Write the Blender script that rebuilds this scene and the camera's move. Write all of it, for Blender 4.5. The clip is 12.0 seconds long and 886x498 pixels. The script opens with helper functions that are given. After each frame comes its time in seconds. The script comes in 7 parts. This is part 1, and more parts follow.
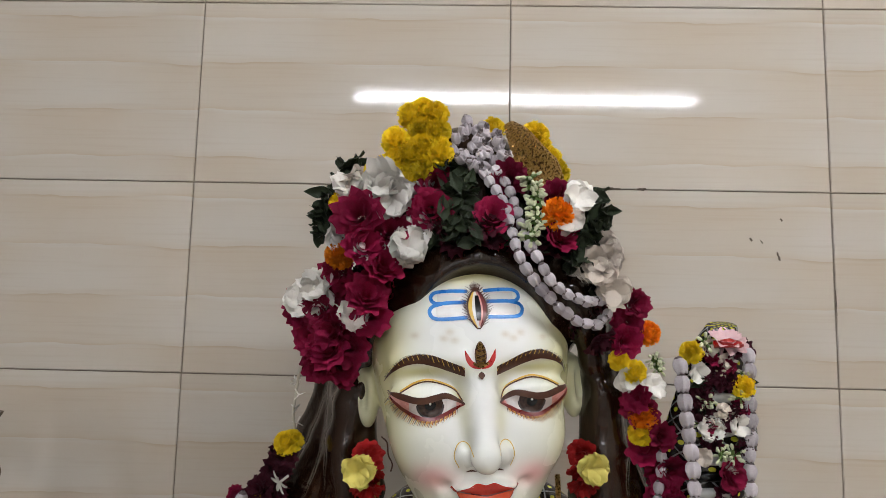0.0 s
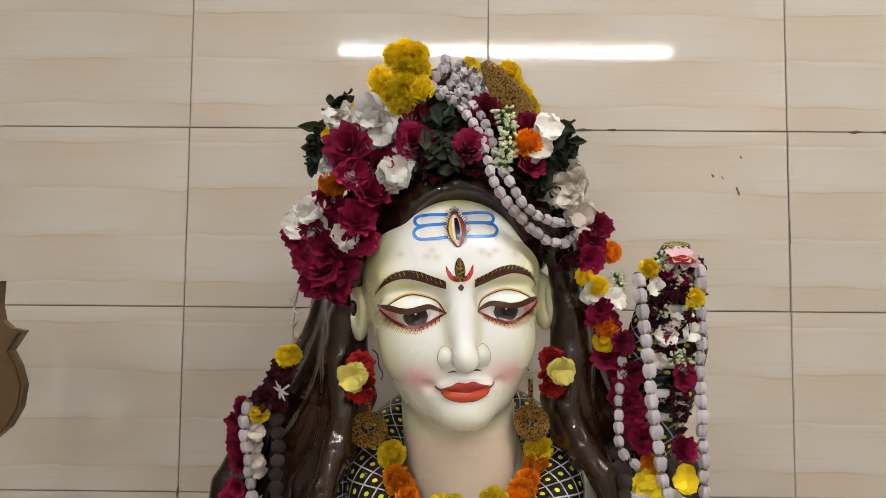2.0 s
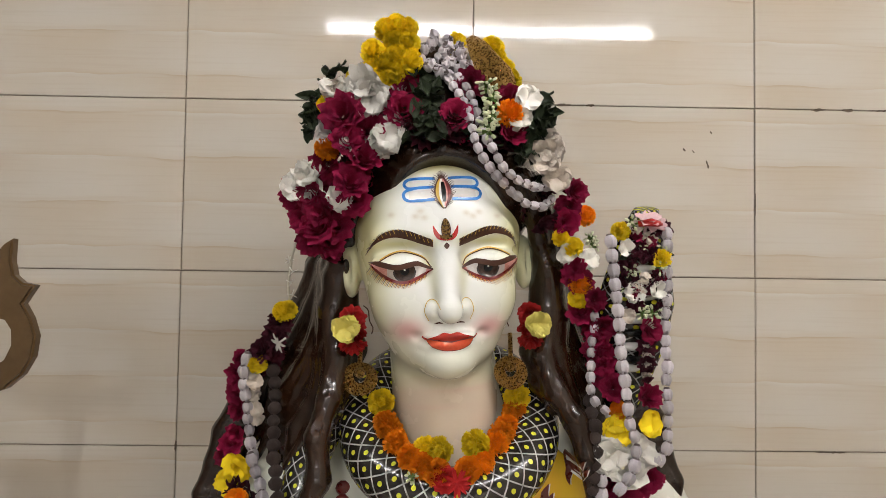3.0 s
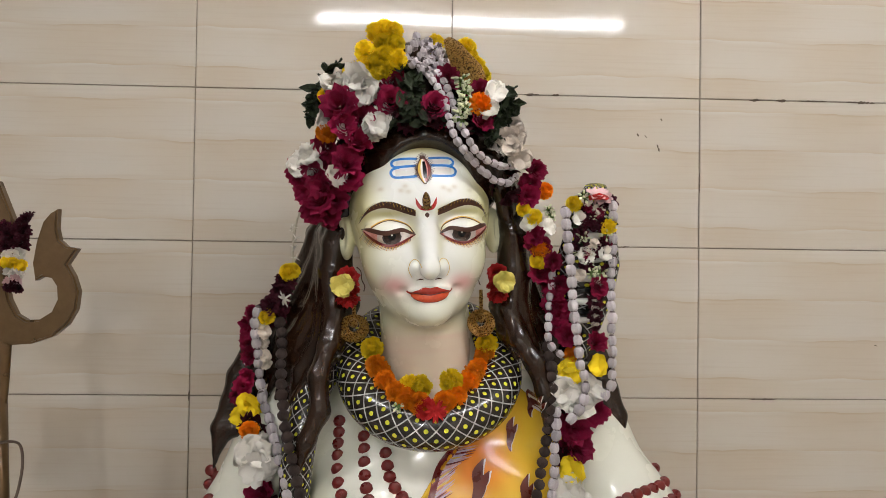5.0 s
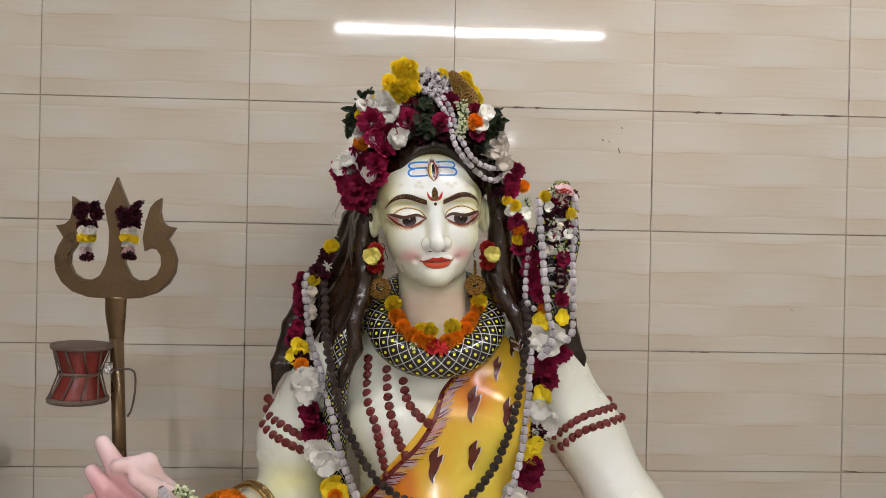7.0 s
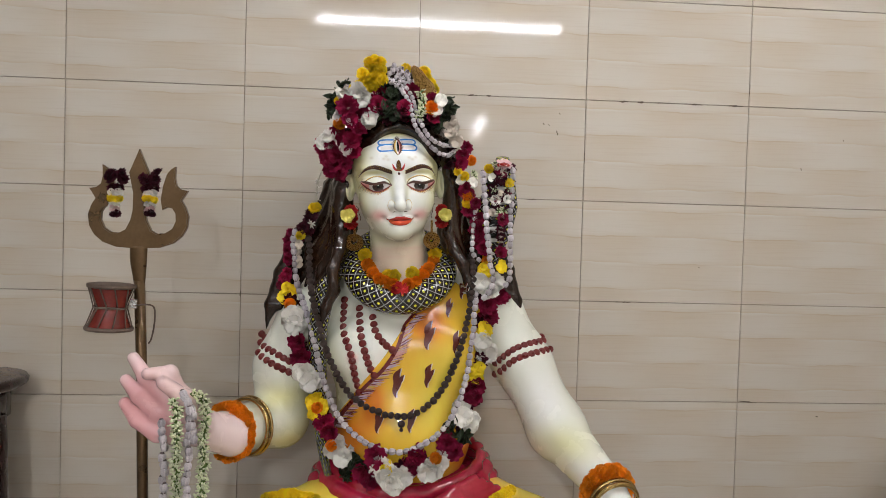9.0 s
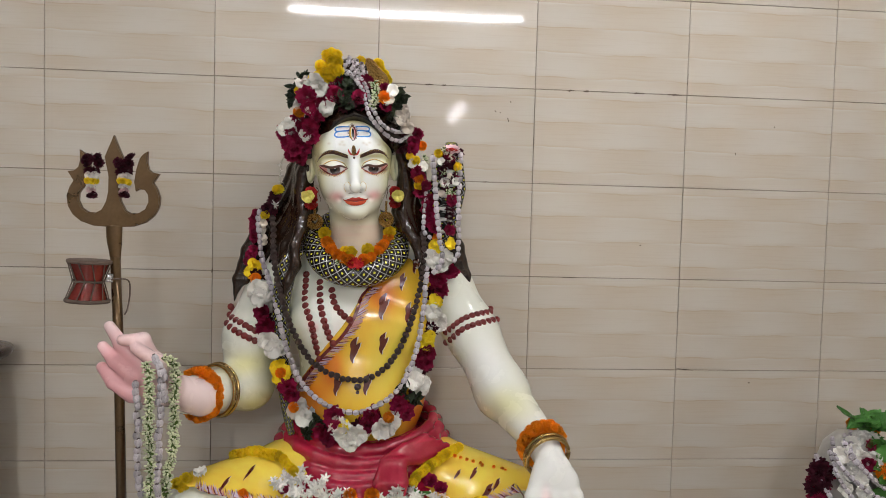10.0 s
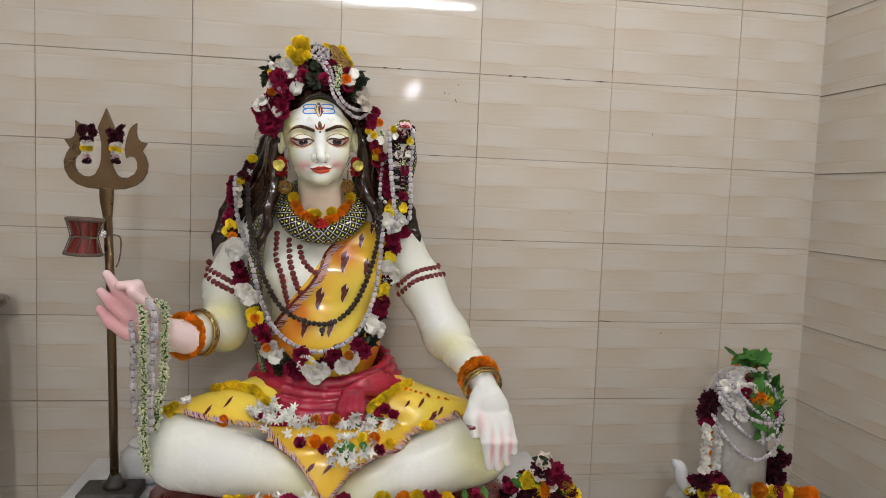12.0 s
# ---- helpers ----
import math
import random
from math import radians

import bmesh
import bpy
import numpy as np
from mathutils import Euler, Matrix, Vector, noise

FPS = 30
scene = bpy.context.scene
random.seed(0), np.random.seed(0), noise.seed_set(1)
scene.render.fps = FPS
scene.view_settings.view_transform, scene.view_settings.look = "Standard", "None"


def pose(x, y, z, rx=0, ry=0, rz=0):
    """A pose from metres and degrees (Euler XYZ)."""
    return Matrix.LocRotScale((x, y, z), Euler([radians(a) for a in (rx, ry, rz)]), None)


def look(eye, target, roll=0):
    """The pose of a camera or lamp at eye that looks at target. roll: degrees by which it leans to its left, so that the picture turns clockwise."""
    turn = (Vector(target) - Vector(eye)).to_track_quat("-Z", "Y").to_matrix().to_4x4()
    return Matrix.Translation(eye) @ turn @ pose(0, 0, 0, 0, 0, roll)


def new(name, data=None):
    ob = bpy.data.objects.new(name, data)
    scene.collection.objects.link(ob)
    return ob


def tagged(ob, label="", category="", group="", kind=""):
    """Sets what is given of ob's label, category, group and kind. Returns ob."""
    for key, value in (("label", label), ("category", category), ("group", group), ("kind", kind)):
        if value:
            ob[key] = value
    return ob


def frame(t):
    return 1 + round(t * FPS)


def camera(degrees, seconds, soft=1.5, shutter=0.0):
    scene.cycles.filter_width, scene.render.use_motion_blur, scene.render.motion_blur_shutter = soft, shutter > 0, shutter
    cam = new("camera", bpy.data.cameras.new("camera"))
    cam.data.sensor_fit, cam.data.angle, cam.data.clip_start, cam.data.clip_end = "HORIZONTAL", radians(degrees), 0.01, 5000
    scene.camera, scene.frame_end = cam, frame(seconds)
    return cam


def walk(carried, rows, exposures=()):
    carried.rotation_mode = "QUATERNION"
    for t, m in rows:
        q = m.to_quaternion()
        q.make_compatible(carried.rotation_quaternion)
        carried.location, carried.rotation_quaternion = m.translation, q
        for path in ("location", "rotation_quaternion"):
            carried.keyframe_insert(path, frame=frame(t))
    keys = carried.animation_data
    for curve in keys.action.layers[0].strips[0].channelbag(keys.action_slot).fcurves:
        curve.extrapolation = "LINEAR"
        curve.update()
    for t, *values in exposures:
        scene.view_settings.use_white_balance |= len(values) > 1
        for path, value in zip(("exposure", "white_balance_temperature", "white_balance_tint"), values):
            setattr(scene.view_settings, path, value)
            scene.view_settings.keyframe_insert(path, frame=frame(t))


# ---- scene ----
cam = camera(64.2, 12.0, soft=0.6)
PATH = [
    (0, (-0.073, -1.093, 1.571), (-0.124, 0.893, 1.806), 1.3),
    (0.5, (-0.075, -1.114, 1.559), (-0.104, 0.877, 1.749), 0.8),
    (1, (-0.074, -1.131, 1.544), (-0.084, 0.864, 1.694), 0.7),
    (1.5, (-0.072, -1.145, 1.533), (-0.078, 0.851, 1.666), 0.8),
    (2, (-0.066, -1.167, 1.524), (-0.078, 0.829, 1.652), 0.5),
    (2.5, (-0.067, -1.197, 1.508), (-0.077, 0.799, 1.628), 0.8),
    (3, (-0.07, -1.228, 1.495), (-0.034, 0.77, 1.574), 0.8),
    (3.2, (-0.072, -1.246, 1.493), (-0.037, 0.753, 1.557), 0.6),
    (5, (-0.067, -1.391, 1.468), (0.012, 0.607, 1.501), 0.8),
    (5.5, (-0.065, -1.461, 1.464), (0.011, 0.537, 1.488), 1.5),
    (6, (-0.063, -1.537, 1.461), (0.001, 0.462, 1.495), 1.6),
    (6.5, (-0.076, -1.629, 1.461), (-0.009, 0.37, 1.496), 1.7),
    (7, (-0.087, -1.744, 1.45), (-0.009, 0.254, 1.445), 1.1),
    (7.5, (-0.098, -1.852, 1.43), (0.016, 0.145, 1.399), 1.2),
    (7.7, (-0.106, -1.886, 1.414), (0.042, 0.108, 1.385), 1.6),
    (9.5, (-0.014, -2.157, 1.397), (0.118, -0.163, 1.324), 1.6),
    (10, (0.03, -2.242, 1.389), (0.197, -0.251, 1.295), 1.5),
    (10.5, (0.055, -2.33, 1.383), (0.269, -0.344, 1.282), 2.7),
    (11, (0.065, -2.405, 1.374), (0.323, -0.424, 1.27), 3.2),
    (11.5, (0.044, -2.481, 1.374), (0.298, -0.502, 1.234), 2.3),
    (12, (0.016, -2.551, 1.361), (0.305, -0.578, 1.207), 2.2),
]
walk(cam, [(t, look(eye, target, roll)) for t, eye, target, roll in PATH], exposures=[(0.0, 0.17, 6050, 10), (0.5, 0.27, 6270, 10), (1.5, 0.34, 6450, 10), (3.2, 0.36, 6450, 10), (6.5, 0.32, 6280, 10), (9.5, 0.31, 6150, 10), (12.0, 0.31, 6150, 10)])

# ---- light ----
world = bpy.data.worlds.new("world")
scene.world = world
world.use_nodes = True
world.node_tree.nodes["Background"].inputs[0].default_value = (0.9, 0.95, 1.0, 1)
world.node_tree.nodes["Background"].inputs[1].default_value = 0.05
TUBE_POWER = 44.0
SIDE_FILL_POWER = (86.0, 128.0)
FAR_TUBE_AND_FILL = (72.0, 860.0)

# ---- materials ----
def material(name, colour=(0.8, 0.8, 0.8), rough=0.5, metal=0.0, spec=0.5, coat=0.0):
    m = bpy.data.materials.new(name)
    m.use_nodes = True
    b = m.node_tree.nodes["Principled BSDF"]
    b.inputs["Base Color"].default_value = (*colour, 1)
    b.inputs["Roughness"].default_value = rough
    b.inputs["Metallic"].default_value = metal
    b.inputs["Specular IOR Level"].default_value = spec
    b.inputs["Coat Weight"].default_value = coat
    b.inputs["Coat Roughness"].default_value = 0.08
    return m


def node(m, kind, **values):
    n = m.node_tree.nodes.new(kind)
    for key, value in values.items():
        setattr(n, key, value)
    return n


def link(m, a, b):
    m.node_tree.links.new(a, b)


def shader(m):
    return m.node_tree.nodes["Principled BSDF"]


def math_node(m, op, a, b=None, c=None):
    n = node(m, "ShaderNodeMath", operation=op)
    for i, v in enumerate((a, b, c)):
        if v is None:
            continue
        if isinstance(v, (int, float)):
            n.inputs[i].default_value = v
        else:
            link(m, v, n.inputs[i])
    return n.outputs[0]


def mix(m, fac, a, b, blend="MIX"):
    n = node(m, "ShaderNodeMix", data_type="RGBA", blend_type=blend)
    for i, v in ((0, fac), (6, a), (7, b)):
        if isinstance(v, (int, float)):
            n.inputs[i].default_value = v
        elif isinstance(v, tuple):
            n.inputs[i].default_value = (*v, 1)
        else:
            link(m, v, n.inputs[i])
    return n.outputs[2]


def coords(m, scale=(1, 1, 1), shift_by_object=False):
    tc = node(m, "ShaderNodeTexCoord")
    mp = node(m, "ShaderNodeMapping")
    mp.inputs["Scale"].default_value = scale
    link(m, tc.outputs["Object"], mp.inputs["Vector"])
    if shift_by_object:
        info = node(m, "ShaderNodeObjectInfo")
        off = math_node(m, "MULTIPLY", info.outputs["Random"], 37.0)
        cmb = node(m, "ShaderNodeCombineXYZ")
        for i in range(3):
            link(m, off, cmb.inputs[i])
        link(m, cmb.outputs[0], mp.inputs["Location"])
    return mp.outputs[0]


def noise_tex(m, vector, scale, detail=3.0, rough=0.5):
    n = node(m, "ShaderNodeTexNoise")
    n.inputs["Scale"].default_value = scale
    n.inputs["Detail"].default_value = detail
    n.inputs["Roughness"].default_value = rough
    link(m, vector, n.inputs["Vector"])
    return n.outputs["Fac"]


def span(m, value, a, b, c=0.0, d=1.0):
    n = node(m, "ShaderNodeMapRange")
    for i, v in enumerate((a, b, c, d), 1):
        n.inputs[i].default_value = v
    link(m, value, n.inputs[0])
    return n.outputs[0]


def bump(m, height, strength=0.2, distance=0.002):
    n = node(m, "ShaderNodeBump")
    n.inputs["Strength"].default_value = strength
    n.inputs["Distance"].default_value = distance
    link(m, height, n.inputs["Height"])
    link(m, n.outputs[0], shader(m).inputs["Normal"])


def mottled(name, a, b, scale=20.0, rough=0.5, metal=0.0, bumps=0.0, by_object=False, stretch=(1, 1, 1), coat=0.0, grain=0.0, spec=0.5):
    """A surface that wanders between two colours at two scales, with a fine relief."""
    m = material(name, a, rough, metal, spec, coat)
    v = coords(m, stretch, by_object)
    big = noise_tex(m, v, scale, 4)
    small = noise_tex(m, v, scale * 7, 2)
    f = math_node(m, "MULTIPLY_ADD", small, 0.35, math_node(m, "MULTIPLY", big, 0.75))
    f = span(m, f, 0.35, 0.75)
    c = mix(m, f, a, b)
    if by_object:
        info = node(m, "ShaderNodeObjectInfo")
        hsv = node(m, "ShaderNodeHueSaturation")
        link(m, span(m, info.outputs["Random"], 0, 1, 0.75, 1.25), hsv.inputs["Value"])
        link(m, c, hsv.inputs["Color"])
        c = hsv.outputs[0]
    link(m, c, shader(m).inputs["Base Color"])
    link(m, span(m, big, 0.3, 0.7, rough * 0.8, min(1, rough * 1.25)), shader(m).inputs["Roughness"])
    if bumps:
        bump(m, small, bumps, 0.003)
    return m


def painted(name, rough=0.22, coat=0.3):
    """Enamel paint on plaster: the pigments lie in the attribute 'paint'."""
    m = material(name, (0.8, 0.8, 0.7), rough, 0, 0.5, coat)
    att = node(m, "ShaderNodeAttribute", attribute_name="paint")
    v = coords(m)
    n = noise_tex(m, v, 14, 4)
    fine = noise_tex(m, v, 160, 2)
    c = mix(m, span(m, n, 0.5, 0.8, 0, 0.22), att.outputs["Color"], (0.62, 0.60, 0.42), "MULTIPLY")
    link(m, c, shader(m).inputs["Base Color"])
    link(m, span(m, n, 0.3, 0.7, rough * 0.8, rough * 1.5), shader(m).inputs["Roughness"])
    bump(m, math_node(m, "ADD", n, math_node(m, "MULTIPLY", fine, 0.15)), 0.08, 0.004)
    return m


def tile_material():
    """Glazed tile with a printed grain: four rows of pale and beige blocks, staggered, each row fading upwards."""
    m = material("glazed_tile", (0.66, 0.6, 0.5), 0.07, 0, 0.5)
    tc = node(m, "ShaderNodeTexCoord")
    info = node(m, "ShaderNodeObjectInfo")
    sep = node(m, "ShaderNodeSeparateXYZ")
    link(m, tc.outputs["Object"], sep.inputs[0])
    x, z0 = sep.outputs[0], sep.outputs[2]

    def grain(sx, sz, scale=1.0, detail=3):
        cmb = node(m, "ShaderNodeCombineXYZ")
        link(m, math_node(m, "MULTIPLY", x, sx), cmb.inputs[0])
        link(m, math_node(m, "MULTIPLY", z0, sz), cmb.inputs[2])
        return noise_tex(m, cmb.outputs[0], scale, detail)

    wave = grain(7.0, 9.0)
    z = math_node(m, "ADD", z0, math_node(m, "MULTIPLY", math_node(m, "SUBTRACT", wave, 0.5), 0.022))
    rows = math_node(m, "ADD", math_node(m, "MULTIPLY", z, 1 / 0.078), 2.4)
    row = math_node(m, "FLOOR", rows)
    saw = math_node(m, "FRACT", rows)
    phase = math_node(m, "ADD", math_node(m, "MULTIPLY", x, 2 * math.pi / 0.46), math_node(m, "ADD", math_node(m, "MULTIPLY", row, math.pi), math_node(m, "MULTIPLY", wave, 1.6)))
    block = span(m, math_node(m, "SINE", phase), -0.8, 0.95)
    fade = math_node(m, "SMOOTH_MIN", span(m, saw, 0.0, 0.12), span(m, saw, 1.0, 0.35, 0.25, 1.0), 0.15)
    amount = math_node(m, "MULTIPLY_ADD", block, 0.44, math_node(m, "MULTIPLY", fade, 0.42))
    streak = grain(5.0, 190.0)
    cloud = grain(6.0, 14.0)
    c = mix(m, span(m, amount, 0.1, 0.9), TILE_BEIGE, TILE_PALE)
    edge = math_node(m, "MULTIPLY", span(m, saw, 0.94, 1.0), math_node(m, "SUBTRACT", 1.0, block))
    c = mix(m, math_node(m, "MULTIPLY", edge, 0.46), c, TILE_DARK)
    lip = math_node(m, "MULTIPLY", span(m, saw, 0.90, 0.97), block)
    c = mix(m, math_node(m, "MULTIPLY", lip, 0.4), c, (0.62, 0.61, 0.58))
    c = mix(m, span(m, streak, 0.5, 0.8, 0, 0.24), c, TILE_DARK)
    c = mix(m, span(m, cloud, 0.45, 0.75, 0, 0.35), c, TILE_PALE)
    hsv = node(m, "ShaderNodeHueSaturation")
    link(m, span(m, info.outputs["Random"], 0, 1, 0.97, 1.03), hsv.inputs["Value"])
    link(m, c, hsv.inputs["Color"])
    link(m, hsv.outputs[0], shader(m).inputs["Base Color"])
    v = coords(m, (1, 1, 1), True)
    bump(m, noise_tex(m, v, 8, 2), 0.015, 0.01)
    return m


TILE_BEIGE, TILE_PALE, TILE_DARK = (0.535, 0.455, 0.355), (0.585, 0.54, 0.475), (0.41, 0.31, 0.21)
M_TILE = tile_material()
M_GROUT = mottled("grout", (0.19, 0.16, 0.125), (0.30, 0.255, 0.20), 30, 0.9)
# coloured dark so the unseen side of the hall reflects little light
M_DIM_PLASTER = mottled("plaster", (0.20, 0.185, 0.165), (0.25, 0.235, 0.21), 6, 0.8, bumps=0.1)
M_FLOOR = mottled("floor_stone", (0.30, 0.28, 0.25), (0.38, 0.35, 0.31), 5, 0.25)
M_MARBLE = mottled("marble", (0.62, 0.62, 0.62), (0.72, 0.72, 0.71), 6, 0.2, stretch=(1, 1, 3))
M_PAINT = painted("statue_enamel")
M_HAIR = mottled("hair_enamel", (0.004, 0.0018, 0.0012), (0.034, 0.013, 0.005), 4, 0.16, coat=0.3, stretch=(22, 22, 2.5), spec=0.4, bumps=0.12)

# ---- modelling helpers ----
def mesh_object(name, verts, faces, mats, slots=None, parent=None, smooth=True, label=""):
    me = bpy.data.meshes.new(name)
    me.from_pydata([tuple(v) for v in verts], [], faces)
    for m in mats if isinstance(mats, (list, tuple)) else [mats]:
        me.materials.append(m)
    if slots is not None:
        me.polygons.foreach_set("material_index", slots)
    if smooth:
        me.polygons.foreach_set("use_smooth", [True] * len(me.polygons))
    me.update()
    ob = new(name, me)
    if parent:
        ob.parent = parent
    if label:
        tagged(ob, label)
    return ob


def part(name, bm, mat, parent, label="", smooth=True):
    me = bpy.data.meshes.new(name)
    bm.to_mesh(me)
    bm.free()
    me.materials.append(mat)
    if smooth:
        me.polygons.foreach_set("use_smooth", [True] * len(me.polygons))
    ob = new(name, me)
    ob.parent = parent
    if label:
        tagged(ob, label)
    return ob


def thing(name, m, label, category, group="", kind=""):
    e = new(name)
    e.empty_display_size = 0.05
    e.matrix_basis = m
    return tagged(e, label, category, group, kind)


def box_bm(size, centre=(0, 0, 0), bevel=0.0, segments=2):
    bm = bmesh.new()
    bmesh.ops.create_cube(bm, size=1)
    for v in bm.verts:
        v.co = Vector((v.co.x * size[0] + centre[0], v.co.y * size[1] + centre[1], v.co.z * size[2] + centre[2]))
    if bevel:
        bmesh.ops.bevel(bm, geom=bm.edges[:], offset=bevel, segments=segments, affect="EDGES", profile=0.7)
    return bm


def lathe_bm(profile, steps=24, wobble=None):
    """A turned form from (radius, z) pairs round the z axis."""
    bm = bmesh.new()
    rings = []
    for r, z in profile:
        ring = []
        for i in range(steps):
            a = 2 * math.pi * i / steps
            k = r * (wobble(a, z) if wobble else 1)
            ring.append(bm.verts.new((k * math.cos(a), k * math.sin(a), z)))
        rings.append(ring)
    for a, b in zip(rings, rings[1:]):
        for i in range(steps):
            bm.faces.new((a[i], a[(i + 1) % steps], b[(i + 1) % steps], b[i]))
    bm.faces.new(rings[0][::-1])
    bm.faces.new(rings[-1])
    return bm


def smooth_line(points, step):
    """A Catmull-Rom line through the points, cut in even steps."""
    p = [np.array(q, float) for q in points]
    p = [2 * p[0] - p[1]] + p + [2 * p[-1] - p[-2]]
    dense = []
    for i in range(1, len(p) - 2):
        for t in np.linspace(0, 1, 24, endpoint=False):
            a, b, c, d = p[i - 1:i + 3]
            dense.append(0.5 * (2 * b + (c - a) * t + (2 * a - 5 * b + 4 * c - d) * t * t + (3 * b - a - 3 * c + d) * t ** 3))
    dense.append(p[-2])
    dense = np.array(dense)
    run = np.concatenate([[0], np.cumsum(np.linalg.norm(np.diff(dense, axis=0), axis=1))])
    n = max(2, int(round(run[-1] / step)) + 1)
    at = np.linspace(0, run[-1], n)
    return np.stack([np.interp(at, run, dense[:, k]) for k in range(dense.shape[1])], 1)


def tube_data(line, radii, sides=12, flat=1.0, caps=True):
    """Vertices, faces and uv (length, turn) of a tube along a line."""
    line = np.asarray(line, float)
    n = len(line)
    radii = np.interp(np.linspace(0, 1, n), np.linspace(0, 1, len(radii)), radii) if hasattr(radii, "__len__") else np.full(n, radii)
    verts, uv, faces = [], [], []
    tan = np.gradient(line, axis=0)
    tan /= np.linalg.norm(tan, axis=1)[:, None] + 1e-9
    up = np.array((0.0, -1.0, 0.0))
    run = 0.0
    for i in range(n):
        if i:
            run += np.linalg.norm(line[i] - line[i - 1])
        side = np.cross(tan[i], up)
        if np.linalg.norm(side) < 0.1:
            side = np.cross(tan[i], (1.0, 0, 0))
        side /= np.linalg.norm(side)
        u2 = np.cross(side, tan[i])
        up = u2
        for k in range(sides + 1):
            a = 2 * math.pi * k / sides - math.pi / 2
            verts.append(line[i] + radii[i] * (math.cos(a) * side + flat * math.sin(a) * u2))
            uv.append((run, k / sides))
    for i in range(n - 1):
        row, nxt = i * (sides + 1), (i + 1) * (sides + 1)
        for k in range(sides):
            faces.append((row + k, row + k + 1, nxt + k + 1, nxt + k))
    if caps:
        faces.append(tuple(range(sides))[::-1])
        faces.append(tuple(range((n - 1) * (sides + 1), n * (sides + 1) - 1)))
    return verts, faces, uv


# distance fields, blended and skinned: for the statue's rounded forms
def ellipsoid(P, c, r):
    X, Y, Z = P
    q = [(a - b) / s for a, b, s in zip((X, Y, Z), c, r)]
    k0 = np.sqrt(q[0] ** 2 + q[1] ** 2 + q[2] ** 2) + 1e-6
    k1 = np.sqrt((q[0] / r[0]) ** 2 + (q[1] / r[1]) ** 2 + (q[2] / r[2]) ** 2) + 1e-6
    return k0 * (k0 - 1) / k1


def limb(P, a, b, ra, rb):
    X, Y, Z = P
    d = [q - p for p, q in zip(a, b)]
    l2 = sum(v * v for v in d) + 1e-9
    h = ((X - a[0]) * d[0] + (Y - a[1]) * d[1] + (Z - a[2]) * d[2]) / l2
    h = np.clip(h, 0, 1)
    return np.sqrt((X - a[0] - h * d[0]) ** 2 + (Y - a[1] - h * d[1]) ** 2 + (Z - a[2] - h * d[2]) ** 2) - (ra + (rb - ra) * h)


def chain(P, pts, radii, k=0.01):
    out = None
    for a, b, ra, rb in zip(pts, pts[1:], radii, radii[1:]):
        d = limb(P, a, b, ra, rb)
        out = d if out is None else blend(out, d, k)
    return out


def blend(a, b, k=0.02):
    h = np.clip(0.5 + 0.5 * (b - a) / k, 0, 1)
    return b + (a - b) * h - k * h * (1 - h)


def carve(a, b, k=0.01):
    return -blend(-a, b, k)


def grid(lo, hi, step):
    ax = [np.arange(l, h + step, step, dtype=np.float32) for l, h in zip(lo, hi)]
    return (ax[0][:, None, None], ax[1][None, :, None], ax[2][None, None, :])


def skin(P, field, step):
    """Turns a distance field into a mesh of quads (surface nets)."""
    lo = np.array([P[0].flat[0], P[1].flat[0], P[2].flat[0]])
    f = np.broadcast_to(field, (P[0].size, P[1].size, P[2].size)).astype(np.float32)
    inside = f < 0
    n = [s - 1 for s in f.shape]
    corner = [(i, j, k) for i in (0, 1) for j in (0, 1) for k in (0, 1)]
    count = sum(inside[i:i + n[0], j:j + n[1], k:k + n[2]].astype(np.int8) for i, j, k in corner)
    cells = np.argwhere((count > 0) & (count < 8))
    index = np.full(n, -1, np.int32)
    index[tuple(cells.T)] = np.arange(len(cells))
    total, hits = np.zeros((len(cells), 3)), np.zeros(len(cells))
    for a in corner:
        for ax in range(3):
            if a[ax]:
                continue
            b = list(a)
            b[ax] = 1
            fa, fb = f[tuple((cells + a).T)], f[tuple((cells + b).T)]
            cross = (fa < 0) != (fb < 0)
            t = np.where(cross, fa / np.where(cross, fa - fb, 1), 0)
            p = np.array(a, float)[None, :].repeat(len(cells), 0)
            p[:, ax] += t
            total += p * cross[:, None]
            hits += cross
    verts = lo + step * (cells + total / hits[:, None])
    faces = []
    for ax in range(3):
        u, v = (ax + 1) % 3, (ax + 2) % 3
        sl0, sl1 = [slice(None)] * 3, [slice(None)] * 3
        sl0[ax], sl1[ax] = slice(0, -1), slice(1, None)
        A, B = inside[tuple(sl0)], inside[tuple(sl1)]
        e = np.argwhere(A != B)
        e = e[(e[:, u] > 0) & (e[:, v] > 0) & (e[:, u] < n[u]) & (e[:, v] < n[v])]
        q = []
        for du, dv in ((1, 1), (0, 1), (0, 0), (1, 0)):
            c = e.copy()
            c[:, u] -= du
            c[:, v] -= dv
            q.append(index[tuple(c.T)])
        q = np.stack(q, 1)
        flip = ~A[tuple(e.T)]
        q[flip] = q[flip][:, ::-1]
        faces.append(q[(q >= 0).all(1)])
    return verts, np.concatenate(faces)


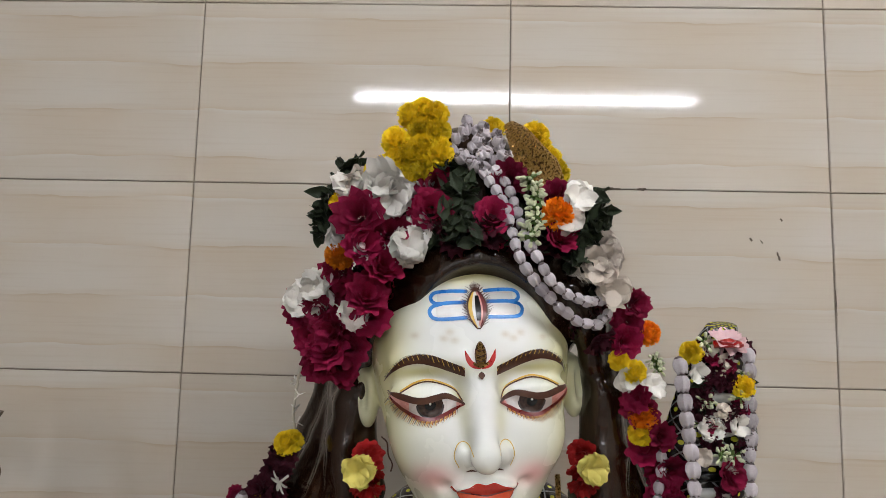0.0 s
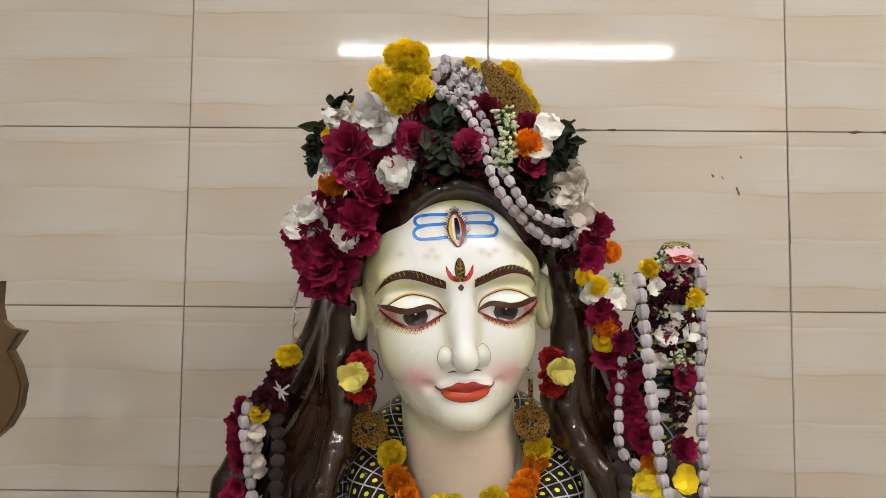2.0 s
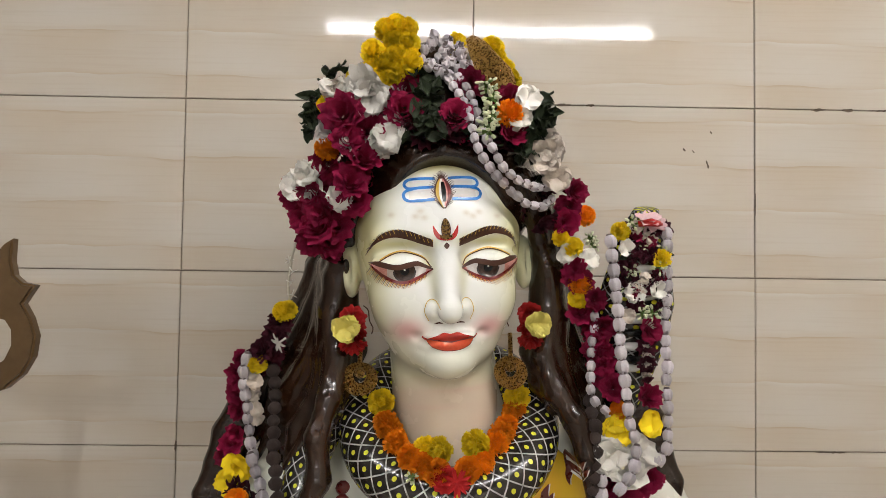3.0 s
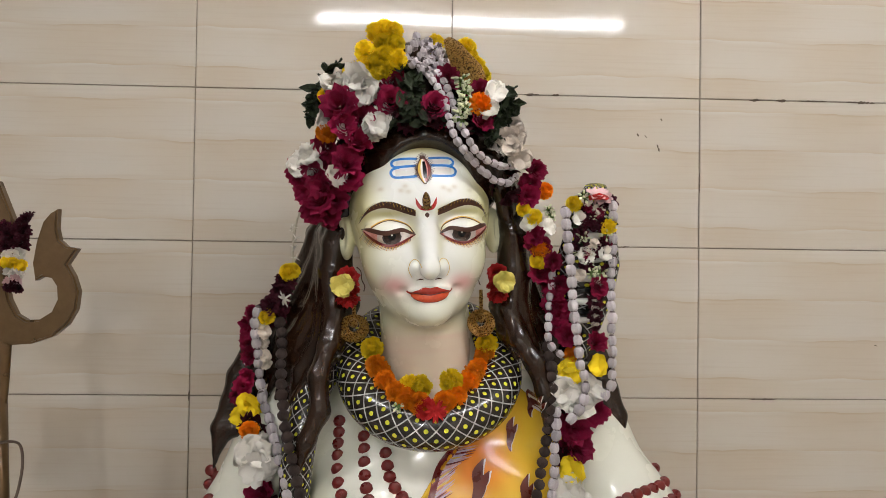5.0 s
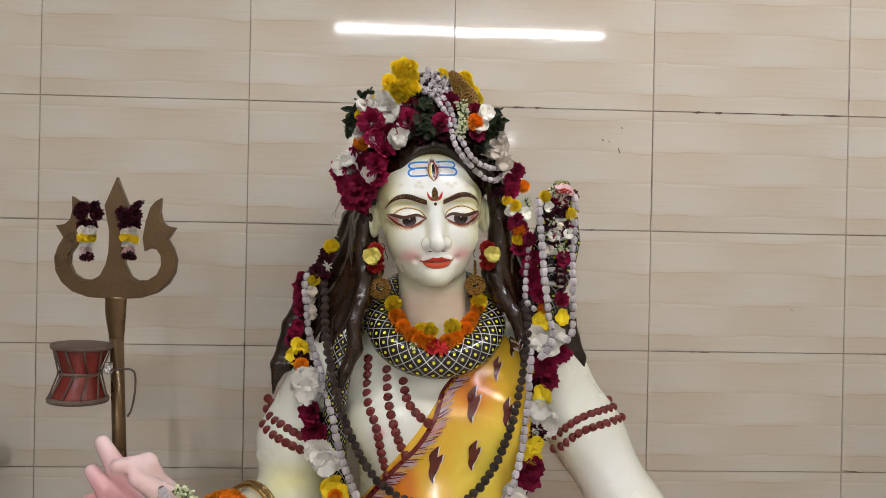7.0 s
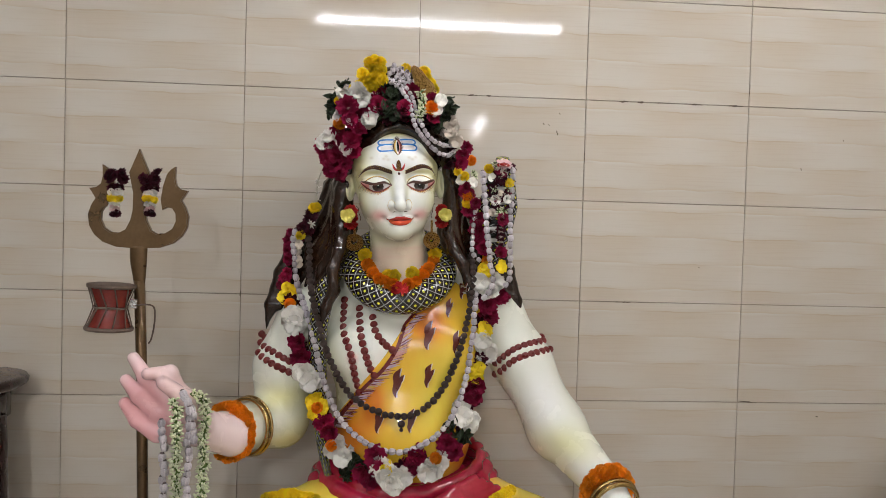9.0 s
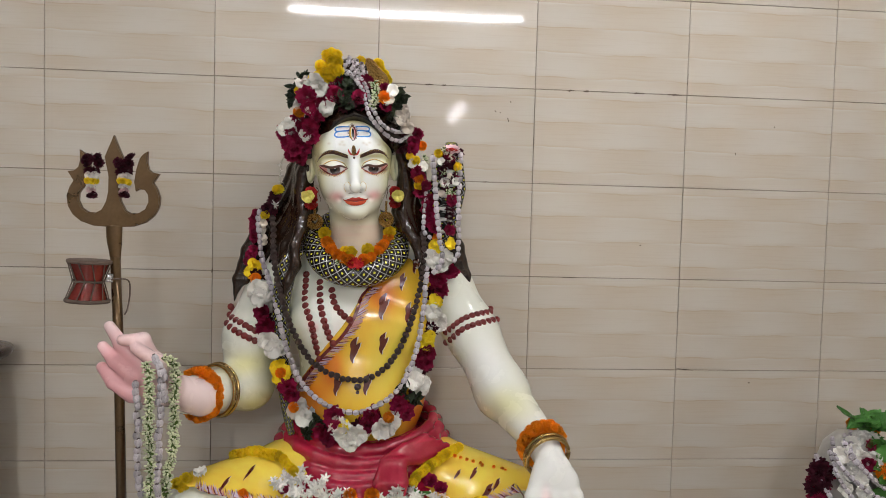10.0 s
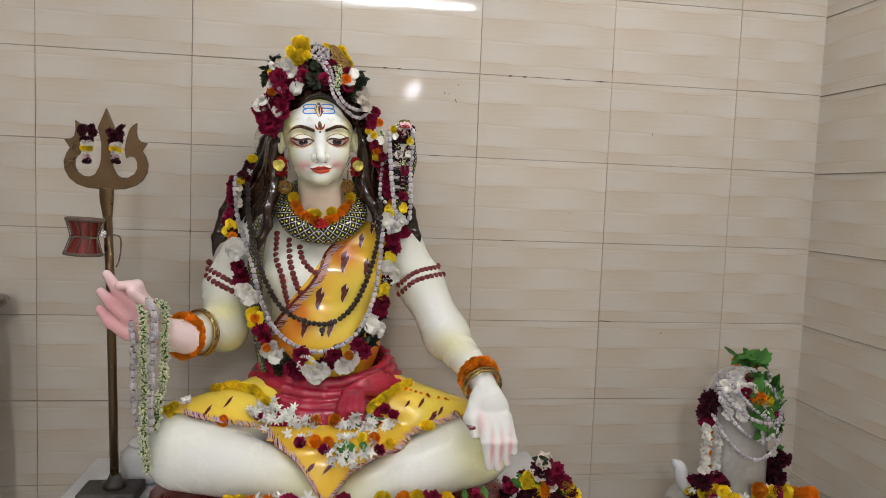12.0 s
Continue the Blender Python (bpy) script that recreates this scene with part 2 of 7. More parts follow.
def in_outline(X, Z, pts):
    """Signed distance (negative inside) to a closed outline in the x-z plane."""
    d = np.full(np.broadcast(X, Z).shape, 1e9, np.float32)
    inside = np.zeros(d.shape, bool)
    for (ax, az), (bx, bz) in zip(pts, pts[1:] + pts[:1]):
        ex, ez = bx - ax, bz - az
        h = np.clip(((X - ax) * ex + (Z - az) * ez) / (ex * ex + ez * ez), 0, 1)
        d = np.minimum(d, (X - ax - h * ex) ** 2 + (Z - az - h * ez) ** 2)
        cond = ((az > Z) != (bz > Z)) & (X < ex * (Z - az) / (ez if abs(ez) > 1e-9 else 1e-9) + ax)
        inside ^= cond
    d = np.sqrt(d)
    return np.where(inside, -d, d)


class Sculpture:
    """Gathers many pieces of surface into one mesh."""

    def __init__(self):
        self.v, self.f, self.m, self.c, self.uv, self.mats, self.n = [], [], [], [], [], [], 0

    def slot(self, mat):
        if mat not in self.mats:
            self.mats.append(mat)
        return self.mats.index(mat)

    def add(self, verts, faces, mat, paint=None, uv=None):
        verts = np.asarray(verts, float)
        self.f += [tuple(int(i) + self.n for i in q) for q in faces]
        self.m += [self.slot(mat)] * len(faces)
        self.v.append(verts)
        self.c.append(np.full((len(verts), 3), 0.8) if paint is None else np.broadcast_to(paint, (len(verts), 3)))
        self.uv.append(np.zeros((len(verts), 2)) if uv is None else np.asarray(uv, float))
        self.n += len(verts)

    def make(self, name):
        v, c, uv = np.concatenate(self.v), np.concatenate(self.c), np.concatenate(self.uv)
        ob = mesh_object(name, v, self.f, self.mats, self.m)
        col = ob.data.color_attributes.new("paint", "FLOAT_COLOR", "POINT")
        col.data.foreach_set("color", np.concatenate([c, np.ones((len(c), 1))], 1).astype(np.float32).ravel())
        layer = ob.data.attributes.new("along", "FLOAT2", "POINT")
        layer.data.foreach_set("vector", uv.astype(np.float32).ravel())
        return ob

# ---- the room ----
CORNER_X, CEILING, FLOOR = 1.849, 3.05, 0.0
LEFT_X, FRONT_Y = -2.6, -6.4
TILE_W, TILE_H, JOINT = 0.5, 0.3, 0.0016


def slab(name, lo, hi, mat, label, category):
    size = [b - a for a, b in zip(lo, hi)]
    bm = box_bm(size, [(a + b) / 2 for a, b in zip(lo, hi)])
    me = bpy.data.meshes.new(name)
    bm.to_mesh(me)
    bm.free()
    me.materials.append(mat)
    return tagged(new(name, me), label, category, kind="structure")


wall_back = slab("wall_back", (LEFT_X, 0.006, FLOOR), (CORNER_X + 0.2, 0.2, CEILING), M_GROUT, "back wall faced with glossy beige banded tiles", "wall")
wall_right = slab("wall_right", (CORNER_X + 0.006, FRONT_Y, FLOOR), (CORNER_X + 0.2, 0.006, CEILING), M_GROUT, "side wall faced with glossy beige banded tiles", "wall")
# unseen left wall, front wall and ceiling, added to control bounced light
slab("wall_left", (LEFT_X - 0.2, FRONT_Y, FLOOR), (LEFT_X, 0.2, CEILING), M_DIM_PLASTER, "unseen dark plastered side wall added to close the room", "wall")
slab("wall_front", (LEFT_X, FRONT_Y - 0.2, FLOOR), (CORNER_X, FRONT_Y, CEILING), M_DIM_PLASTER, "unseen dark plastered end wall added to close the room", "wall")
slab("ceiling", (LEFT_X, FRONT_Y, CEILING), (CORNER_X, 0.006, CEILING + 0.1), M_DIM_PLASTER, "unseen flat ceiling, coloured dark to limit bounced light", "ceiling")
slab("floor", (LEFT_X, FRONT_Y, FLOOR - 0.1), (CORNER_X, 0.006, FLOOR), M_FLOOR, "polished pale stone floor", "floor")

# ---- lamps ----
def tube_lamp(name, centre, length, turn, power, label):
    lamp = thing(name, pose(*centre, 0, 0, turn), label, "lamp")
    glow = bpy.data.materials.new("tube_glow")
    glow.use_nodes = True
    glow.node_tree.nodes.remove(glow.node_tree.nodes["Principled BSDF"])
    em = glow.node_tree.nodes.new("ShaderNodeEmission")
    em.inputs[0].default_value = (1.0, 0.98, 0.965, 1)
    em.inputs[1].default_value = power
    glow.node_tree.links.new(em.outputs[0], glow.node_tree.nodes["Material Output"].inputs[0])
    v, f, _ = tube_data([(-length / 2, 0, 0), (length / 2, 0, 0)], 0.012, 12)
    mesh_object("tube", v, f, glow, parent=lamp, label="glowing white glass tube")
    part("housing", box_bm((length + 0.1, 0.045, 0.03), (0, 0, 0.045), 0.004), M_MARBLE, lamp)
    for s in (-1, 1):
        part("holder", box_bm((0.022, 0.036, 0.05), (s * (length / 2 + 0.012), 0, 0.01), 0.004), M_MARBLE, lamp)
    for s in (-1, 1):
        v, f, _ = tube_data([(s * 0.35, 0, 0.055), (s * 0.35, 0, CEILING - centre[2])], 0.006, 8)
        mesh_object("hanging_rod", v, f, M_MARBLE, parent=lamp)
    return lamp


tube_lamp("tube_light", (0.122, -1.13, 2.328), 1.09, 0.3, TUBE_POWER, "white fluorescent tube light in a slim ceiling batten")
# two added tubes, unseen, that fill in light on wall and statue
for x, y, power in zip((-1.3, 1.2), (-1.5, -1.5), SIDE_FILL_POWER):
    tube_lamp("tube_light", (x, y, 2.98), 1.15, 0, power, "added tube-shaped fill light high under the ceiling, out of view")
# right tube mirrors in the tiles; left one is added, unseen frontal fill
for x, power in zip((0.75, -0.55), FAR_TUBE_AND_FILL):
    tube_lamp("tube_light", (x, -4.98, 2.44), 1.15, 90, power, "white tube light further back in the hall, the left one added fill")

# ---- the statue: one mesh of painted plaster ----
M_SNAKE = material("snake_enamel", (0.01, 0.01, 0.01), 0.18, 0, 0.5, 0.4)


def snake_material(m):
    att = node(m, "ShaderNodeAttribute", attribute_name="along")
    sep = node(m, "ShaderNodeSeparateXYZ")
    link(m, att.outputs["Vector"], sep.inputs[0])
    u = math_node(m, "MULTIPLY", sep.outputs[0], 1 / 0.0225)
    v = math_node(m, "MULTIPLY", sep.outputs[1], 8.0)
    a, b = math_node(m, "ADD", u, v), math_node(m, "SUBTRACT", u, v)
    da = math_node(m, "ABSOLUTE", math_node(m, "SUBTRACT", math_node(m, "FRACT", a), 0.5))
    db = math_node(m, "ABSOLUTE", math_node(m, "SUBTRACT", math_node(m, "FRACT", b), 0.5))
    line = math_node(m, "GREATER_THAN", math_node(m, "MAXIMUM", da, db), 0.452)
    dot = math_node(m, "LESS_THAN", math_node(m, "ADD", math_node(m, "MULTIPLY", da, da), math_node(m, "MULTIPLY", db, db)), 0.026)
    w = noise_tex(m, coords(m), 60, 2)
    c = mix(m, w, (0.010, 0.009, 0.008), (0.030, 0.024, 0.018))
    c = mix(m, math_node(m, "MULTIPLY", line, span(m, w, 0.3, 0.6, 0.45, 1)), c, (0.50, 0.50, 0.49))
    c = mix(m, dot, c, (0.72, 0.70, 0.05))
    link(m, c, shader(m).inputs["Base Color"])


snake_material(M_SNAKE)
M_TIGER = material("tiger_cloth_enamel", (0.8, 0.5, 0.05), 0.25, 0, 0.5, 0.3)


def tiger_material(m):
    att = node(m, "ShaderNodeAttribute", attribute_name="paint")
    v = coords(m, (16, 16, 5))
    n = noise_tex(m, v, 1.6, 4)
    c = mix(m, span(m, n, 0.45, 0.75, 0, 0.22), att.outputs["Color"], (0.78, 0.22, 0.02))
    link(m, c, shader(m).inputs["Base Color"])
    bump(m, n, 0.12, 0.006)


tiger_material(M_TIGER)
M_SASH = mottled("sash_enamel", (0.30, 0.006, 0.026), (0.44, 0.016, 0.05), 9, 0.2, coat=0.4)
M_MAROON = mottled("maroon_enamel", (0.10, 0.006, 0.006), (0.20, 0.015, 0.012), 90, 0.3, coat=0.2)
M_BROWN = mottled("brown_enamel", (0.045, 0.012, 0.006), (0.09, 0.03, 0.012), 60, 0.35)
M_LINER = material("liner_enamel", (0.018, 0.008, 0.006), 0.3)
M_WHITE = mottled("white_enamel", (0.72, 0.70, 0.66), (0.8, 0.79, 0.76), 30, 0.25)
M_PINKW = mottled("eye_corner_enamel", (0.52, 0.20, 0.17), (0.66, 0.36, 0.32), 60, 0.3)
M_IRIS = mottled("iris_enamel", (0.020, 0.010, 0.008), (0.062, 0.036, 0.028), 300, 0.2)
# eye white darkened to stand in for shade under the upper lid
M_EYE_SHADED = mottled("eye_white_enamel", (0.50, 0.45, 0.43), (0.60, 0.56, 0.53), 60, 0.25)
M_BLACK = material("black_enamel", (0.004, 0.004, 0.004), 0.2)
M_BLUE = mottled("blue_enamel", (0.025, 0.17, 0.55), (0.05, 0.26, 0.68), 80, 0.3)
M_RED = mottled("red_enamel", (0.42, 0.01, 0.01), (0.55, 0.03, 0.02), 80, 0.3)
M_LIP = mottled("lip_enamel", (0.70, 0.075, 0.028), (0.80, 0.15, 0.06), 50, 0.2, coat=0.3)
M_LIPDARK = mottled("upper_lip_enamel", (0.42, 0.022, 0.014), (0.52, 0.04, 0.02), 50, 0.22, coat=0.3)
M_OCHRE = mottled("ochre_enamel", (0.62, 0.38, 0.03), (0.7, 0.46, 0.08), 80, 0.35)
M_LAVENDER = mottled("lavender_enamel", (0.42, 0.30, 0.40), (0.62, 0.52, 0.60), 120, 0.35)
M_GOLD = mottled("gilt", (0.26, 0.14, 0.035), (0.62, 0.38, 0.12), 420, 0.28, 1.0, bumps=0.8)
M_FLAME = mottled("tongue_enamel", (0.075, 0.010, 0.006), (0.14, 0.022, 0.010), 60, 0.3)
M_UNDER = mottled("under_lash_enamel", (0.28, 0.07, 0.03), (0.55, 0.24, 0.06), 200, 0.35)
M_PINK = mottled("pink_enamel", (0.75, 0.22, 0.24), (0.8, 0.3, 0.3), 60, 0.3)

S = Sculpture()
SKIN = np.array((0.81, 0.82, 0.72))
PALE = np.array((0.88, 0.88, 0.84))
YELLOW = np.array((0.78, 0.74, 0.26))
ROSY = np.array((0.80, 0.25, 0.28))


def spot(v, centre, radius):
    d = np.linalg.norm((v - np.array(centre)) / np.array(radius), axis=1)
    return np.exp(-d * d)[:, None]


# body
STEP = 0.006
P = grid((-0.69, -0.74, 0.36), (0.62, -0.06, 1.40), STEP)
torso = ellipsoid(P, (-0.035, -0.24, 1.10), (0.195, 0.115, 0.17))
for x in (-0.125, 0.06):
    torso = blend(torso, ellipsoid(P, (x, -0.315, 1.085), (0.095, 0.05, 0.075)), 0.05)
torso = blend(torso, ellipsoid(P, (-0.025, -0.25, 0.90), (0.175, 0.12, 0.20)), 0.06)
torso = blend(torso, ellipsoid(P, (-0.025, -0.33, 0.86), (0.11, 0.06, 0.10)), 0.08)
for x in (-0.265, 0.205):
    torso = blend(torso, limb(P, (-0.035, -0.22, 1.27), (x, -0.22, 1.185), 0.06, 0.075), 0.05)
torso = blend(torso, limb(P, (-0.035, -0.25, 1.20), (-0.045, -0.26, 1.38), 0.07, 0.066), 0.05)
hips = ellipsoid(P, (-0.01, -0.28, 0.66), (0.27, 0.18, 0.13))
right_arm = chain(P, [(-0.27, -0.22, 1.175), (-0.335, -0.25, 1.04), (-0.335, -0.28, 0.915)], [0.08, 0.07, 0.066], 0.03)
right_arm = blend(right_arm, limb(P, (-0.335, -0.28, 0.91), (-0.45, -0.455, 0.925), 0.066, 0.046), 0.03)
left_arm = chain(P, [(0.21, -0.22, 1.175), (0.285, -0.26, 1.06), (0.365, -0.33, 0.905), (0.43, -0.55, 0.835)], [0.08, 0.07, 0.068, 0.042], 0.04)
legs = blend(limb(P, (-0.16, -0.30, 0.645), (-0.40, -0.47, 0.62), 0.125, 0.11), limb(P, (0.15, -0.30, 0.645), (0.42, -0.47, 0.61), 0.125, 0.11), 0.03)
legs = blend(legs, hips, 0.05)
shins = chain(P, [(-0.405, -0.51, 0.60), (-0.16, -0.57, 0.555), (0.0, -0.58, 0.50)], [0.105, 0.078, 0.06], 0.02)
shins = np.minimum(shins, chain(P, [(0.435, -0.51, 0.600), (0.23, -0.56, 0.545), (0.05, -0.57, 0.475)], [0.105, 0.086, 0.068], 0.02))
body = blend(blend(torso, right_arm, 0.03), left_arm, 0.03)
body = blend(body, blend(legs, shins, 0.03), 0.02)
v, f = skin(P, body, STEP)
c = np.broadcast_to(SKIN, v.shape).copy()
c += (PALE - SKIN) * np.clip(spot(v, (-0.10, -0.38, 1.08), (0.09, 0.2, 0.07)) + spot(v, (0.32, -0.36, 0.99), (0.05, 0.2, 0.08)) + spot(v, (0.42, -0.5, 0.86), (0.07, 0.1, 0.06)) + spot(v, (-0.30, -0.6, 0.60), (0.22, 0.2, 0.10)) + spot(v, (0.3, -0.6, 0.57), (0.2, 0.2, 0.08)) + spot(v, (-0.37, -0.34, 0.93), (0.05, 0.09, 0.05)), 0, 1)
for where, size in (((0.37, -0.4, 0.90), (0.06, 0.12, 0.035)), ((-0.33, -0.34, 0.98), (0.06, 0.12, 0.03)), ((-0.29, -0.32, 0.86), (0.06, 0.12, 0.06)), ((0.45, -0.6, 0.60), (0.10, 0.1, 0.12)), ((-0.03, -0.6, 0.50), (0.14, 0.1, 0.12)), ((-0.22, -0.3, 0.98), (0.05, 0.2, 0.12))):
    c += (YELLOW - c) * 0.75 * spot(v, where, size)
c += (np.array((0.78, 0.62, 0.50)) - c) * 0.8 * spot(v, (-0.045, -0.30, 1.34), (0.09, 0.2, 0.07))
c += (ROSY - c) * 0.9 * spot(v, (-0.152, -0.36, 1.085), (0.011, 0.05, 0.011))
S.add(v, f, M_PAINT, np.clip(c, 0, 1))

# hands, finer
HSTEP = 0.003
Q = grid((-0.69, -0.66, 0.86), (-0.40, -0.42, 1.15), HSTEP)
palm = blend(limb(Q, (-0.44, -0.45, 0.922), (-0.50, -0.50, 0.955), 0.046, 0.040), ellipsoid(Q, (-0.535, -0.535, 0.99), (0.055, 0.034, 0.065)), 0.03)
for pts in ([(-0.56, -0.545, 1.03), (-0.60, -0.545, 1.075), (-0.632, -0.53, 1.113)], [(-0.572, -0.55, 1.0), (-0.612, -0.55, 1.035), (-0.645, -0.535, 1.066)],
            [(-0.572, -0.55, 0.955), (-0.615, -0.55, 0.985), (-0.645, -0.54, 1.018)], [(-0.535, -0.535, 1.04), (-0.545, -0.56, 1.088), (-0.583, -0.585, 1.090)]):
    palm = blend(palm, chain(Q, pts, [0.020, 0.0165, 0.0125], 0.006), 0.012)
palm = blend(palm, chain(Q, [(-0.492, -0.52, 0.97), (-0.505, -0.565, 1.03), (-0.550, -0.59, 1.072)], [0.026, 0.02, 0.0135], 0.008), 0.014)
v, f = skin(Q, palm, HSTEP)
c = PALE + (np.array((0.84, 0.36, 0.38)) - PALE) * np.clip(0.35 + 0.75 * spot(v, (-0.60, -0.55, 1.0), (0.07, 0.2, 0.09)), 0, 0.85)
S.add(v + np.array((0.022, 0, -0.004)), f, M_PAINT, c)
Q = grid((0.35, -0.72, 0.55), (0.56, -0.48, 0.88), HSTEP)
palm = blend(limb(Q, (0.428, -0.545, 0.838), (0.445, -0.60, 0.80), 0.042, 0.036), ellipsoid(Q, (0.455, -0.625, 0.755), (0.052, 0.028, 0.055)), 0.03)
for k, (x, z) in enumerate(((0.448, 0.600), (0.474, 0.597), (0.500, 0.612), (0.519, 0.645))):
    palm = blend(palm, chain(Q, [(0.425 + 0.023 * k, -0.64, 0.74), (0.437 + 0.024 * k, -0.662, 0.675), (x, -0.655, z)], [0.018, 0.016, 0.0105], 0.006), 0.007)
palm = blend(palm, chain(Q, [(0.415, -0.61, 0.785), (0.392, -0.635, 0.735), (0.404, -0.645, 0.690)], [0.022, 0.018, 0.0115], 0.008), 0.014)
v, f = skin(Q, palm, HSTEP)
c = PALE + (np.array((0.82, 0.40, 0.42)) - PALE) * np.clip(sum(spot(v, (x, -0.66, 0.655), (0.006, 0.2, 0.05)) for x in (0.452, 0.478, 0.503)) + 0.5 * spot(v, (0.42, -0.65, 0.73), (0.012, 0.2, 0.03)), 0, 0.9)
S.add(v, f, M_PAINT, c)

# tiger skin: over the chest and over the lap
chest_cut = in_outline(P[0], P[2], [(0.02, 1.22), (-0.03, 1.16), (-0.075, 1.09), (-0.13, 1.02), (-0.19, 0.93), (-0.24, 0.85), (-0.26, 0.74), (0.32, 0.74), (0.24, 1.0), (0.19, 1.2), (0.10, 1.27)])
chest_cloth = np.maximum(np.maximum(torso - 0.008, chest_cut), P[1] + 0.20)
lap_cut = in_outline(P[0], P[2], [(-0.455, 0.90), (-0.45, 0.728), (-0.405, 0.722), (-0.345, 0.706), (-0.28, 0.688), (-0.21, 0.665), (-0.145, 0.645), (-0.092, 0.615), (-0.058, 0.575), (-0.028, 0.53), (0.0, 0.495), (0.031, 0.54), (0.069, 0.580), (0.115, 0.603), (0.181, 0.622), (0.244, 0.652), (0.309, 0.682), (0.366, 0.703), (0.42, 0.718), (0.44, 0.90)])
flap = blend(blend(legs, shins, 0.05), ellipsoid(P, (0.0, -0.56, 0.52), (0.10, 0.085, 0.13)), 0.05)
flap = blend(flap, ellipsoid(P, (0.0, -0.45, 0.600), (0.25, 0.17, 0.072)), 0.04)
lap_cloth = np.maximum(flap - 0.009, lap_cut)
for cloth in (chest_cloth, lap_cloth):
    v, f = skin(P, cloth, STEP)
    base, orange, lemon = np.array((0.84, 0.53, 0.035)), np.array((0.72, 0.15, 0.012)), np.array((0.92, 0.73, 0.09))
    c = np.broadcast_to(base, v.shape).copy()
    c += (lemon - c) * np.clip(spot(v, (0.07, -0.36, 1.0), (0.07, 0.3, 0.16)) + spot(v, (-0.25, -0.4, 0.74), (0.2, 0.3, 0.06)) + spot(v, (0.28, -0.4, 0.74), (0.15, 0.3, 0.07)), 0, 0.95)
    c += (orange - c) * np.clip(spot(v, (0.16, -0.3, 0.84), (0.07, 0.3, 0.10)) + spot(v, (-0.10, -0.36, 0.98), (0.03, 0.3, 0.06)) + spot(v, (0.03, -0.3, 1.17), (0.05, 0.3, 0.05)) + spot(v, (-0.16, -0.36, 0.89), (0.05, 0.3, 0.06)), 0, 0.8)
    S.add(v, f, M_TIGER, np.clip(c, 0, 1))

# red sash: folds round the waist and a knot
R = grid((-0.33, -0.56, 0.62), (0.31, -0.06, 0.90), 0.005)
sash = None
for k in range(6):
    pts = []
    for a in np.linspace(-150, 150, 19):
        t = (a + 150) / 300
        dip = max(0.0, math.cos(radians(a * 0.86)))
        z0 = 0.815 - 0.028 * k + 0.006 * math.sin(5 * t + k)
        pts.append((-0.018 + (0.198 + 0.0135 * k) * math.sin(radians(a)), -0.26 - (0.163 + 0.019 * k) * math.cos(radians(a)), z0 - (0.055 - 0.004 * k) * dip ** 2 + 0.02 * t))
    d = chain(R, pts, [0.0155 + 0.003 * math.sin(2.3 * k + 0.8 * i) for i in range(19)], 0.01)
    sash = d if sash is None else blend(sash, d, 0.0035)
for k in range(4):
    sash = blend(sash, chain(R, [(0.150 + 0.02 * k, -0.39 + 0.01 * k, 0.80 - 0.012 * k), (0.095 + 0.012 * k, -0.445, 0.788 - 0.010 * k), (0.045 + 0.014 * k, -0.480, 0.765), (0.030 + 0.020 * k, -0.505, 0.72), (0.012 + 0.024 * k, -0.505, 0.665)], [0.012, 0.014, 0.013, 0.0145, 0.011], 0.006), 0.003)
girdle = np.maximum(ellipsoid(R, (-0.01, -0.28, 0.67), (0.274, 0.194, 0.146)), np.abs(R[2] - 0.752 + 0.5 * (R[0] + 0.02) ** 2) - 0.052)
sash = blend(sash, girdle, 0.006)
v, f = skin(R, sash, 0.005)
S.add(v, f, M_SASH)

# head, finer still, in a frame of its own that leans a little
HEAD = pose(-0.051, -0.392, 1.5075, 0, -3.6, 5)
FSTEP = 0.0025
H = grid((-0.14, -0.055, -0.25), (0.14, 0.16, 0.175), FSTEP)
face = blend(ellipsoid(H, (0, 0.090, 0.045), (0.108, 0.104, 0.102)), ellipsoid(H, (0, 0.072, -0.018), (0.094, 0.086, 0.114)), 0.025)
face = blend(face, ellipsoid(H, (0, 0.052, -0.091), (0.053, 0.056, 0.040)), 0.03)
face = blend(face, ellipsoid(H, (0, 0.012, -0.115), (0.025, 0.022, 0.017)), 0.025)
for s in (-1, 1):
    face = blend(face, ellipsoid(H, (s * 0.046, 0.030, -0.038), (0.037, 0.032, 0.038)), 0.025)
    face = blend(face, ellipsoid(H, (s * 0.043, 0.018, 0.036), (0.040, 0.016, 0.012)), 0.022)
    face = carve(face, ellipsoid(H, (s * 0.052, -0.010, 0.010), (0.038, 0.018, 0.020)), 0.018)
    face = blend(face, ellipsoid(H, (s * 0.053, 0.018, 0.004), (0.037, 0.024, 0.0195)), 0.005)
face = blend(face, chain(H, [(0, 0.008, 0.035), (0, -0.008, -0.005), (0, -0.024, -0.047)], [0.0095, 0.0098, 0.0112], 0.01), 0.016)
face = blend(face, ellipsoid(H, (0, -0.027, -0.0535), (0.0125, 0.0130, 0.0125)), 0.012)
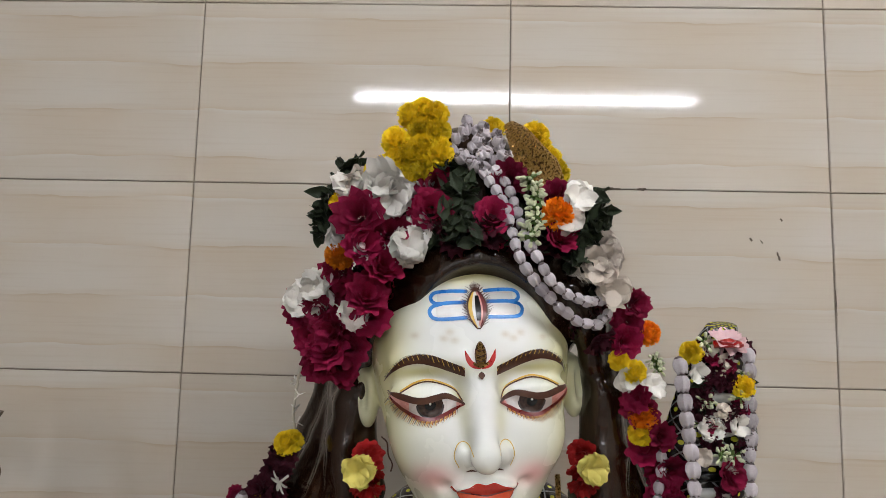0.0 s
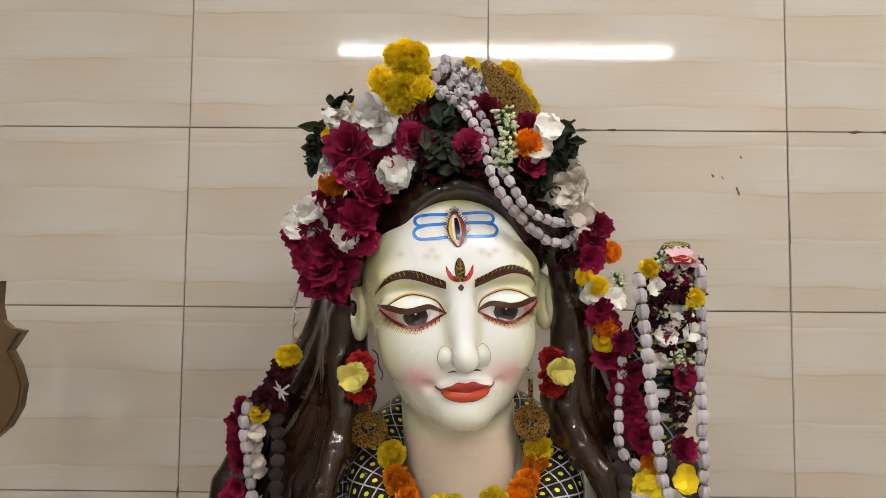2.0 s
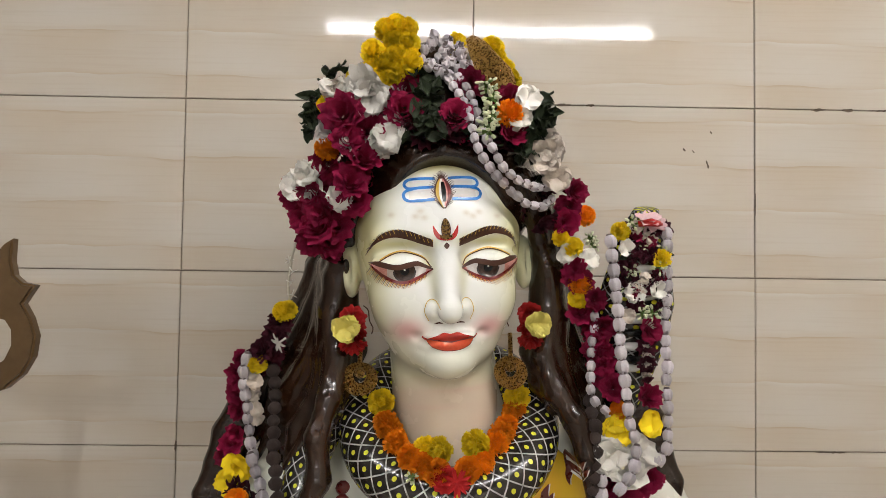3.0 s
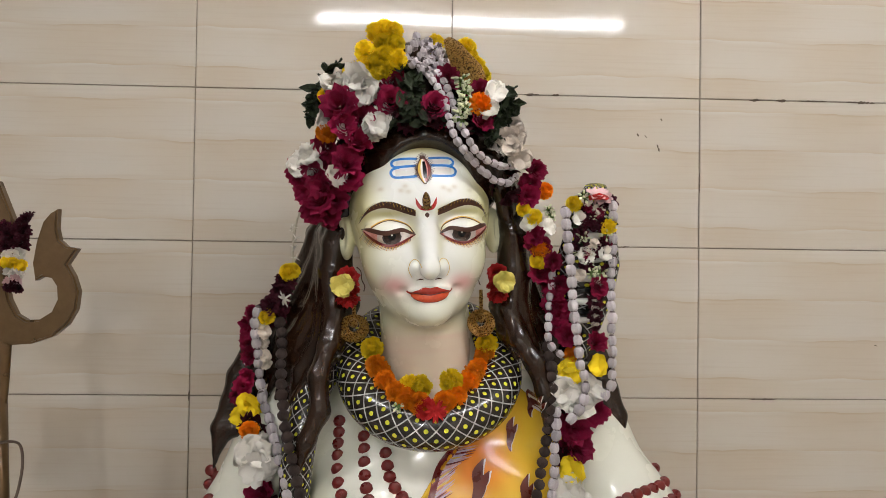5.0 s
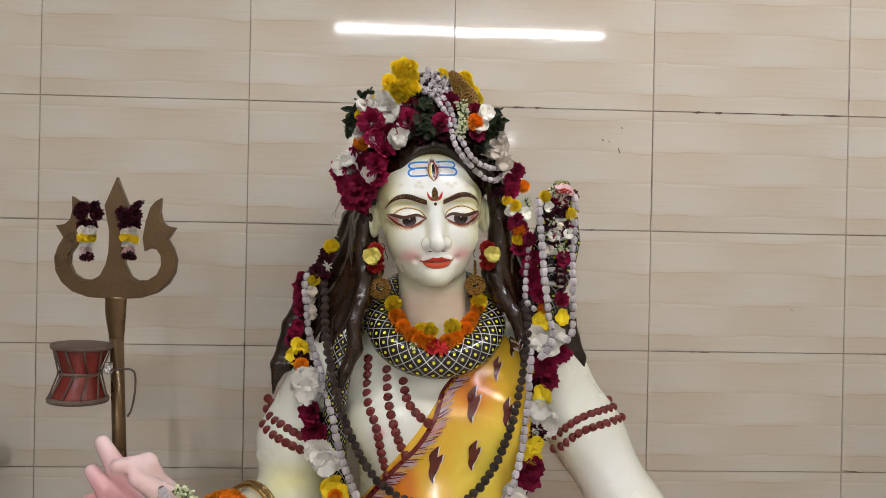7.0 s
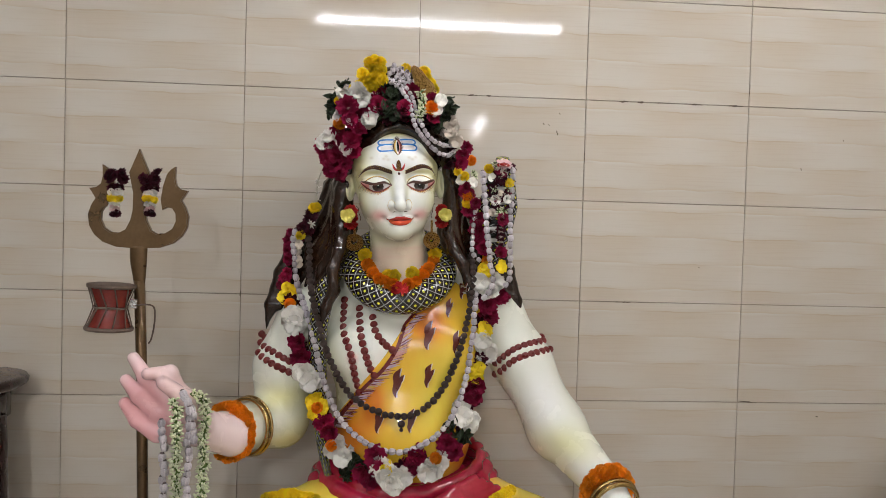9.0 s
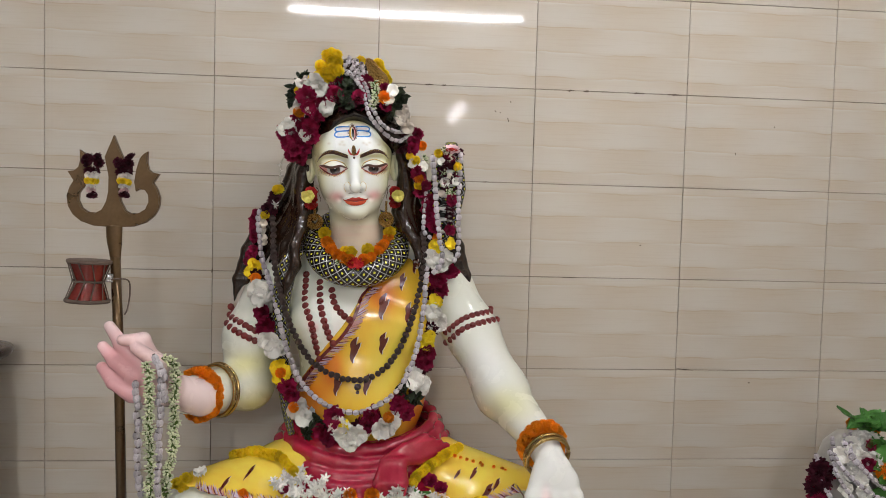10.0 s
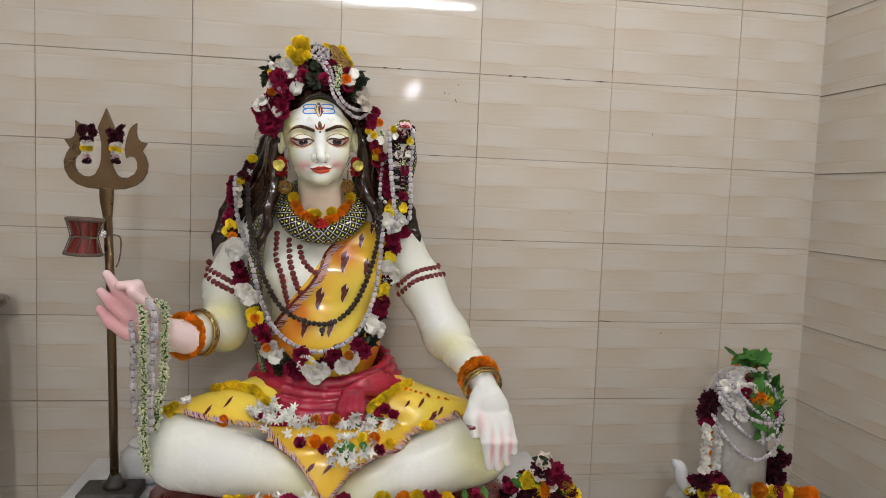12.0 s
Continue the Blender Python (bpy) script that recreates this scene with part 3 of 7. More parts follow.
for s in (-1, 1):
    face = blend(face, ellipsoid(H, (s * 0.0180, -0.004, -0.0515), (0.0098, 0.0150, 0.0120)), 0.005)
    face = carve(face, ellipsoid(H, (s * 0.011, -0.016, -0.068), (0.0055, 0.008, 0.004)), 0.003)
    face = blend(face, ellipsoid(H, (s * 0.011, -0.004, -0.0815), (0.020, 0.0125, 0.0058)), 0.005)
    face = carve(face, ellipsoid(H, (s * 0.040, 0.0, -0.081), (0.006, 0.007, 0.004)), 0.008)
    face = blend(face, ellipsoid(H, (s * 0.114, 0.094, 0.002), (0.013, 0.020, 0.036)), 0.008)
    face = carve(face, ellipsoid(H, (s * 0.118, 0.075, 0.004), (0.0050, 0.010, 0.024)), 0.005)
face = blend(face, ellipsoid(H, (0, -0.002, -0.0915), (0.0255, 0.0135, 0.0075)), 0.004)
face = blend(face, limb(H, (0, 0.11, -0.08), (0.006, 0.13, -0.24), 0.068, 0.072), 0.02)
hv, hf = skin(H, face, FSTEP)
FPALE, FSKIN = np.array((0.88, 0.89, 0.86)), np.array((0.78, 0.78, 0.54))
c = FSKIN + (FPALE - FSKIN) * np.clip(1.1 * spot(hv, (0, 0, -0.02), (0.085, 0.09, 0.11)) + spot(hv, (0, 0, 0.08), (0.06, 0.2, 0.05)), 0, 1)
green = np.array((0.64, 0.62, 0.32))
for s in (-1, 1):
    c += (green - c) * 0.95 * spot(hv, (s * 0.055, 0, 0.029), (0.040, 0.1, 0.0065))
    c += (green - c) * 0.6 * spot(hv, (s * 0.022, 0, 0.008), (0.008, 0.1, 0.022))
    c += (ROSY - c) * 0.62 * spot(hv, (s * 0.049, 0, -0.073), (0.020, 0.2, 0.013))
    # airbrushed green that also puts shade on the nose's sides
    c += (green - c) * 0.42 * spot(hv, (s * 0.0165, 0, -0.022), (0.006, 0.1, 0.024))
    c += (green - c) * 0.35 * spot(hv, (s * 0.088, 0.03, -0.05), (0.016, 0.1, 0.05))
    c += (np.array((0.72, 0.66, 0.2)) - c) * 0.65 * spot(hv, (s * 0.095, 0.03, 0.05), (0.02, 0.1, 0.08))
    c += (ROSY - c) * 0.3 * spot(hv, (s * 0.02, 0.04, -0.165 + 0.01 * s), (0.05, 0.2, 0.004))
c += (np.array((0.74, 0.68, 0.24)) - c) * 0.9 * spot(hv, (0, 0.02, 0.128), (0.1, 0.1, 0.014))
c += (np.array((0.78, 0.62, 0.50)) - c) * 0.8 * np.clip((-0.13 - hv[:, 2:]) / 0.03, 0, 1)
for x, z in ((-0.034, 0.060), (-0.028, 0.066), (-0.024, 0.058), (0.026, 0.062), (0.034, 0.058), (0.042, 0.063), (-0.062, 0.064), (0.066, 0.058)):
    c += (np.array((0.50, 0.38, 0.22)) - c) * 0.42 * spot(hv, (x, 0, z), (0.0042, 0.1, 0.0030))


def to_head(v):
    m = np.array(HEAD)
    return np.asarray(v, float) @ m[:3, :3].T + m[:3, 3]


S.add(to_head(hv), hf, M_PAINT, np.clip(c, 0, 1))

from mathutils.bvhtree import BVHTree
FACE_TREE = BVHTree.FromPolygons([tuple(p) for p in hv], [tuple(int(i) for i in q) for q in hf])


def on_face(x, z, lift):
    hit = FACE_TREE.ray_cast(Vector((x, -0.3, z)), Vector((0, 1, 0)))
    return (x, (hit[0].y if hit[0] else 0.1) - lift, z)


def between(x0, x1, low, high, mat, lift=0.0006, nx=28, nz=5):
    """Paint on the face between two curves."""
    v, f = [], []
    for i in range(nx + 1):
        x = x0 + (x1 - x0) * i / nx
        a, b = low(x), high(x)
        for k in range(nz + 1):
            v.append(on_face(x, a + (max(b, a) - a) * k / nz, lift))
    for i in range(nx):
        for k in range(nz):
            p = i * (nz + 1) + k
            f.append((p, p + nz + 1, p + nz + 2, p + 1))
    S.add(to_head(v), f, mat)


def stroke(points, width, mat, lift=0.0008, step=0.0015, taper=(1, 1), place=None):
    """A brush stroke along a line of (x, z)."""
    line = smooth_line(points, step)
    n = len(line)
    t = np.gradient(line, axis=0)
    t /= np.linalg.norm(t, axis=1)[:, None] + 1e-9
    w = np.interp(np.linspace(0, 1, n), np.linspace(0, 1, len(taper)), taper) * width / 2
    v, f = [], []
    for i in range(n):
        for s in (-1, 0, 1):
            x, z = line[i, 0] - s * t[i, 1] * w[i], line[i, 1] + s * t[i, 0] * w[i]
            v.append((place or on_face)(x, z, lift))
    for i in range(n - 1):
        f += [(3 * i, 3 * i + 3, 3 * i + 4, 3 * i + 1), (3 * i + 1, 3 * i + 4, 3 * i + 5, 3 * i + 2)]
    S.add(to_head(v) if place is None else v, f, mat)


LASH = smooth_line([(0.017, -0.0025), (0.026, 0.002), (0.034, 0.0050), (0.044, 0.0035), (0.054, 0.0013), (0.065, 0.002), (0.077, 0.0058), (0.091, 0.0098)], 0.001)
UNDER = smooth_line([(0.017, -0.0025), (0.0265, -0.0082), (0.035, -0.0135), (0.047, -0.0185), (0.060, -0.0175), (0.0735, -0.0095), (0.082, -0.001), (0.091, 0.0098)], 0.001)
rng = random.Random(11)
for s in (-1, 1):
    def lash(x, s=s):
        return float(np.interp(s * x, LASH[:, 0], LASH[:, 1]))

    def under(x, s=s):
        return 0.86 * float(np.interp(s * x, UNDER[:, 0], UNDER[:, 1]))

    a, b = sorted((s * 0.0175, s * 0.0895))
    between(a, b, under, lambda x: lash(x) - 0.001, M_EYE_SHADED, 0.0005)
    for lo, hi in ((0.0178, 0.0245), (0.070, 0.0885)):
        a2, b2 = sorted((s * lo, s * hi))
        between(a2, b2, under, lash, M_PINKW, 0.0007, 10)
    ix, iz, ir = s * 0.0495, -0.0030, 0.0128
    disc = lambda x, r: math.sqrt(max(0, r * r - (x - ix) ** 2))
    between(ix - ir, ix + ir, lambda x: max(under(x), iz - disc(x, ir)), lambda x: min(lash(x), iz + disc(x, ir)), M_IRIS, 0.0009, 18)
    stroke([(ix + ir * math.cos(q), iz + ir * math.sin(q)) for q in np.linspace(-math.pi, 0, 9)], 0.0020, M_LINER, 0.0011)
    between(ix - 0.0055, ix + 0.0055, lambda x: max(under(x), iz - disc(x, 0.0055)), lambda x: min(lash(x), iz + disc(x, 0.0055)), M_BLACK, 0.0012, 12)
    # catchlight: a white dot painted on the pupil as a glint
    between(ix - 0.0012, ix + 0.0012, lambda x: iz + 0.001 - disc(x, 0.0012), lambda x: iz + 0.001 + disc(x, 0.0012), M_WHITE, 0.0015, 6)
    stroke([(s * x, lash(s * x)) for x in (0.017, 0.025, 0.034, 0.044, 0.054, 0.065, 0.077, 0.091)], 0.0060, M_BROWN, 0.0014, taper=(0.3, 0.8, 1, 1.1, 1.1, 1.1, 1, 0.15))
    stroke([(s * x, under(s * x) - 0.0004) for x in (0.017, 0.0265, 0.035, 0.047, 0.060, 0.0735, 0.082, 0.091)], 0.0030, M_MAROON, 0.0013, taper=(0.4, 1, 1.1, 1.1, 1.2, 1.2, 0.9, 0.2))
    between(*sorted((s * 0.026, s * 0.089)), lambda x: under(x) - 0.0030 - 0.0012 * math.sin(40 * abs(x)), lambda x: under(x) - 0.0008, M_UNDER, 0.0010, 30, 2)
    stroke([(s * 0.0195, 0.001), (s * 0.025, 0.0108), (s * 0.035, 0.0165), (s * 0.050, 0.0208), (s * 0.064, 0.0182), (s * 0.078, 0.0108)], 0.0016, M_OCHRE, 0.0009)
    stroke([(s * 0.0185, 0.0), (s * 0.024, 0.009), (s * 0.034, 0.0148), (s * 0.050, 0.0190), (s * 0.064, 0.0166), (s * 0.0785, 0.009)], 0.0013, M_BROWN, 0.0010)
    for k in range(46):
        x = s * (0.024 + 0.064 * k / 45)
        z = under(x) - 0.001
        d = 0.0052 + 0.003 * (k / 45) + rng.uniform(-0.001, 0.001)
        stroke([(x, z), (x + s * d * (0.1 + 0.75 * k / 45), z - d)], 0.0011, (M_BROWN, M_UNDER, M_OCHRE)[k % 3], 0.0012, 0.003, (1, 0.3))
    # eyebrow, of a filled arch and loose hairs
    top = [(0.0145, 0.0310), (0.029, 0.0372), (0.044, 0.0436), (0.060, 0.0456), (0.075, 0.0410), (0.086, 0.0315), (0.0945, 0.0187)]
    low = [(0.0145, 0.0225), (0.0295, 0.0278), (0.044, 0.0332), (0.060, 0.0366), (0.075, 0.0338), (0.0865, 0.0270), (0.0945, 0.0180)]
    curve = lambda pts: (lambda x, s=s: float(np.interp(s * x, [p[0] for p in pts], [p[1] for p in pts])))
    tl, ll = smooth_line(top, 0.003), smooth_line(low, 0.003)
    a, b = sorted((s * 0.0155, s * 0.0943))
    between(a, b, curve(ll), curve(tl), M_BROWN, 0.0008)
    for k in range(80):
        u = 0.0155 + 0.076 * k / 79
        zl = float(np.interp(u, ll[:, 0], ll[:, 1]))
        zt = float(np.interp(u, tl[:, 0], tl[:, 1]))
        q = rng.uniform(0.3, 0.9)
        stroke([(s * u, zl + (zt - zl) * q), (s * (u + 0.0025), zt + 0.0015 * (1 - k / 100))], 0.0007, M_LINER if k % 5 else M_OCHRE, 0.0011, 0.003, (1, 0.3))
    # ring of ochre round the wing of the nose
    stroke([(s * 0.0125, -0.049), (s * 0.0150, -0.0405), (s * 0.0205, -0.0372), (s * 0.0262, -0.0415), (s * 0.0288, -0.052), (s * 0.0245, -0.0625)], 0.0008, M_OCHRE, 0.0007)
    stroke([(s * 0.008, -0.0665), (s * 0.013, -0.0655), (s * 0.018, -0.0665)], 0.0022, M_BROWN, 0.0006, taper=(0.3, 1, 0.3))
    # the blue mark's loops on the brow
    stroke([(s * 0.008, 0.1057), (s * 0.026, 0.1067), (s * 0.040, 0.1057), (s * 0.0445, 0.1002), (s * 0.040, 0.0947), (s * 0.026, 0.0947), (s * 0.010, 0.0947)], 0.0036, M_BLUE, 0.0009)
    stroke([(s * 0.034, 0.0940), (s * 0.043, 0.0917), (s * 0.0465, 0.0862), (s * 0.042, 0.0797), (s * 0.028, 0.0787), (s * 0.010, 0.0794)], 0.0036, M_BLUE, 0.0010)
    stroke([(s * 0.011, 0.1002), (s * 0.038, 0.1002)], 0.0075, M_WHITE, 0.0005)
    stroke([(s * 0.011, 0.0867), (s * 0.040, 0.0862)], 0.0095, M_WHITE, 0.0005)
    # red crescent and side curl
    stroke([(0, 0.0315), (s * 0.007, 0.0335), (s * 0.0115, 0.0385), (s * 0.0148, 0.048)], 0.0056, M_RED, 0.0010, taper=(0.7, 1, 0.8, 0.1))
    stroke([(s * 0.100, -0.045), (s * 0.094, -0.052), (s * 0.093, -0.065), (s * 0.089, -0.075), (s * 0.091, -0.083)], 0.0016, M_BROWN, 0.0009)
    # corner of the mouth
    stroke([(s * 0.026, -0.0848), (s * 0.0300, -0.0830), (s * 0.0325, -0.0808)], 0.0026, M_LIPDARK, 0.0010, taper=(1, 1, 0.8))

eye3 = lambda z: 0.0088 * math.sin(math.pi * min(1, max(0, (z - 0.068) / 0.040))) ** 0.8


def upright(z0, z1, left, right, mat, lift, n=16):
    v, f = [], []
    for i in range(n + 1):
        z = z0 + (z1 - z0) * i / n
        for k in range(4):
            v.append(on_face(left(z) + (right(z) - left(z)) * k / 3, z, lift))
    for i in range(n):
        for k in range(3):
            p = i * 4 + k
            f.append((p, p + 1, p + 5, p + 4))
    S.add(to_head(v), f, mat)


upright(0.0675, 0.1085, lambda z: -eye3(z) - 0.0016, lambda z: eye3(z) + 0.0016, M_BROWN, 0.0013)
upright(0.069, 0.107, lambda z: -eye3(z), lambda z: eye3(z), M_WHITE, 0.0016)
upright(0.069, 0.107, lambda z: -eye3(z), lambda z: -0.55 * eye3(z), M_OCHRE, 0.0017)
upright(0.071, 0.105, lambda z: 0.15 * eye3(z), lambda z: 0.95 * eye3(z), M_PINKW, 0.0018)
upright(0.076, 0.101, lambda z: -0.22 * eye3(z), lambda z: 0.42 * eye3(z), M_BLACK, 0.0020)
upright(0.070, 0.1065, lambda z: 0.62 * eye3(z), lambda z: eye3(z) + 0.001, M_MAROON, 0.0021)
for k in range(60):
    z = 0.071 + 0.036 * (k // 2) / 29
    s = 1 if k % 2 else -1
    d = 0.0055 + 0.0022 * math.sin(1.7 * k)
    stroke([(s * eye3(z), z), (s * (eye3(z) + d), z + 0.0045 + 0.001 * math.cos(2.9 * k))], 0.0009, M_BROWN, 0.0023, 0.003, (1, 0.3))
for k in range(11):
    stroke([((k - 5) * 0.0005, 0.105), ((k - 5) * 0.0011, 0.1165 - 0.0008 * abs(k - 5))], 0.0010, M_BROWN, 0.0023, 0.003, (1, 0.3))
swell = lambda z: 0.0050 * math.sin(math.pi * min(0.999, 0.12 + 0.88 * (z - 0.0325) / 0.0235)) ** 0.7
upright(0.0325, 0.056, lambda z: -swell(z) - 0.0008, lambda z: swell(z) + 0.0008, M_BROWN, 0.0020)
upright(0.0332, 0.055, lambda z: -swell(z), lambda z: swell(z), M_GOLD, 0.0024)
for z in (0.0375, 0.0425, 0.0475):
    stroke([(-0.004, z + 0.001), (0, z - 0.0008), (0.0042, z + 0.001)], 0.0008, M_BROWN, 0.0028)
stroke([(-0.0075, 0.0355), (0, 0.0322), (0.0075, 0.0355)], 0.0028, M_GOLD, 0.0028)
upright(0.0200, 0.0275, lambda z: -0.0030 * math.sin(math.pi * (z - 0.0200) / 0.0075) - 0.0002, lambda z: 0.0030 * math.sin(math.pi * (z - 0.0200) / 0.0075) + 0.0002, M_BROWN, 0.0016, 8)

# lips
bow = lambda x: -0.0785 + 0.0020 * math.exp(-((abs(x) - 0.0085) / 0.0055) ** 2) - 0.0062 * (abs(x) / 0.032) ** 2
seam = lambda x: -0.0868 - 0.0010 * math.exp(-(x / 0.006) ** 2) + 0.0050 * (abs(x) / 0.032) ** 2
full = lambda x: -0.0862 - 0.0122 * max(0, 1 - (abs(x) / 0.0275) ** 2.4) ** 0.7
between(-0.0305, 0.0305, seam, bow, M_LIPDARK, 0.0005, 36, 4)
between(-0.0275, 0.0275, full, seam, M_LIP, 0.0006, 36, 5)
stroke([(x, seam(x)) for x in (-0.032, -0.022, -0.011, 0, 0.011, 0.022, 0.032)], 0.0014, M_MAROON, 0.0010, taper=(0.4, 1, 1, 1, 1, 1, 0.4))
stroke([(x, full(x)) for x in (-0.0265, -0.021, -0.011, 0, 0.011, 0.021, 0.0265)], 0.0008, M_MAROON, 0.0009)

# hair, in thick locks
HS = 0.004
G = grid((-0.42, -0.44, 1.06), (0.33, -0.12, 1.84), HS)
hair = ellipsoid(G, (-0.058, -0.275, 1.615), (0.130, 0.116, 0.118))
hair = blend(hair, ellipsoid(G, (-0.062, -0.285, 1.735), (0.082, 0.072, 0.068)), 0.03)
hair = blend(hair, ellipsoid(G, (-0.072, -0.300, 1.772), (0.034, 0.034, 0.030)), 0.02)

def mirrored(pts):
    return [(-0.102 - x, y, z) for x, y, z in pts]


# heavy waving locks: the front ones fall past the ears on to the chest, the outer ones on to the shoulders
front = [(-0.180, -0.292, 1.545), (-0.192, -0.300, 1.490), (-0.196, -0.302, 1.440), (-0.186, -0.318, 1.390), (-0.193, -0.340, 1.343), (-0.205, -0.356, 1.297), (-0.201, -0.364, 1.248), (-0.219, -0.369, 1.206), (-0.235, -0.368, 1.150)]
hair = blend(hair, chain(G, front, [0.016, 0.018, 0.018, 0.017, 0.0155, 0.015, 0.0145, 0.012, 0.004], 0.01), 0.006)
front2 = [(-0.178, -0.290, 1.50), (-0.176, -0.300, 1.44), (-0.166, -0.300, 1.40), (-0.176, -0.312, 1.36), (-0.190, -0.325, 1.325), (-0.206, -0.345, 1.28)]
hair = blend(hair, chain(G, front2, [0.014, 0.015, 0.014, 0.0135, 0.012, 0.006], 0.01), 0.004)
right_front = [(0.075, -0.292, 1.545), (0.084, -0.300, 1.490), (0.084, -0.305, 1.440), (0.076, -0.318, 1.395), (0.092, -0.330, 1.350), (0.114, -0.340, 1.318), (0.128, -0.345, 1.275), (0.134, -0.345, 1.215)]
hair = blend(hair, chain(G, right_front, [0.016, 0.018, 0.017, 0.0155, 0.015, 0.0145, 0.012, 0.005], 0.01), 0.006)
hair = blend(hair, chain(G, mirrored(front2[:5]), [0.014, 0.015, 0.014, 0.013, 0.006], 0.01), 0.004)
hrng = random.Random(9)
for s in (-1, 1):
    for k in range(12):
        t = k / 11
        ph = 0.75 * k + (0.9 if s > 0 else 0)
        heights = (1.575, 1.51, 1.45, 1.395, 1.345, 1.295, 1.25)
        reach = [(0.176 + 0.020 * t), (0.186 + 0.046 * t), (0.190 + 0.058 * t), (0.196 + 0.086 * t), (0.206 + 0.108 * t), (0.220 + 0.118 * t), (0.236 + 0.112 * t)]
        pts = []
        for i, (z, x) in enumerate(zip(heights, reach)):
            sway = (0.0035 + 0.0015 * i) * math.sin(1.9 * i + ph)
            y = -0.300 + 0.075 * t + 0.006 * math.cos(2.3 * i + ph) - 0.004 * i * (1 - t)
            pts.append((-x + sway, y, z + hrng.uniform(-0.006, 0.006)))
        pts = pts if s < 0 else mirrored(pts)
        fat = 0.0105 + 0.0025 * math.sin(2.1 * k)
        hair = blend(hair, chain(G, pts, [fat, 1.15 * fat, 1.25 * fat, 1.2 * fat, 1.1 * fat, 0.9 * fat, 0.004], 0.008), 0.0030)
for k, dx in enumerate((0.0, 0.014, 0.027)):
    pts = [(-0.285 + dx, -0.232, 1.375), (-0.325 + dx, -0.238, 1.325), (-0.348 + dx, -0.246, 1.280), (-0.356 + dx, -0.254, 1.240), (-0.371 + dx, -0.262, 1.200), (-0.376 + 0.4 * dx, -0.268, 1.140 + 0.02 * k)]
    for line in (pts, [(x - 0.004, y, z + 0.022) for x, y, z in mirrored(pts)]):
        hair = blend(hair, chain(G, line, [0.016, 0.017, 0.016, 0.015, 0.0125, 0.003], 0.008), 0.004)
# locks that fall from the temples over the tops of the ears
for s, x in ((-1, -0.057), (1, -0.045)):
    for k in range(3):
        pts = [(x + s * (0.088 + 0.008 * k), -0.352 + 0.012 * k, 1.622), (x + s * (0.106 + 0.010 * k), -0.334 + 0.016 * k, 1.582), (x + s * (0.116 + 0.011 * k), -0.312 + 0.012 * k, 1.545), (x + s * (0.127 + 0.010 * k), -0.288, 1.500)]
        hair = blend(hair, chain(G, pts, [0.012, 0.014, 0.0125, 0.012], 0.008), 0.004)
# strands swept back over the brow
for k in range(9):
    a = -1.35 + 2.7 * k / 8
    line = [(-0.056 + 0.098 * math.sin(a) * q, -0.378 + 0.050 * abs(math.sin(a)) * q + 0.02 * (1 - q), 1.652 - 0.085 * (1 - math.cos(a)) * q + 0.030 * (1 - q)) for q in (0.2, 0.6, 1.0, 1.25)]
    hair = blend(hair, chain(G, line, [0.008, 0.010, 0.010, 0.006], 0.006), 0.003)
# keep the brow and the cheeks clear
hair = np.maximum(hair, -ellipsoid(G, (-0.048, -0.425, 1.530), (0.096, 0.110, 0.119)))
v, f = skin(G, hair, HS)
S.add(v, f, M_HAIR)
# crescent of gilt metal on the top-knot
line = smooth_line([(-0.024, -0.352, 1.796), (-0.014, -0.362, 1.779), (-0.002, -0.368, 1.756), (0.014, -0.362, 1.738), (0.034, -0.345, 1.722)], 0.004)
v, f, uv = tube_data(line, [0.006, 0.0125, 0.016, 0.019, 0.021, 0.016, 0.006], 14, 0.45)
S.add(v, f, M_GOLD)
# ear-rings: a thick crescent ring with a boss and beads
for cx, cz, tilt in ((-0.157, 1.369, 0.2), (0.034, 1.379, -0.55)):
    at = np.array((cx, -0.328, cz))
    ax = np.array((math.cos(tilt), math.sin(tilt) * 0.8, 0.0))
    ring = [at + 0.0155 * (math.sin(a) * ax + np.array((0, 0, -math.cos(a)))) + np.array((0, 0, -0.002)) for a in np.linspace(0, 2 * math.pi, 33)]
    fat = [0.0085 - 0.0055 * (abs(t - 0.5) < 0.28) * (1 - abs(t - 0.5) / 0.28) for t in np.linspace(0, 1, 33)]
    v, f, uv = tube_data(ring, fat, 10, 0.55, False)
    S.add(v, f, M_GOLD)
    for k in range(11):
        a = radians(-120 + 24 * k)
        p = at + 0.0160 * (math.sin(a) * ax + np.array((0, 0, -math.cos(a)))) + np.array((0, -0.0045, -0.002))
        v, f, uv = tube_data([p + np.array((0, 0.002, 0)), p, p - np.array((0, 0.002, 0))], [0.0016, 0.0026, 0.0008], 6)
        S.add(v, f, M_GOLD)
    p = at + np.array((0, -0.003, 0.004))
    v, f, uv = tube_data([p + np.array((0, 0.004, 0)), p + np.array((0, 0.001, 0)), p - np.array((0, 0.003, 0)), p - np.array((0, 0.006, 0))], [0.007, 0.0075, 0.005, 0.002], 12)
    S.add(v, f, M_GOLD)
    v, f, uv = tube_data([at + np.array((0, 0, 0.016)), at + np.array((0.0, 0.01, 0.045))], 0.003, 8)
    S.add(v, f, M_GOLD)

# snake: coiled round the neck, its tail down one side, its hood raised on the other
coil = [(-0.042 + 0.110 * math.sin(a), -0.285 - 0.085 * math.cos(a), 1.306 - 0.076 * math.cos(a)) for a in np.linspace(-2.75, 2.75, 60)]
v, f, uv = tube_data(coil, [0.030, 0.034, 0.0365, 0.037, 0.0365, 0.034, 0.030], 28)
S.add(v, f, M_SNAKE, uv=uv)
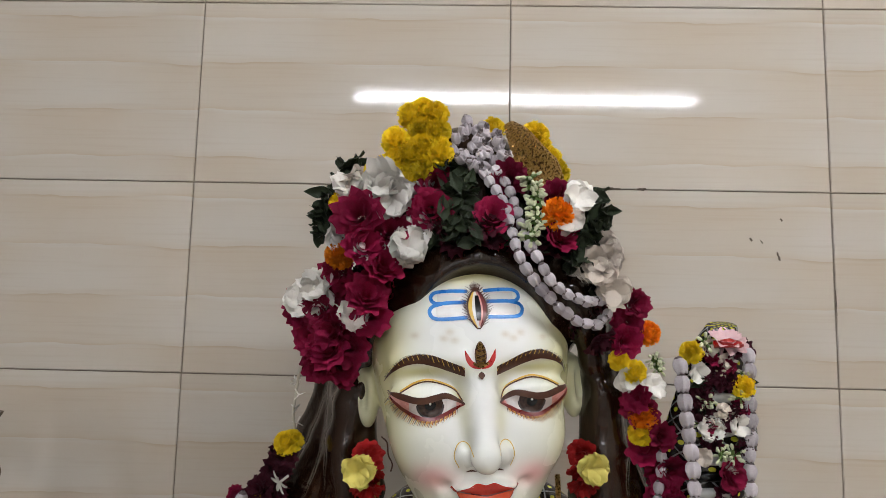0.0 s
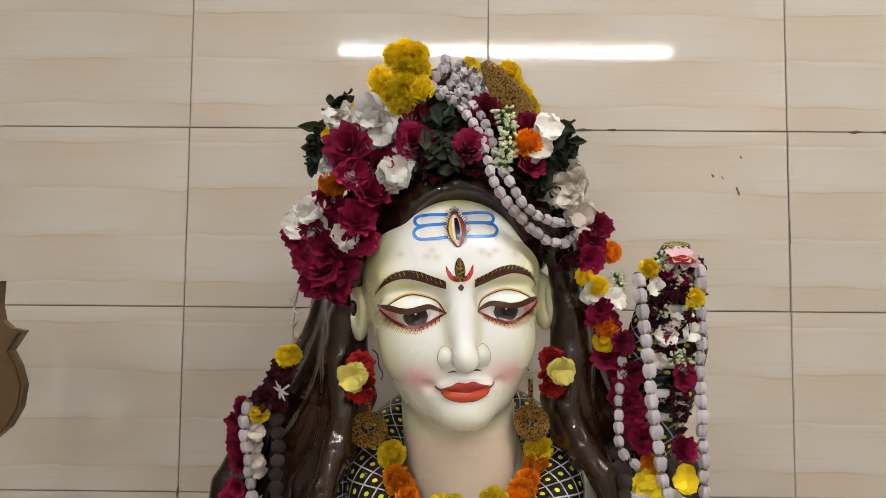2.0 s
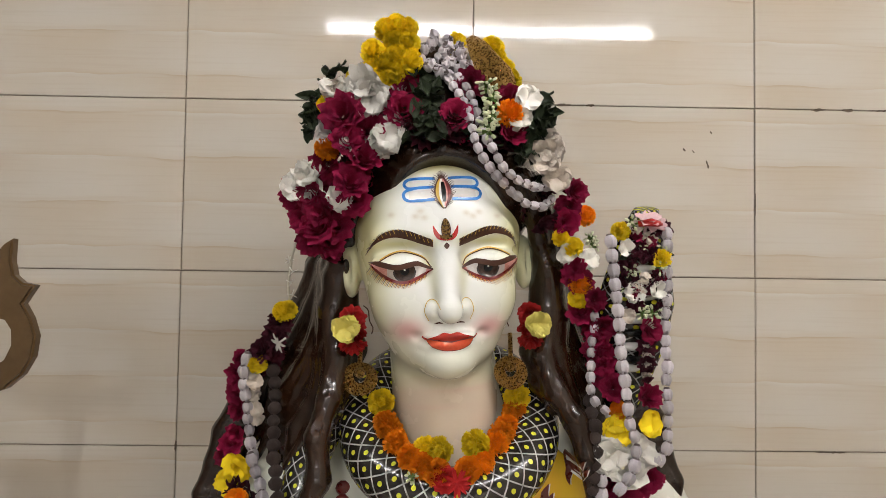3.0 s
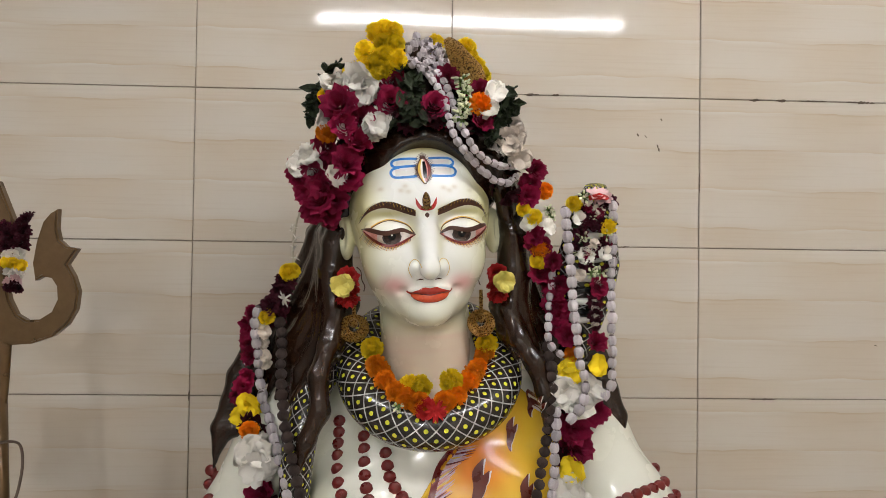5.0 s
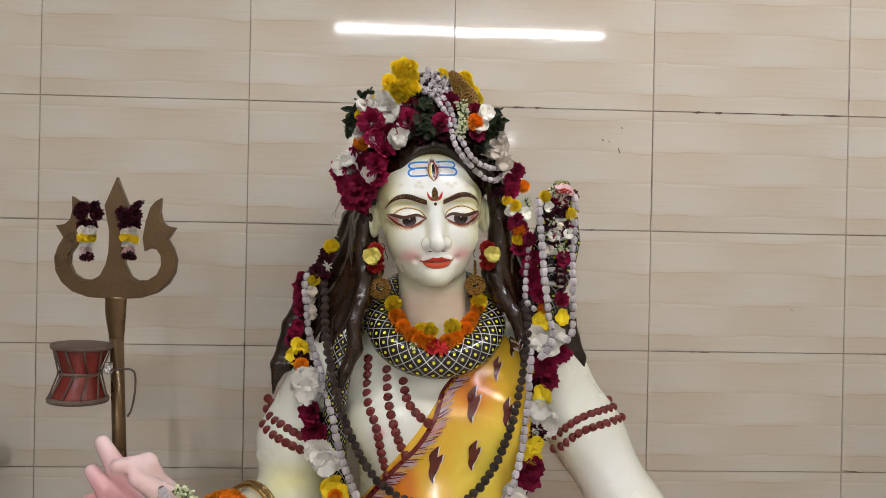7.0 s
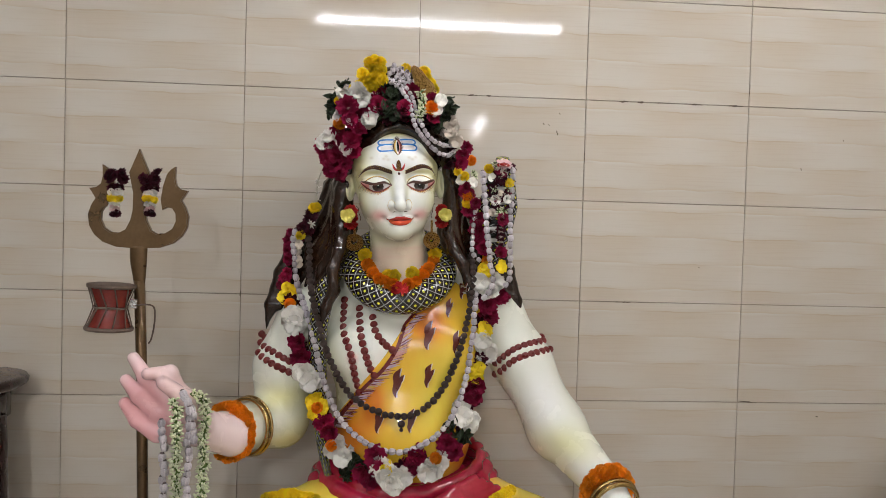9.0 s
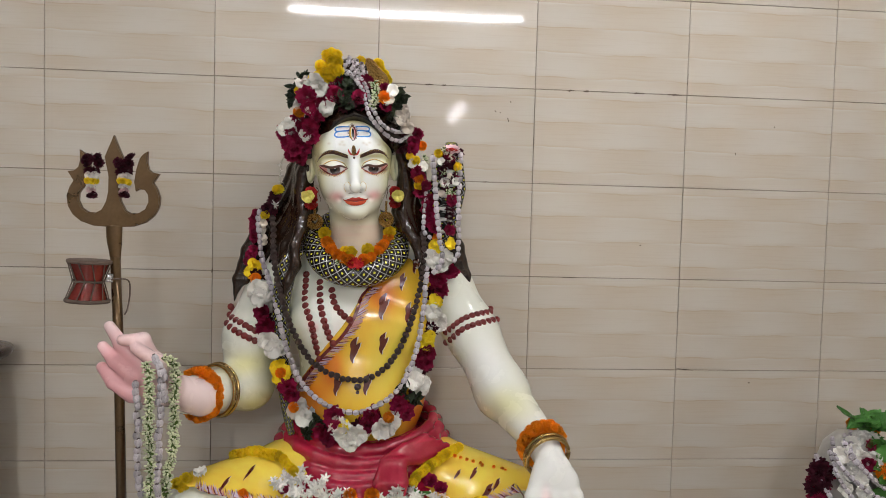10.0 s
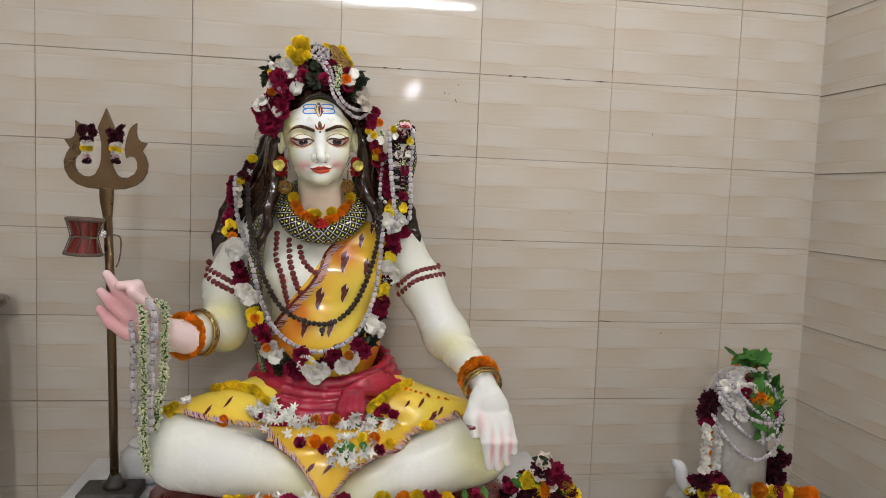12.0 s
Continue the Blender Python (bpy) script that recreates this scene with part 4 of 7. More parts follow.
tail = smooth_line([(-0.175, -0.255, 1.33), (-0.215, -0.30, 1.275), (-0.234, -0.325, 1.20), (-0.240, -0.33, 1.12), (-0.235, -0.325, 1.03), (-0.232, -0.325, 0.94), (-0.222, -0.335, 0.86), (-0.205, -0.345, 0.79)], 0.008)
v, f, uv = tube_data(tail, [0.022, 0.026, 0.026, 0.023, 0.019, 0.017, 0.014, 0.009], 20)
S.add(v, f, M_SNAKE, uv=uv)
hood = smooth_line([(0.155, -0.23, 1.24), (0.178, -0.27, 1.32), (0.192, -0.29, 1.39), (0.200, -0.30, 1.45), (0.205, -0.305, 1.51), (0.207, -0.310, 1.56), (0.206, -0.33, 1.585)], 0.006)
v, f, uv = tube_data(hood, [0.026, 0.028, 0.034, 0.045, 0.050, 0.036, 0.016], 24, 0.42)
S.add(v, f, M_SNAKE, uv=uv)
for k in range(17):
    t = 0.15 + 0.72 * k / 16
    p = hood[int(t * (len(hood) - 1))]
    w = float(np.interp(t, np.linspace(0, 1, 7), [0.010, 0.012, 0.015, 0.020, 0.021, 0.016, 0.01]))
    d = float(np.interp(t, np.linspace(0, 1, 7), [0.026, 0.028, 0.034, 0.045, 0.050, 0.036, 0.016])) * 0.42
    q = [p + np.array((s * w, -d + 0.003 * abs(s) ** 2 - 0.002, 0)) for s in np.linspace(-1, 1, 7)]
    v, f, uv = tube_data(q, [0.002, 0.005, 0.0055, 0.0055, 0.005, 0.002], 8, 0.6)
    S.add(v, f, M_WHITE if k % 2 == 0 else M_BLACK)
v, f, uv = tube_data([(0.192, -0.345, 1.565), (0.206, -0.352, 1.567), (0.220, -0.345, 1.565)], [0.004, 0.005, 0.004], 8)
S.add(v, f, M_RED)

# paint and relief on the body
BODY_TREE = BVHTree.FromPolygons([tuple(p) for p in np.concatenate(S.v)], S.f)


def on_body(x, z, lift):
    hit = BODY_TREE.ray_cast(Vector((x, -1.2, z)), Vector((0, 1, 0)))
    return (x, (hit[0].y if hit[0] else -0.2) - lift, z)


def bead_row(points, count, radius, mat, squash=0.5):
    line = smooth_line(points, 0.002)
    for i in range(count):
        x, z = line[int(round(i * (len(line) - 1) / (count - 1)))]
        p = np.array(on_body(x, z, 0.0))
        q = [p + np.array((0, y * radius * squash, 0)) for y in (0.8, 0.3, -0.3, -0.75, -1.0)]
        v, f, uv = tube_data(q, [0.85 * radius, radius, radius, 0.66 * radius, 0.1 * radius], 10)
        S.add(v, f, mat)
bead_row([(-0.179, 1.219), (-0.177, 1.15), (-0.157, 1.097), (-0.144, 1.038), (-0.134, 1.0)], 15, 0.0097, M_MAROON)
bead_row([(-0.14, 1.2), (-0.133, 1.139), (-0.112, 1.07), (-0.098, 1.045)], 11, 0.0097, M_MAROON)
bead_row([(-0.106, 1.181), (-0.097, 1.147), (-0.075, 1.12), (-0.056, 1.108)], 7, 0.0097, M_MAROON)
bead_row([(-0.400, 1.115), (-0.384, 1.1), (-0.345, 1.085), (-0.315, 1.069), (-0.285, 1.052)], 10, 0.0098, M_MAROON, 0.35)
bead_row([(-0.402, 1.092), (-0.387, 1.078), (-0.35, 1.06), (-0.317, 1.044), (-0.285, 1.025)], 10, 0.0098, M_MAROON, 0.35)
bead_row([(0.208, 1.066), (0.242, 1.1), (0.279, 1.117), (0.324, 1.123), (0.345, 1.12)], 12, 0.0098, M_MAROON, 0.35)
bead_row([(0.211, 1.034), (0.245, 1.075), (0.282, 1.093), (0.331, 1.102), (0.352, 1.100)], 12, 0.0098, M_MAROON, 0.35)

rng = random.Random(5)


def fur_border(points, side, length, width):
    """A painted hem: a dark line with a row of pale hairs that slant off it."""
    stroke(points, width, M_MAROON, 0.0022, 0.006, (1, 1), on_body)
    line = smooth_line(points, 0.0013)
    t = np.gradient(line, axis=0)
    t /= np.linalg.norm(t, axis=1)[:, None]
    for k in range(2, len(line) - 1):
        nx, nz = -t[k, 1] * side, t[k, 0] * side
        d = length * rng.uniform(0.45, 1.2)
        x, z = line[k] + 0.3 * width * np.array((nx, nz))
        stroke([(x, z), (x + d * (0.6 * nx - 0.75 * t[k, 0]), z + d * (0.6 * nz - 0.75 * t[k, 1]))], 0.0021, rng.choice((M_LAVENDER, M_LAVENDER, M_PINKW, M_MAROON, M_OCHRE)), 0.0026 + 0.0004 * (k % 3), 0.006, (1, 1, 0.2), on_body)


fur_border([(0.000, 1.195), (-0.026, 1.163), (-0.042, 1.115), (-0.073, 1.064), (-0.122, 1.011), (-0.165, 0.954), (-0.20, 0.90)], 1, 0.030, 0.012)
fur_border([(-0.405, 0.722), (-0.345, 0.706), (-0.28, 0.688), (-0.21, 0.665), (-0.145, 0.645), (-0.092, 0.615), (-0.058, 0.575), (-0.028, 0.53), (-0.004, 0.505)], 1, 0.018, 0.009)
fur_border([(0.000, 0.505), (0.031, 0.54), (0.069, 0.580), (0.115, 0.603), (0.181, 0.622), (0.244, 0.652), (0.309, 0.682), (0.366, 0.703), (0.405, 0.715)], 1, 0.018, 0.009)


def flame(x, z, size, lean):
    """A forked tongue of dark paint with a pale edge."""
    for dx, mat, lift, k in ((0.10, M_WHITE, 0.0022, 0.75), (0, M_FLAME, 0.0030, 1.0)):
        pts = [(0.05 + dx, 1.0), (-0.16 + dx, 0.45), (-0.02 + dx, 0.0), (-0.12 + dx, -0.6), (0.0 + dx, -1.0)]
        stroke([(x + size * (a + lean * b), z + size * b) for a, b in pts], 0.50 * size * k, mat, lift, 0.004, (0.1, 0.9, 1.15, 0.8, 0.1), on_body)
        pts = [(0.34 + dx, 0.55), (0.14 + dx, 0.18), (0.0 + dx, -0.1)]
        stroke([(x + size * (a + lean * b), z + size * b) for a, b in pts], 0.38 * size * k, mat, lift + 0.0003, 0.004, (0.1, 1, 0.8), on_body)


for x, z, s in ((0.118, 1.250, 0.022), (0.083, 1.207, 0.023), (0.032, 1.144, 0.034), (0.100, 1.128, 0.027), (-0.041, 1.029, 0.035), (0.034, 1.047, 0.03), (-0.084, 0.938, 0.027), (-0.006, 0.942, 0.027), (0.145, 0.91, 0.03)):
    flame(x, z, s, 0.12)
for x, z, s in ((-0.345, 0.722, 0.012), (-0.293, 0.735, 0.011), (0.327, 0.714, 0.011), (0.273, 0.727, 0.012), (0.302, 0.698, 0.017), (0.362, 0.712, 0.009), (-0.05, 0.598, 0.016), (0.0, 0.60, 0.016), (0.232, 0.722, 0.010)):
    flame(x, z, s, 0.9)

# the seat that is cast with the figure
E = grid((-0.56, -0.76, 0.39), (0.60, -0.04, 0.53), 0.006)
seat = ellipsoid(E, (0.02, -0.40, 0.42), (0.55, 0.33, 0.10))
seat = np.maximum(seat, 0.4005 - E[2])
seat = seat + 0.006 * np.sin(38 * E[0]) * np.sin(31 * E[1])
v, f = skin(E, seat, 0.006)
S.add(v, f, M_MAROON)

statue = S.make("statue")
tagged(statue, "painted plaster statue of a seated meditating deity, cross-legged on a plinth", "statue")

# ---- flowers: a small library of shared meshes ----
def petal_material(name, a, b, rough=0.55, scale=90):
    m = mottled(name, a, b, scale, rough, by_object=True, bumps=0.35)
    shader(m).inputs["Specular IOR Level"].default_value = 0.25
    return m


M_ROSE = petal_material("rose_petal", (0.10, 0.0012, 0.014), (0.36, 0.005, 0.062), 0.65)
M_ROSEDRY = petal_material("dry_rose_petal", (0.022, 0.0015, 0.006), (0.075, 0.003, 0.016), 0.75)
M_PETALWHITE = petal_material("white_petal", (0.74, 0.70, 0.63), (0.86, 0.84, 0.79))
M_CREAM = petal_material("cream_petal", (0.58, 0.48, 0.40), (0.72, 0.66, 0.58))
M_MARIGOLD = petal_material("yellow_marigold", (0.94, 0.66, 0.008), (0.99, 0.80, 0.03))
M_ORANGE = petal_material("orange_marigold", (0.82, 0.20, 0.003), (0.95, 0.34, 0.006))
M_LEMON = petal_material("lemon_petal", (0.70, 0.58, 0.08), (0.82, 0.74, 0.25))
M_BUD = petal_material("crown_bud", (0.38, 0.32, 0.38), (0.66, 0.63, 0.62), 0.5)
M_CALYX_GAP = petal_material("dark_calyx", (0.10, 0.075, 0.085), (0.20, 0.16, 0.15), 0.6)
M_BUDGREEN = petal_material("tuberose_bud", (0.56, 0.60, 0.34), (0.76, 0.78, 0.58), 0.45)
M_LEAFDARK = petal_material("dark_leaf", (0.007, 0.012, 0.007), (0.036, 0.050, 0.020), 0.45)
M_LEAF = petal_material("fresh_leaf", (0.03, 0.11, 0.015), (0.07, 0.22, 0.03), 0.4)
M_STEM = petal_material("green_stem", (0.07, 0.13, 0.03), (0.16, 0.24, 0.06), 0.5)
M_LOTUS = petal_material("pink_lotus_petal", (0.72, 0.36, 0.40), (0.80, 0.66, 0.64))
M_REDPETAL = petal_material("red_petal", (0.30, 0.006, 0.008), (0.50, 0.02, 0.02))
M_BEAD = mottled("rudraksha", (0.026, 0.015, 0.013), (0.095, 0.06, 0.05), 160, 0.7, bumps=0.9, by_object=True)
M_THREAD = mottled("thread", (0.5, 0.46, 0.36), (0.6, 0.56, 0.46), 90, 0.8)


class Bloom:
    def __init__(self, seed):
        self.v, self.f, self.s, self.r, self.feet = [], [], [], random.Random(seed), []

    def sheet(self, points, slot=0):
        """points: rows of equal length, joined into quads."""
        n, w, o = len(points), len(points[0]), len(self.v)
        for row in points:
            self.v += row
        self.feet.append((o + w // 2 - 1, o + w // 2, slot))
        for i in range(n - 1):
            for k in range(w - 1):
                p = o + i * w + k
                self.f.append((p, p + 1, p + w + 1, p + w))
                self.s.append(slot)

    def mesh(self, name, mats):
        if len(self.feet) > 1:
            # the receptacle that holds the petals together
            hub = len(self.v)
            self.v.append((0, 0, -0.12))
            for a, b, slot in self.feet:
                self.f.append((hub, a, b))
                self.s.append(slot)
        me = bpy.data.meshes.new(name)
        me.from_pydata([tuple(v) for v in self.v], [], self.f)
        for m in mats:
            me.materials.append(m)
        me.polygons.foreach_set("material_index", self.s)
        me.polygons.foreach_set("use_smooth", [True] * len(me.polygons))
        me.update()
        return me


def rose_mesh(seed, mat, open_=0.6, rows=(3, 5, 6, 7), ruffle=0.12, name="rose"):
    """Rolled petals round the z axis, 1 across."""
    b = Bloom(seed)
    for ring, n in enumerate(rows):
        t = (ring + 1) / len(rows)
        for k in range(n):
            a0 = 2 * math.pi * (k + 0.5 * (ring % 2)) / n + b.r.uniform(-0.25, 0.25)
            half = math.pi / n * 1.6
            r0, r1 = 0.04 + 0.10 * t, 0.10 + 0.40 * t * (0.75 + 0.5 * open_)
            top = 0.42 - 0.34 * open_ * t ** 1.6 + b.r.uniform(-0.04, 0.04)
            rows_ = []
            for i in range(5):
                v = i / 4
                row = []
                for j in range(7):
                    u = j / 3 - 1
                    r = r0 + (r1 - r0) * v ** (1.2 - 0.4 * t) + (0.06 * t * v ** 4) * (1 - u * u)
                    r += ruffle * v * v * 0.4 * math.sin(5 * u + seed + k * 2.1) * t
                    z = -0.18 + (top + 0.18) * v - 0.10 * abs(u) ** 3 * v - 0.10 * t * v ** 5 + ruffle * 0.35 * v * v * math.cos(6 * u + k + seed)
                    a = a0 + u * half * (0.35 + 0.65 * math.sin(math.pi * (0.25 + 0.6 * v)))
                    r += b.r.gauss(0, 0.009) * v
                    row.append((r * math.cos(a), r * math.sin(a), z + b.r.gauss(0, 0.010) * v))
                rows_.append(row)
            b.sheet(rows_)
    return b.mesh(name, [mat])


def crumple_mesh(seed, mat, petals=9, name="white_flower"):
    """Loose crinkled petals, 1 across."""
    b = Bloom(seed)
    for k in range(petals):
        a = 2 * math.pi * k * 0.382 + b.r.uniform(-0.3, 0.3)
        lift = b.r.uniform(0.15, 1.15) * (1 - 0.45 * (k % 3 == 0))
        L, W = b.r.uniform(0.40, 0.56), b.r.uniform(0.22, 0.33)
        ph = b.r.uniform(0, 6)
        rows = []
        for i in range(5):
            v = i / 4
            row = []
            for j in range(6):
                u = j / 2.5 - 1
                w = W * math.sin(math.pi * (0.12 + 0.70 * v)) ** 0.8
                crease = 0.07 * v * math.sin(4 * u + ph) + 0.05 * v * math.cos(7 * u + 3 * v + ph)
                along = L * v * math.cos(lift * (1 - 0.5 * v))
                up = L * v * math.sin(lift) - 0.16 * v ** 3 + crease + 0.12 * u * u * v
                x, y = along - 0.05 * abs(u) * v, u * w
                x += b.r.gauss(0, 0.016) * v
                up += b.r.gauss(0, 0.034) * v
                row.append((x * math.cos(a) - y * math.sin(a), x * math.sin(a) + y * math.cos(a), up - 0.05))
            rows.append(row)
        b.sheet(rows)
    return b.mesh(name, [mat])


def marigold_mesh(seed, mat, count=190, name="marigold"):
    """A pompon of short frilled petals round an added core, 1 across."""
    b = Bloom(seed)
    # core ball in the petal colour, added so shaded gaps stay bright
    b.sheet([[(0.30 * math.sin(t) * math.cos(a), 0.30 * math.sin(t) * math.sin(a), 0.30 * math.cos(t)) for a in np.linspace(0, 2 * math.pi, 13)] for t in np.linspace(0.05, 2.6, 7)])
    for k in range(count):
        z = 1 - 1.55 * (k + 0.5) / count
        a = k * 2.39996 + b.r.uniform(-0.15, 0.15)
        s = math.sqrt(max(0, 1 - z * z))
        n = Vector((s * math.cos(a), s * math.sin(a), z))
        side = n.cross(Vector((0.1, 0.2, 1))).normalized()
        up = side.cross(n)
        spin = b.r.uniform(-0.7, 0.7)
        side, up = side * math.cos(spin) + up * math.sin(spin), up * math.cos(spin) - side * math.sin(spin)
        L, W = b.r.uniform(0.41, 0.53), b.r.uniform(0.060, 0.095)
        rows = []
        for i, (d, w) in enumerate(((0.28, 0.5), (0.40, 1.0), (L, 0.9))):
            row = []
            for j in (-1, 0, 1):
                p = n * (d + (0.025 if j and i == 2 else 0)) + side * (j * w * W) + up * (0.05 * i - 0.03 * j * j)
                row.append(tuple(p))
            rows.append(row)
        b.sheet(rows)
    return b.mesh(name, [mat])


def bud_mesh(seed, name="crown_bud"):
    """A ribbed five-sided bud, 1 across, its tip towards z."""
    b = Bloom(seed)
    rows = []
    for r, z in ((0.08, -0.62), (0.20, -0.60), (0.30, -0.46), (0.47, -0.22), (0.50, 0.04), (0.42, 0.32), (0.31, 0.52), (0.12, 0.44), (0.02, 0.36)):
        row = []
        for k in range(21):
            a = 2 * math.pi * k / 20
            lobe = 0.68 + 0.32 * abs(math.cos(2.5 * a)) ** 0.7
            row.append((r * lobe * math.cos(a), r * lobe * math.sin(a), z + 0.05 * math.cos(5 * a) * (z > 0.3)))
        rows.append(row)
    b.sheet(rows)
    # dark calyx end and mouth stand in for shaded gaps between buds
    for i in range(len(b.s)):
        if i // 20 in (0, 1, 6, 7):
            b.s[i] = 1
    return b.mesh(name, [M_BUD, M_CALYX_GAP])


def cluster_mesh(seed, n=16, name="tuberose_tuft"):
    """A tuft of small pointed buds on green stalks, 1 across."""
    b = Bloom(seed)
    for k in range(n):
        d = Vector((b.r.gauss(0, 1), b.r.gauss(0, 1), b.r.gauss(0.15, 1))).normalized()
        side = d.cross(Vector((0.3, 0.1, 1))).normalized()
        up = side.cross(d)
        base = d * b.r.uniform(0.08, 0.25)
        L, R = b.r.uniform(0.22, 0.32), b.r.uniform(0.052, 0.078)
        for slot, prof in ((1, ((0.04, -0.7), (0.055, -0.2), (0.05, 0.08))), (0, ((0.3, 0.0), (0.8, 0.25), (1.0, 0.55), (0.75, 0.85), (0.1, 1.0)))):
            rows = []
            for r, t in prof:
                r = r * R if slot == 0 else r
                rows.append([tuple(base + d * (t * L) + side * (r * math.cos(a)) + up * (r * math.sin(a))) for a in np.linspace(0, 2 * math.pi, 7)])
            b.sheet(rows, slot)
    return b.mesh(name, [M_BUDGREEN, M_STEM])


def leaf_mesh(seed, mat, curl=0.5, name="leaf"):
    b = Bloom(seed)
    ph = b.r.uniform(0, 6)
    rows = []
    for i in range(7):
        v = i / 6
        w = 0.23 * math.sin(math.pi * min(1, 0.04 + v * 0.96)) ** 1.1
        rows.append([(u * w * (1 + 0.12 * math.sin(11 * v + ph)), v - 0.5, curl * 0.5 * (v - 0.4) ** 2 + 0.30 * curl * abs(u) * w * 2 + (0.035 + 0.03 * curl) * math.sin(9 * v + 4 * u + ph)) for u in (-1, -0.5, 0, 0.5, 1)])
    b.sheet(rows)
    return b.mesh(name, [mat])


def star_mesh(seed, mat, n=6, length=0.5, width=0.10, lift=0.35, name="tuberose_blossom"):
    b = Bloom(seed)
    for k in range(n):
        a = 2 * math.pi * k / n + b.r.uniform(-0.2, 0.2)
        l = lift + b.r.uniform(-0.2, 0.2)
        rows = []
        for i in range(4):
            v = i / 3
            w = width * math.sin(math.pi * (0.15 + 0.75 * v))
            row = []
            for u in (-1, 0, 1):
                x, y, z = length * v * math.cos(l), u * w, length * v * math.sin(l) - 0.1 * v * v + 0.04 * u * u
                row.append((x * math.cos(a) - y * math.sin(a), x * math.sin(a) + y * math.cos(a), z))
            rows.append(row)
        b.sheet(rows)
    b.sheet([[(0.05 * math.cos(a), 0.05 * math.sin(a), z) for a in np.linspace(0, 2 * math.pi, 7)] for z in (0.03, -0.4)])
    return b.mesh(name, [mat])


def bead_mesh(seed, name="bead"):
    b = Bloom(seed)
    rows = []
    for i in range(8):
        t = math.pi * i / 7
        rows.append([tuple((0.5 + 0.05 * math.sin(5 * a + 2 * t) * math.sin(3 * t)) * c for c in (math.sin(t) * math.cos(a), math.sin(t) * math.sin(a), 0.95 * math.cos(t))) for a in np.linspace(0, 2 * math.pi, 13)])
    b.sheet(rows)
    return b.mesh(name, [M_BEAD])


LIB = {
    "rose": [rose_mesh(k, M_ROSE, 0.05 + 0.09 * k, (3, 4, 5, 6), 0.14) for k in range(6)],
    "dry_rose": [rose_mesh(20 + k, M_ROSEDRY, 0.7, ruffle=0.25, name="dry_rose") for k in range(3)],
    "white_flower": [crumple_mesh(30 + k, M_PETALWHITE, 13 + 2 * k) for k in range(5)],
    "cream_flower": [crumple_mesh(40 + k, M_CREAM, 18, "cream_flower") for k in range(3)],
    "marigold": [marigold_mesh(50 + k, M_MARIGOLD) for k in range(3)],
    "orange_marigold": [marigold_mesh(60 + k, M_ORANGE, name="orange_marigold") for k in range(3)],
    "yellow_flower": [crumple_mesh(70 + k, M_MARIGOLD, 9, "yellow_flower") for k in range(2)],
    "yellow_rose": [crumple_mesh(80, M_LEMON, 26, "yellow_rose")],
    "crown_bud": [bud_mesh(90)],
    "tuberose_cluster": [cluster_mesh(100 + k) for k in range(3)],
    "dark_leaf": [leaf_mesh(110 + k, M_LEAFDARK, 0.9 + 0.5 * k, "leaf") for k in range(3)],
    "leaf": [leaf_mesh(120 + k, M_LEAF, 0.3 + 0.2 * k, "leaf") for k in range(2)],
    "blossom": [star_mesh(130 + k, M_PETALWHITE, 6) for k in range(3)],
    "red_daisy": [star_mesh(140, M_REDPETAL, 16, 0.5, 0.07, 0.25, "red_daisy")],
    "red_petals": [rose_mesh(145, M_REDPETAL, 0.9, (6, 8, 8), 0.1, "red_flower")],
    "lotus": [star_mesh(150, M_LOTUS, 11, 0.5, 0.16, 0.55, "lotus")],
    "bead": [bead_mesh(160)],
}
frng = random.Random(77)
UP_Z = Vector((0, 0, 1))


def flower(kind, where, size, facing=(0, -1, 0.15), parent=None, wobble=0.35, along=False):
    """One flower of that kind and size, its face (or for buds its tip) towards 'facing'."""
    mesh = frng.choice(LIB[kind])
    ob = new(mesh.name.split(".")[0], mesh)
    d = Vector(facing).normalized() + Vector([frng.uniform(-1, 1) for _ in range(3)]) * wobble
    turn = d.to_track_quat("Z", "Y").to_matrix().to_4x4() @ pose(0, 0, 0, 0, 0, frng.uniform(0, 360))
    s = size * frng.uniform(0.92, 1.08)
    m = Matrix.Translation(where) @ turn @ Matrix.Diagonal((s, s, s, 1))
    if parent:
        ob.parent = parent
        m = parent.matrix_basis.inverted() @ m
    ob.matrix_basis = m
    return ob


def outward(p, d):
    return (p[0], p[1] - d, p[2])


def scatter(kind, places, size, parent, lift=0.01, extra=0, spread=0.02, centre=None, facing=None, extra_kind=None):
    for p in places:
        face = facing or ((p[0] - centre[0], -0.16 + 0.4 * (p[1] + 0.38), p[2] - centre[2]) if centre else (0, -1, 0.1))
        flower(kind, outward(p, lift), size, face, parent)
        for _ in range(extra):
            q = (p[0] + frng.uniform(-spread, spread), p[1] - lift + frng.uniform(0.006, 0.026), p[2] + frng.uniform(-spread, spread))
            flower(extra_kind or kind, q, size * 0.85, face, parent, 0.8)


def strand(kind, points, size, step, parent, lift=0.006, facing_along=True, jitter=0.001):
    line = smooth_line(points, step)
    for i, p in enumerate(line):
        a, b = line[max(0, i - 1)], line[min(len(line) - 1, i + 1)]
        d = (b - a) if facing_along else (0, -1, 0.1)
        q = (p[0] + frng.uniform(-jitter, jitter), p[1] - lift + frng.uniform(-jitter, jitter), p[2] + frng.uniform(-jitter, jitter))
        flower(kind, q, size, d, parent, 0.12 if facing_along else 0.4)


def thread(points, parent, radius=0.0008, name="thread"):
    v, f, _ = tube_data(smooth_line(points, 0.01), radius, 6)
    o = parent.matrix_basis.translation
    mesh_object(name, [np.array(p) - np.array(o) for p in v], f, M_THREAD, parent=parent)

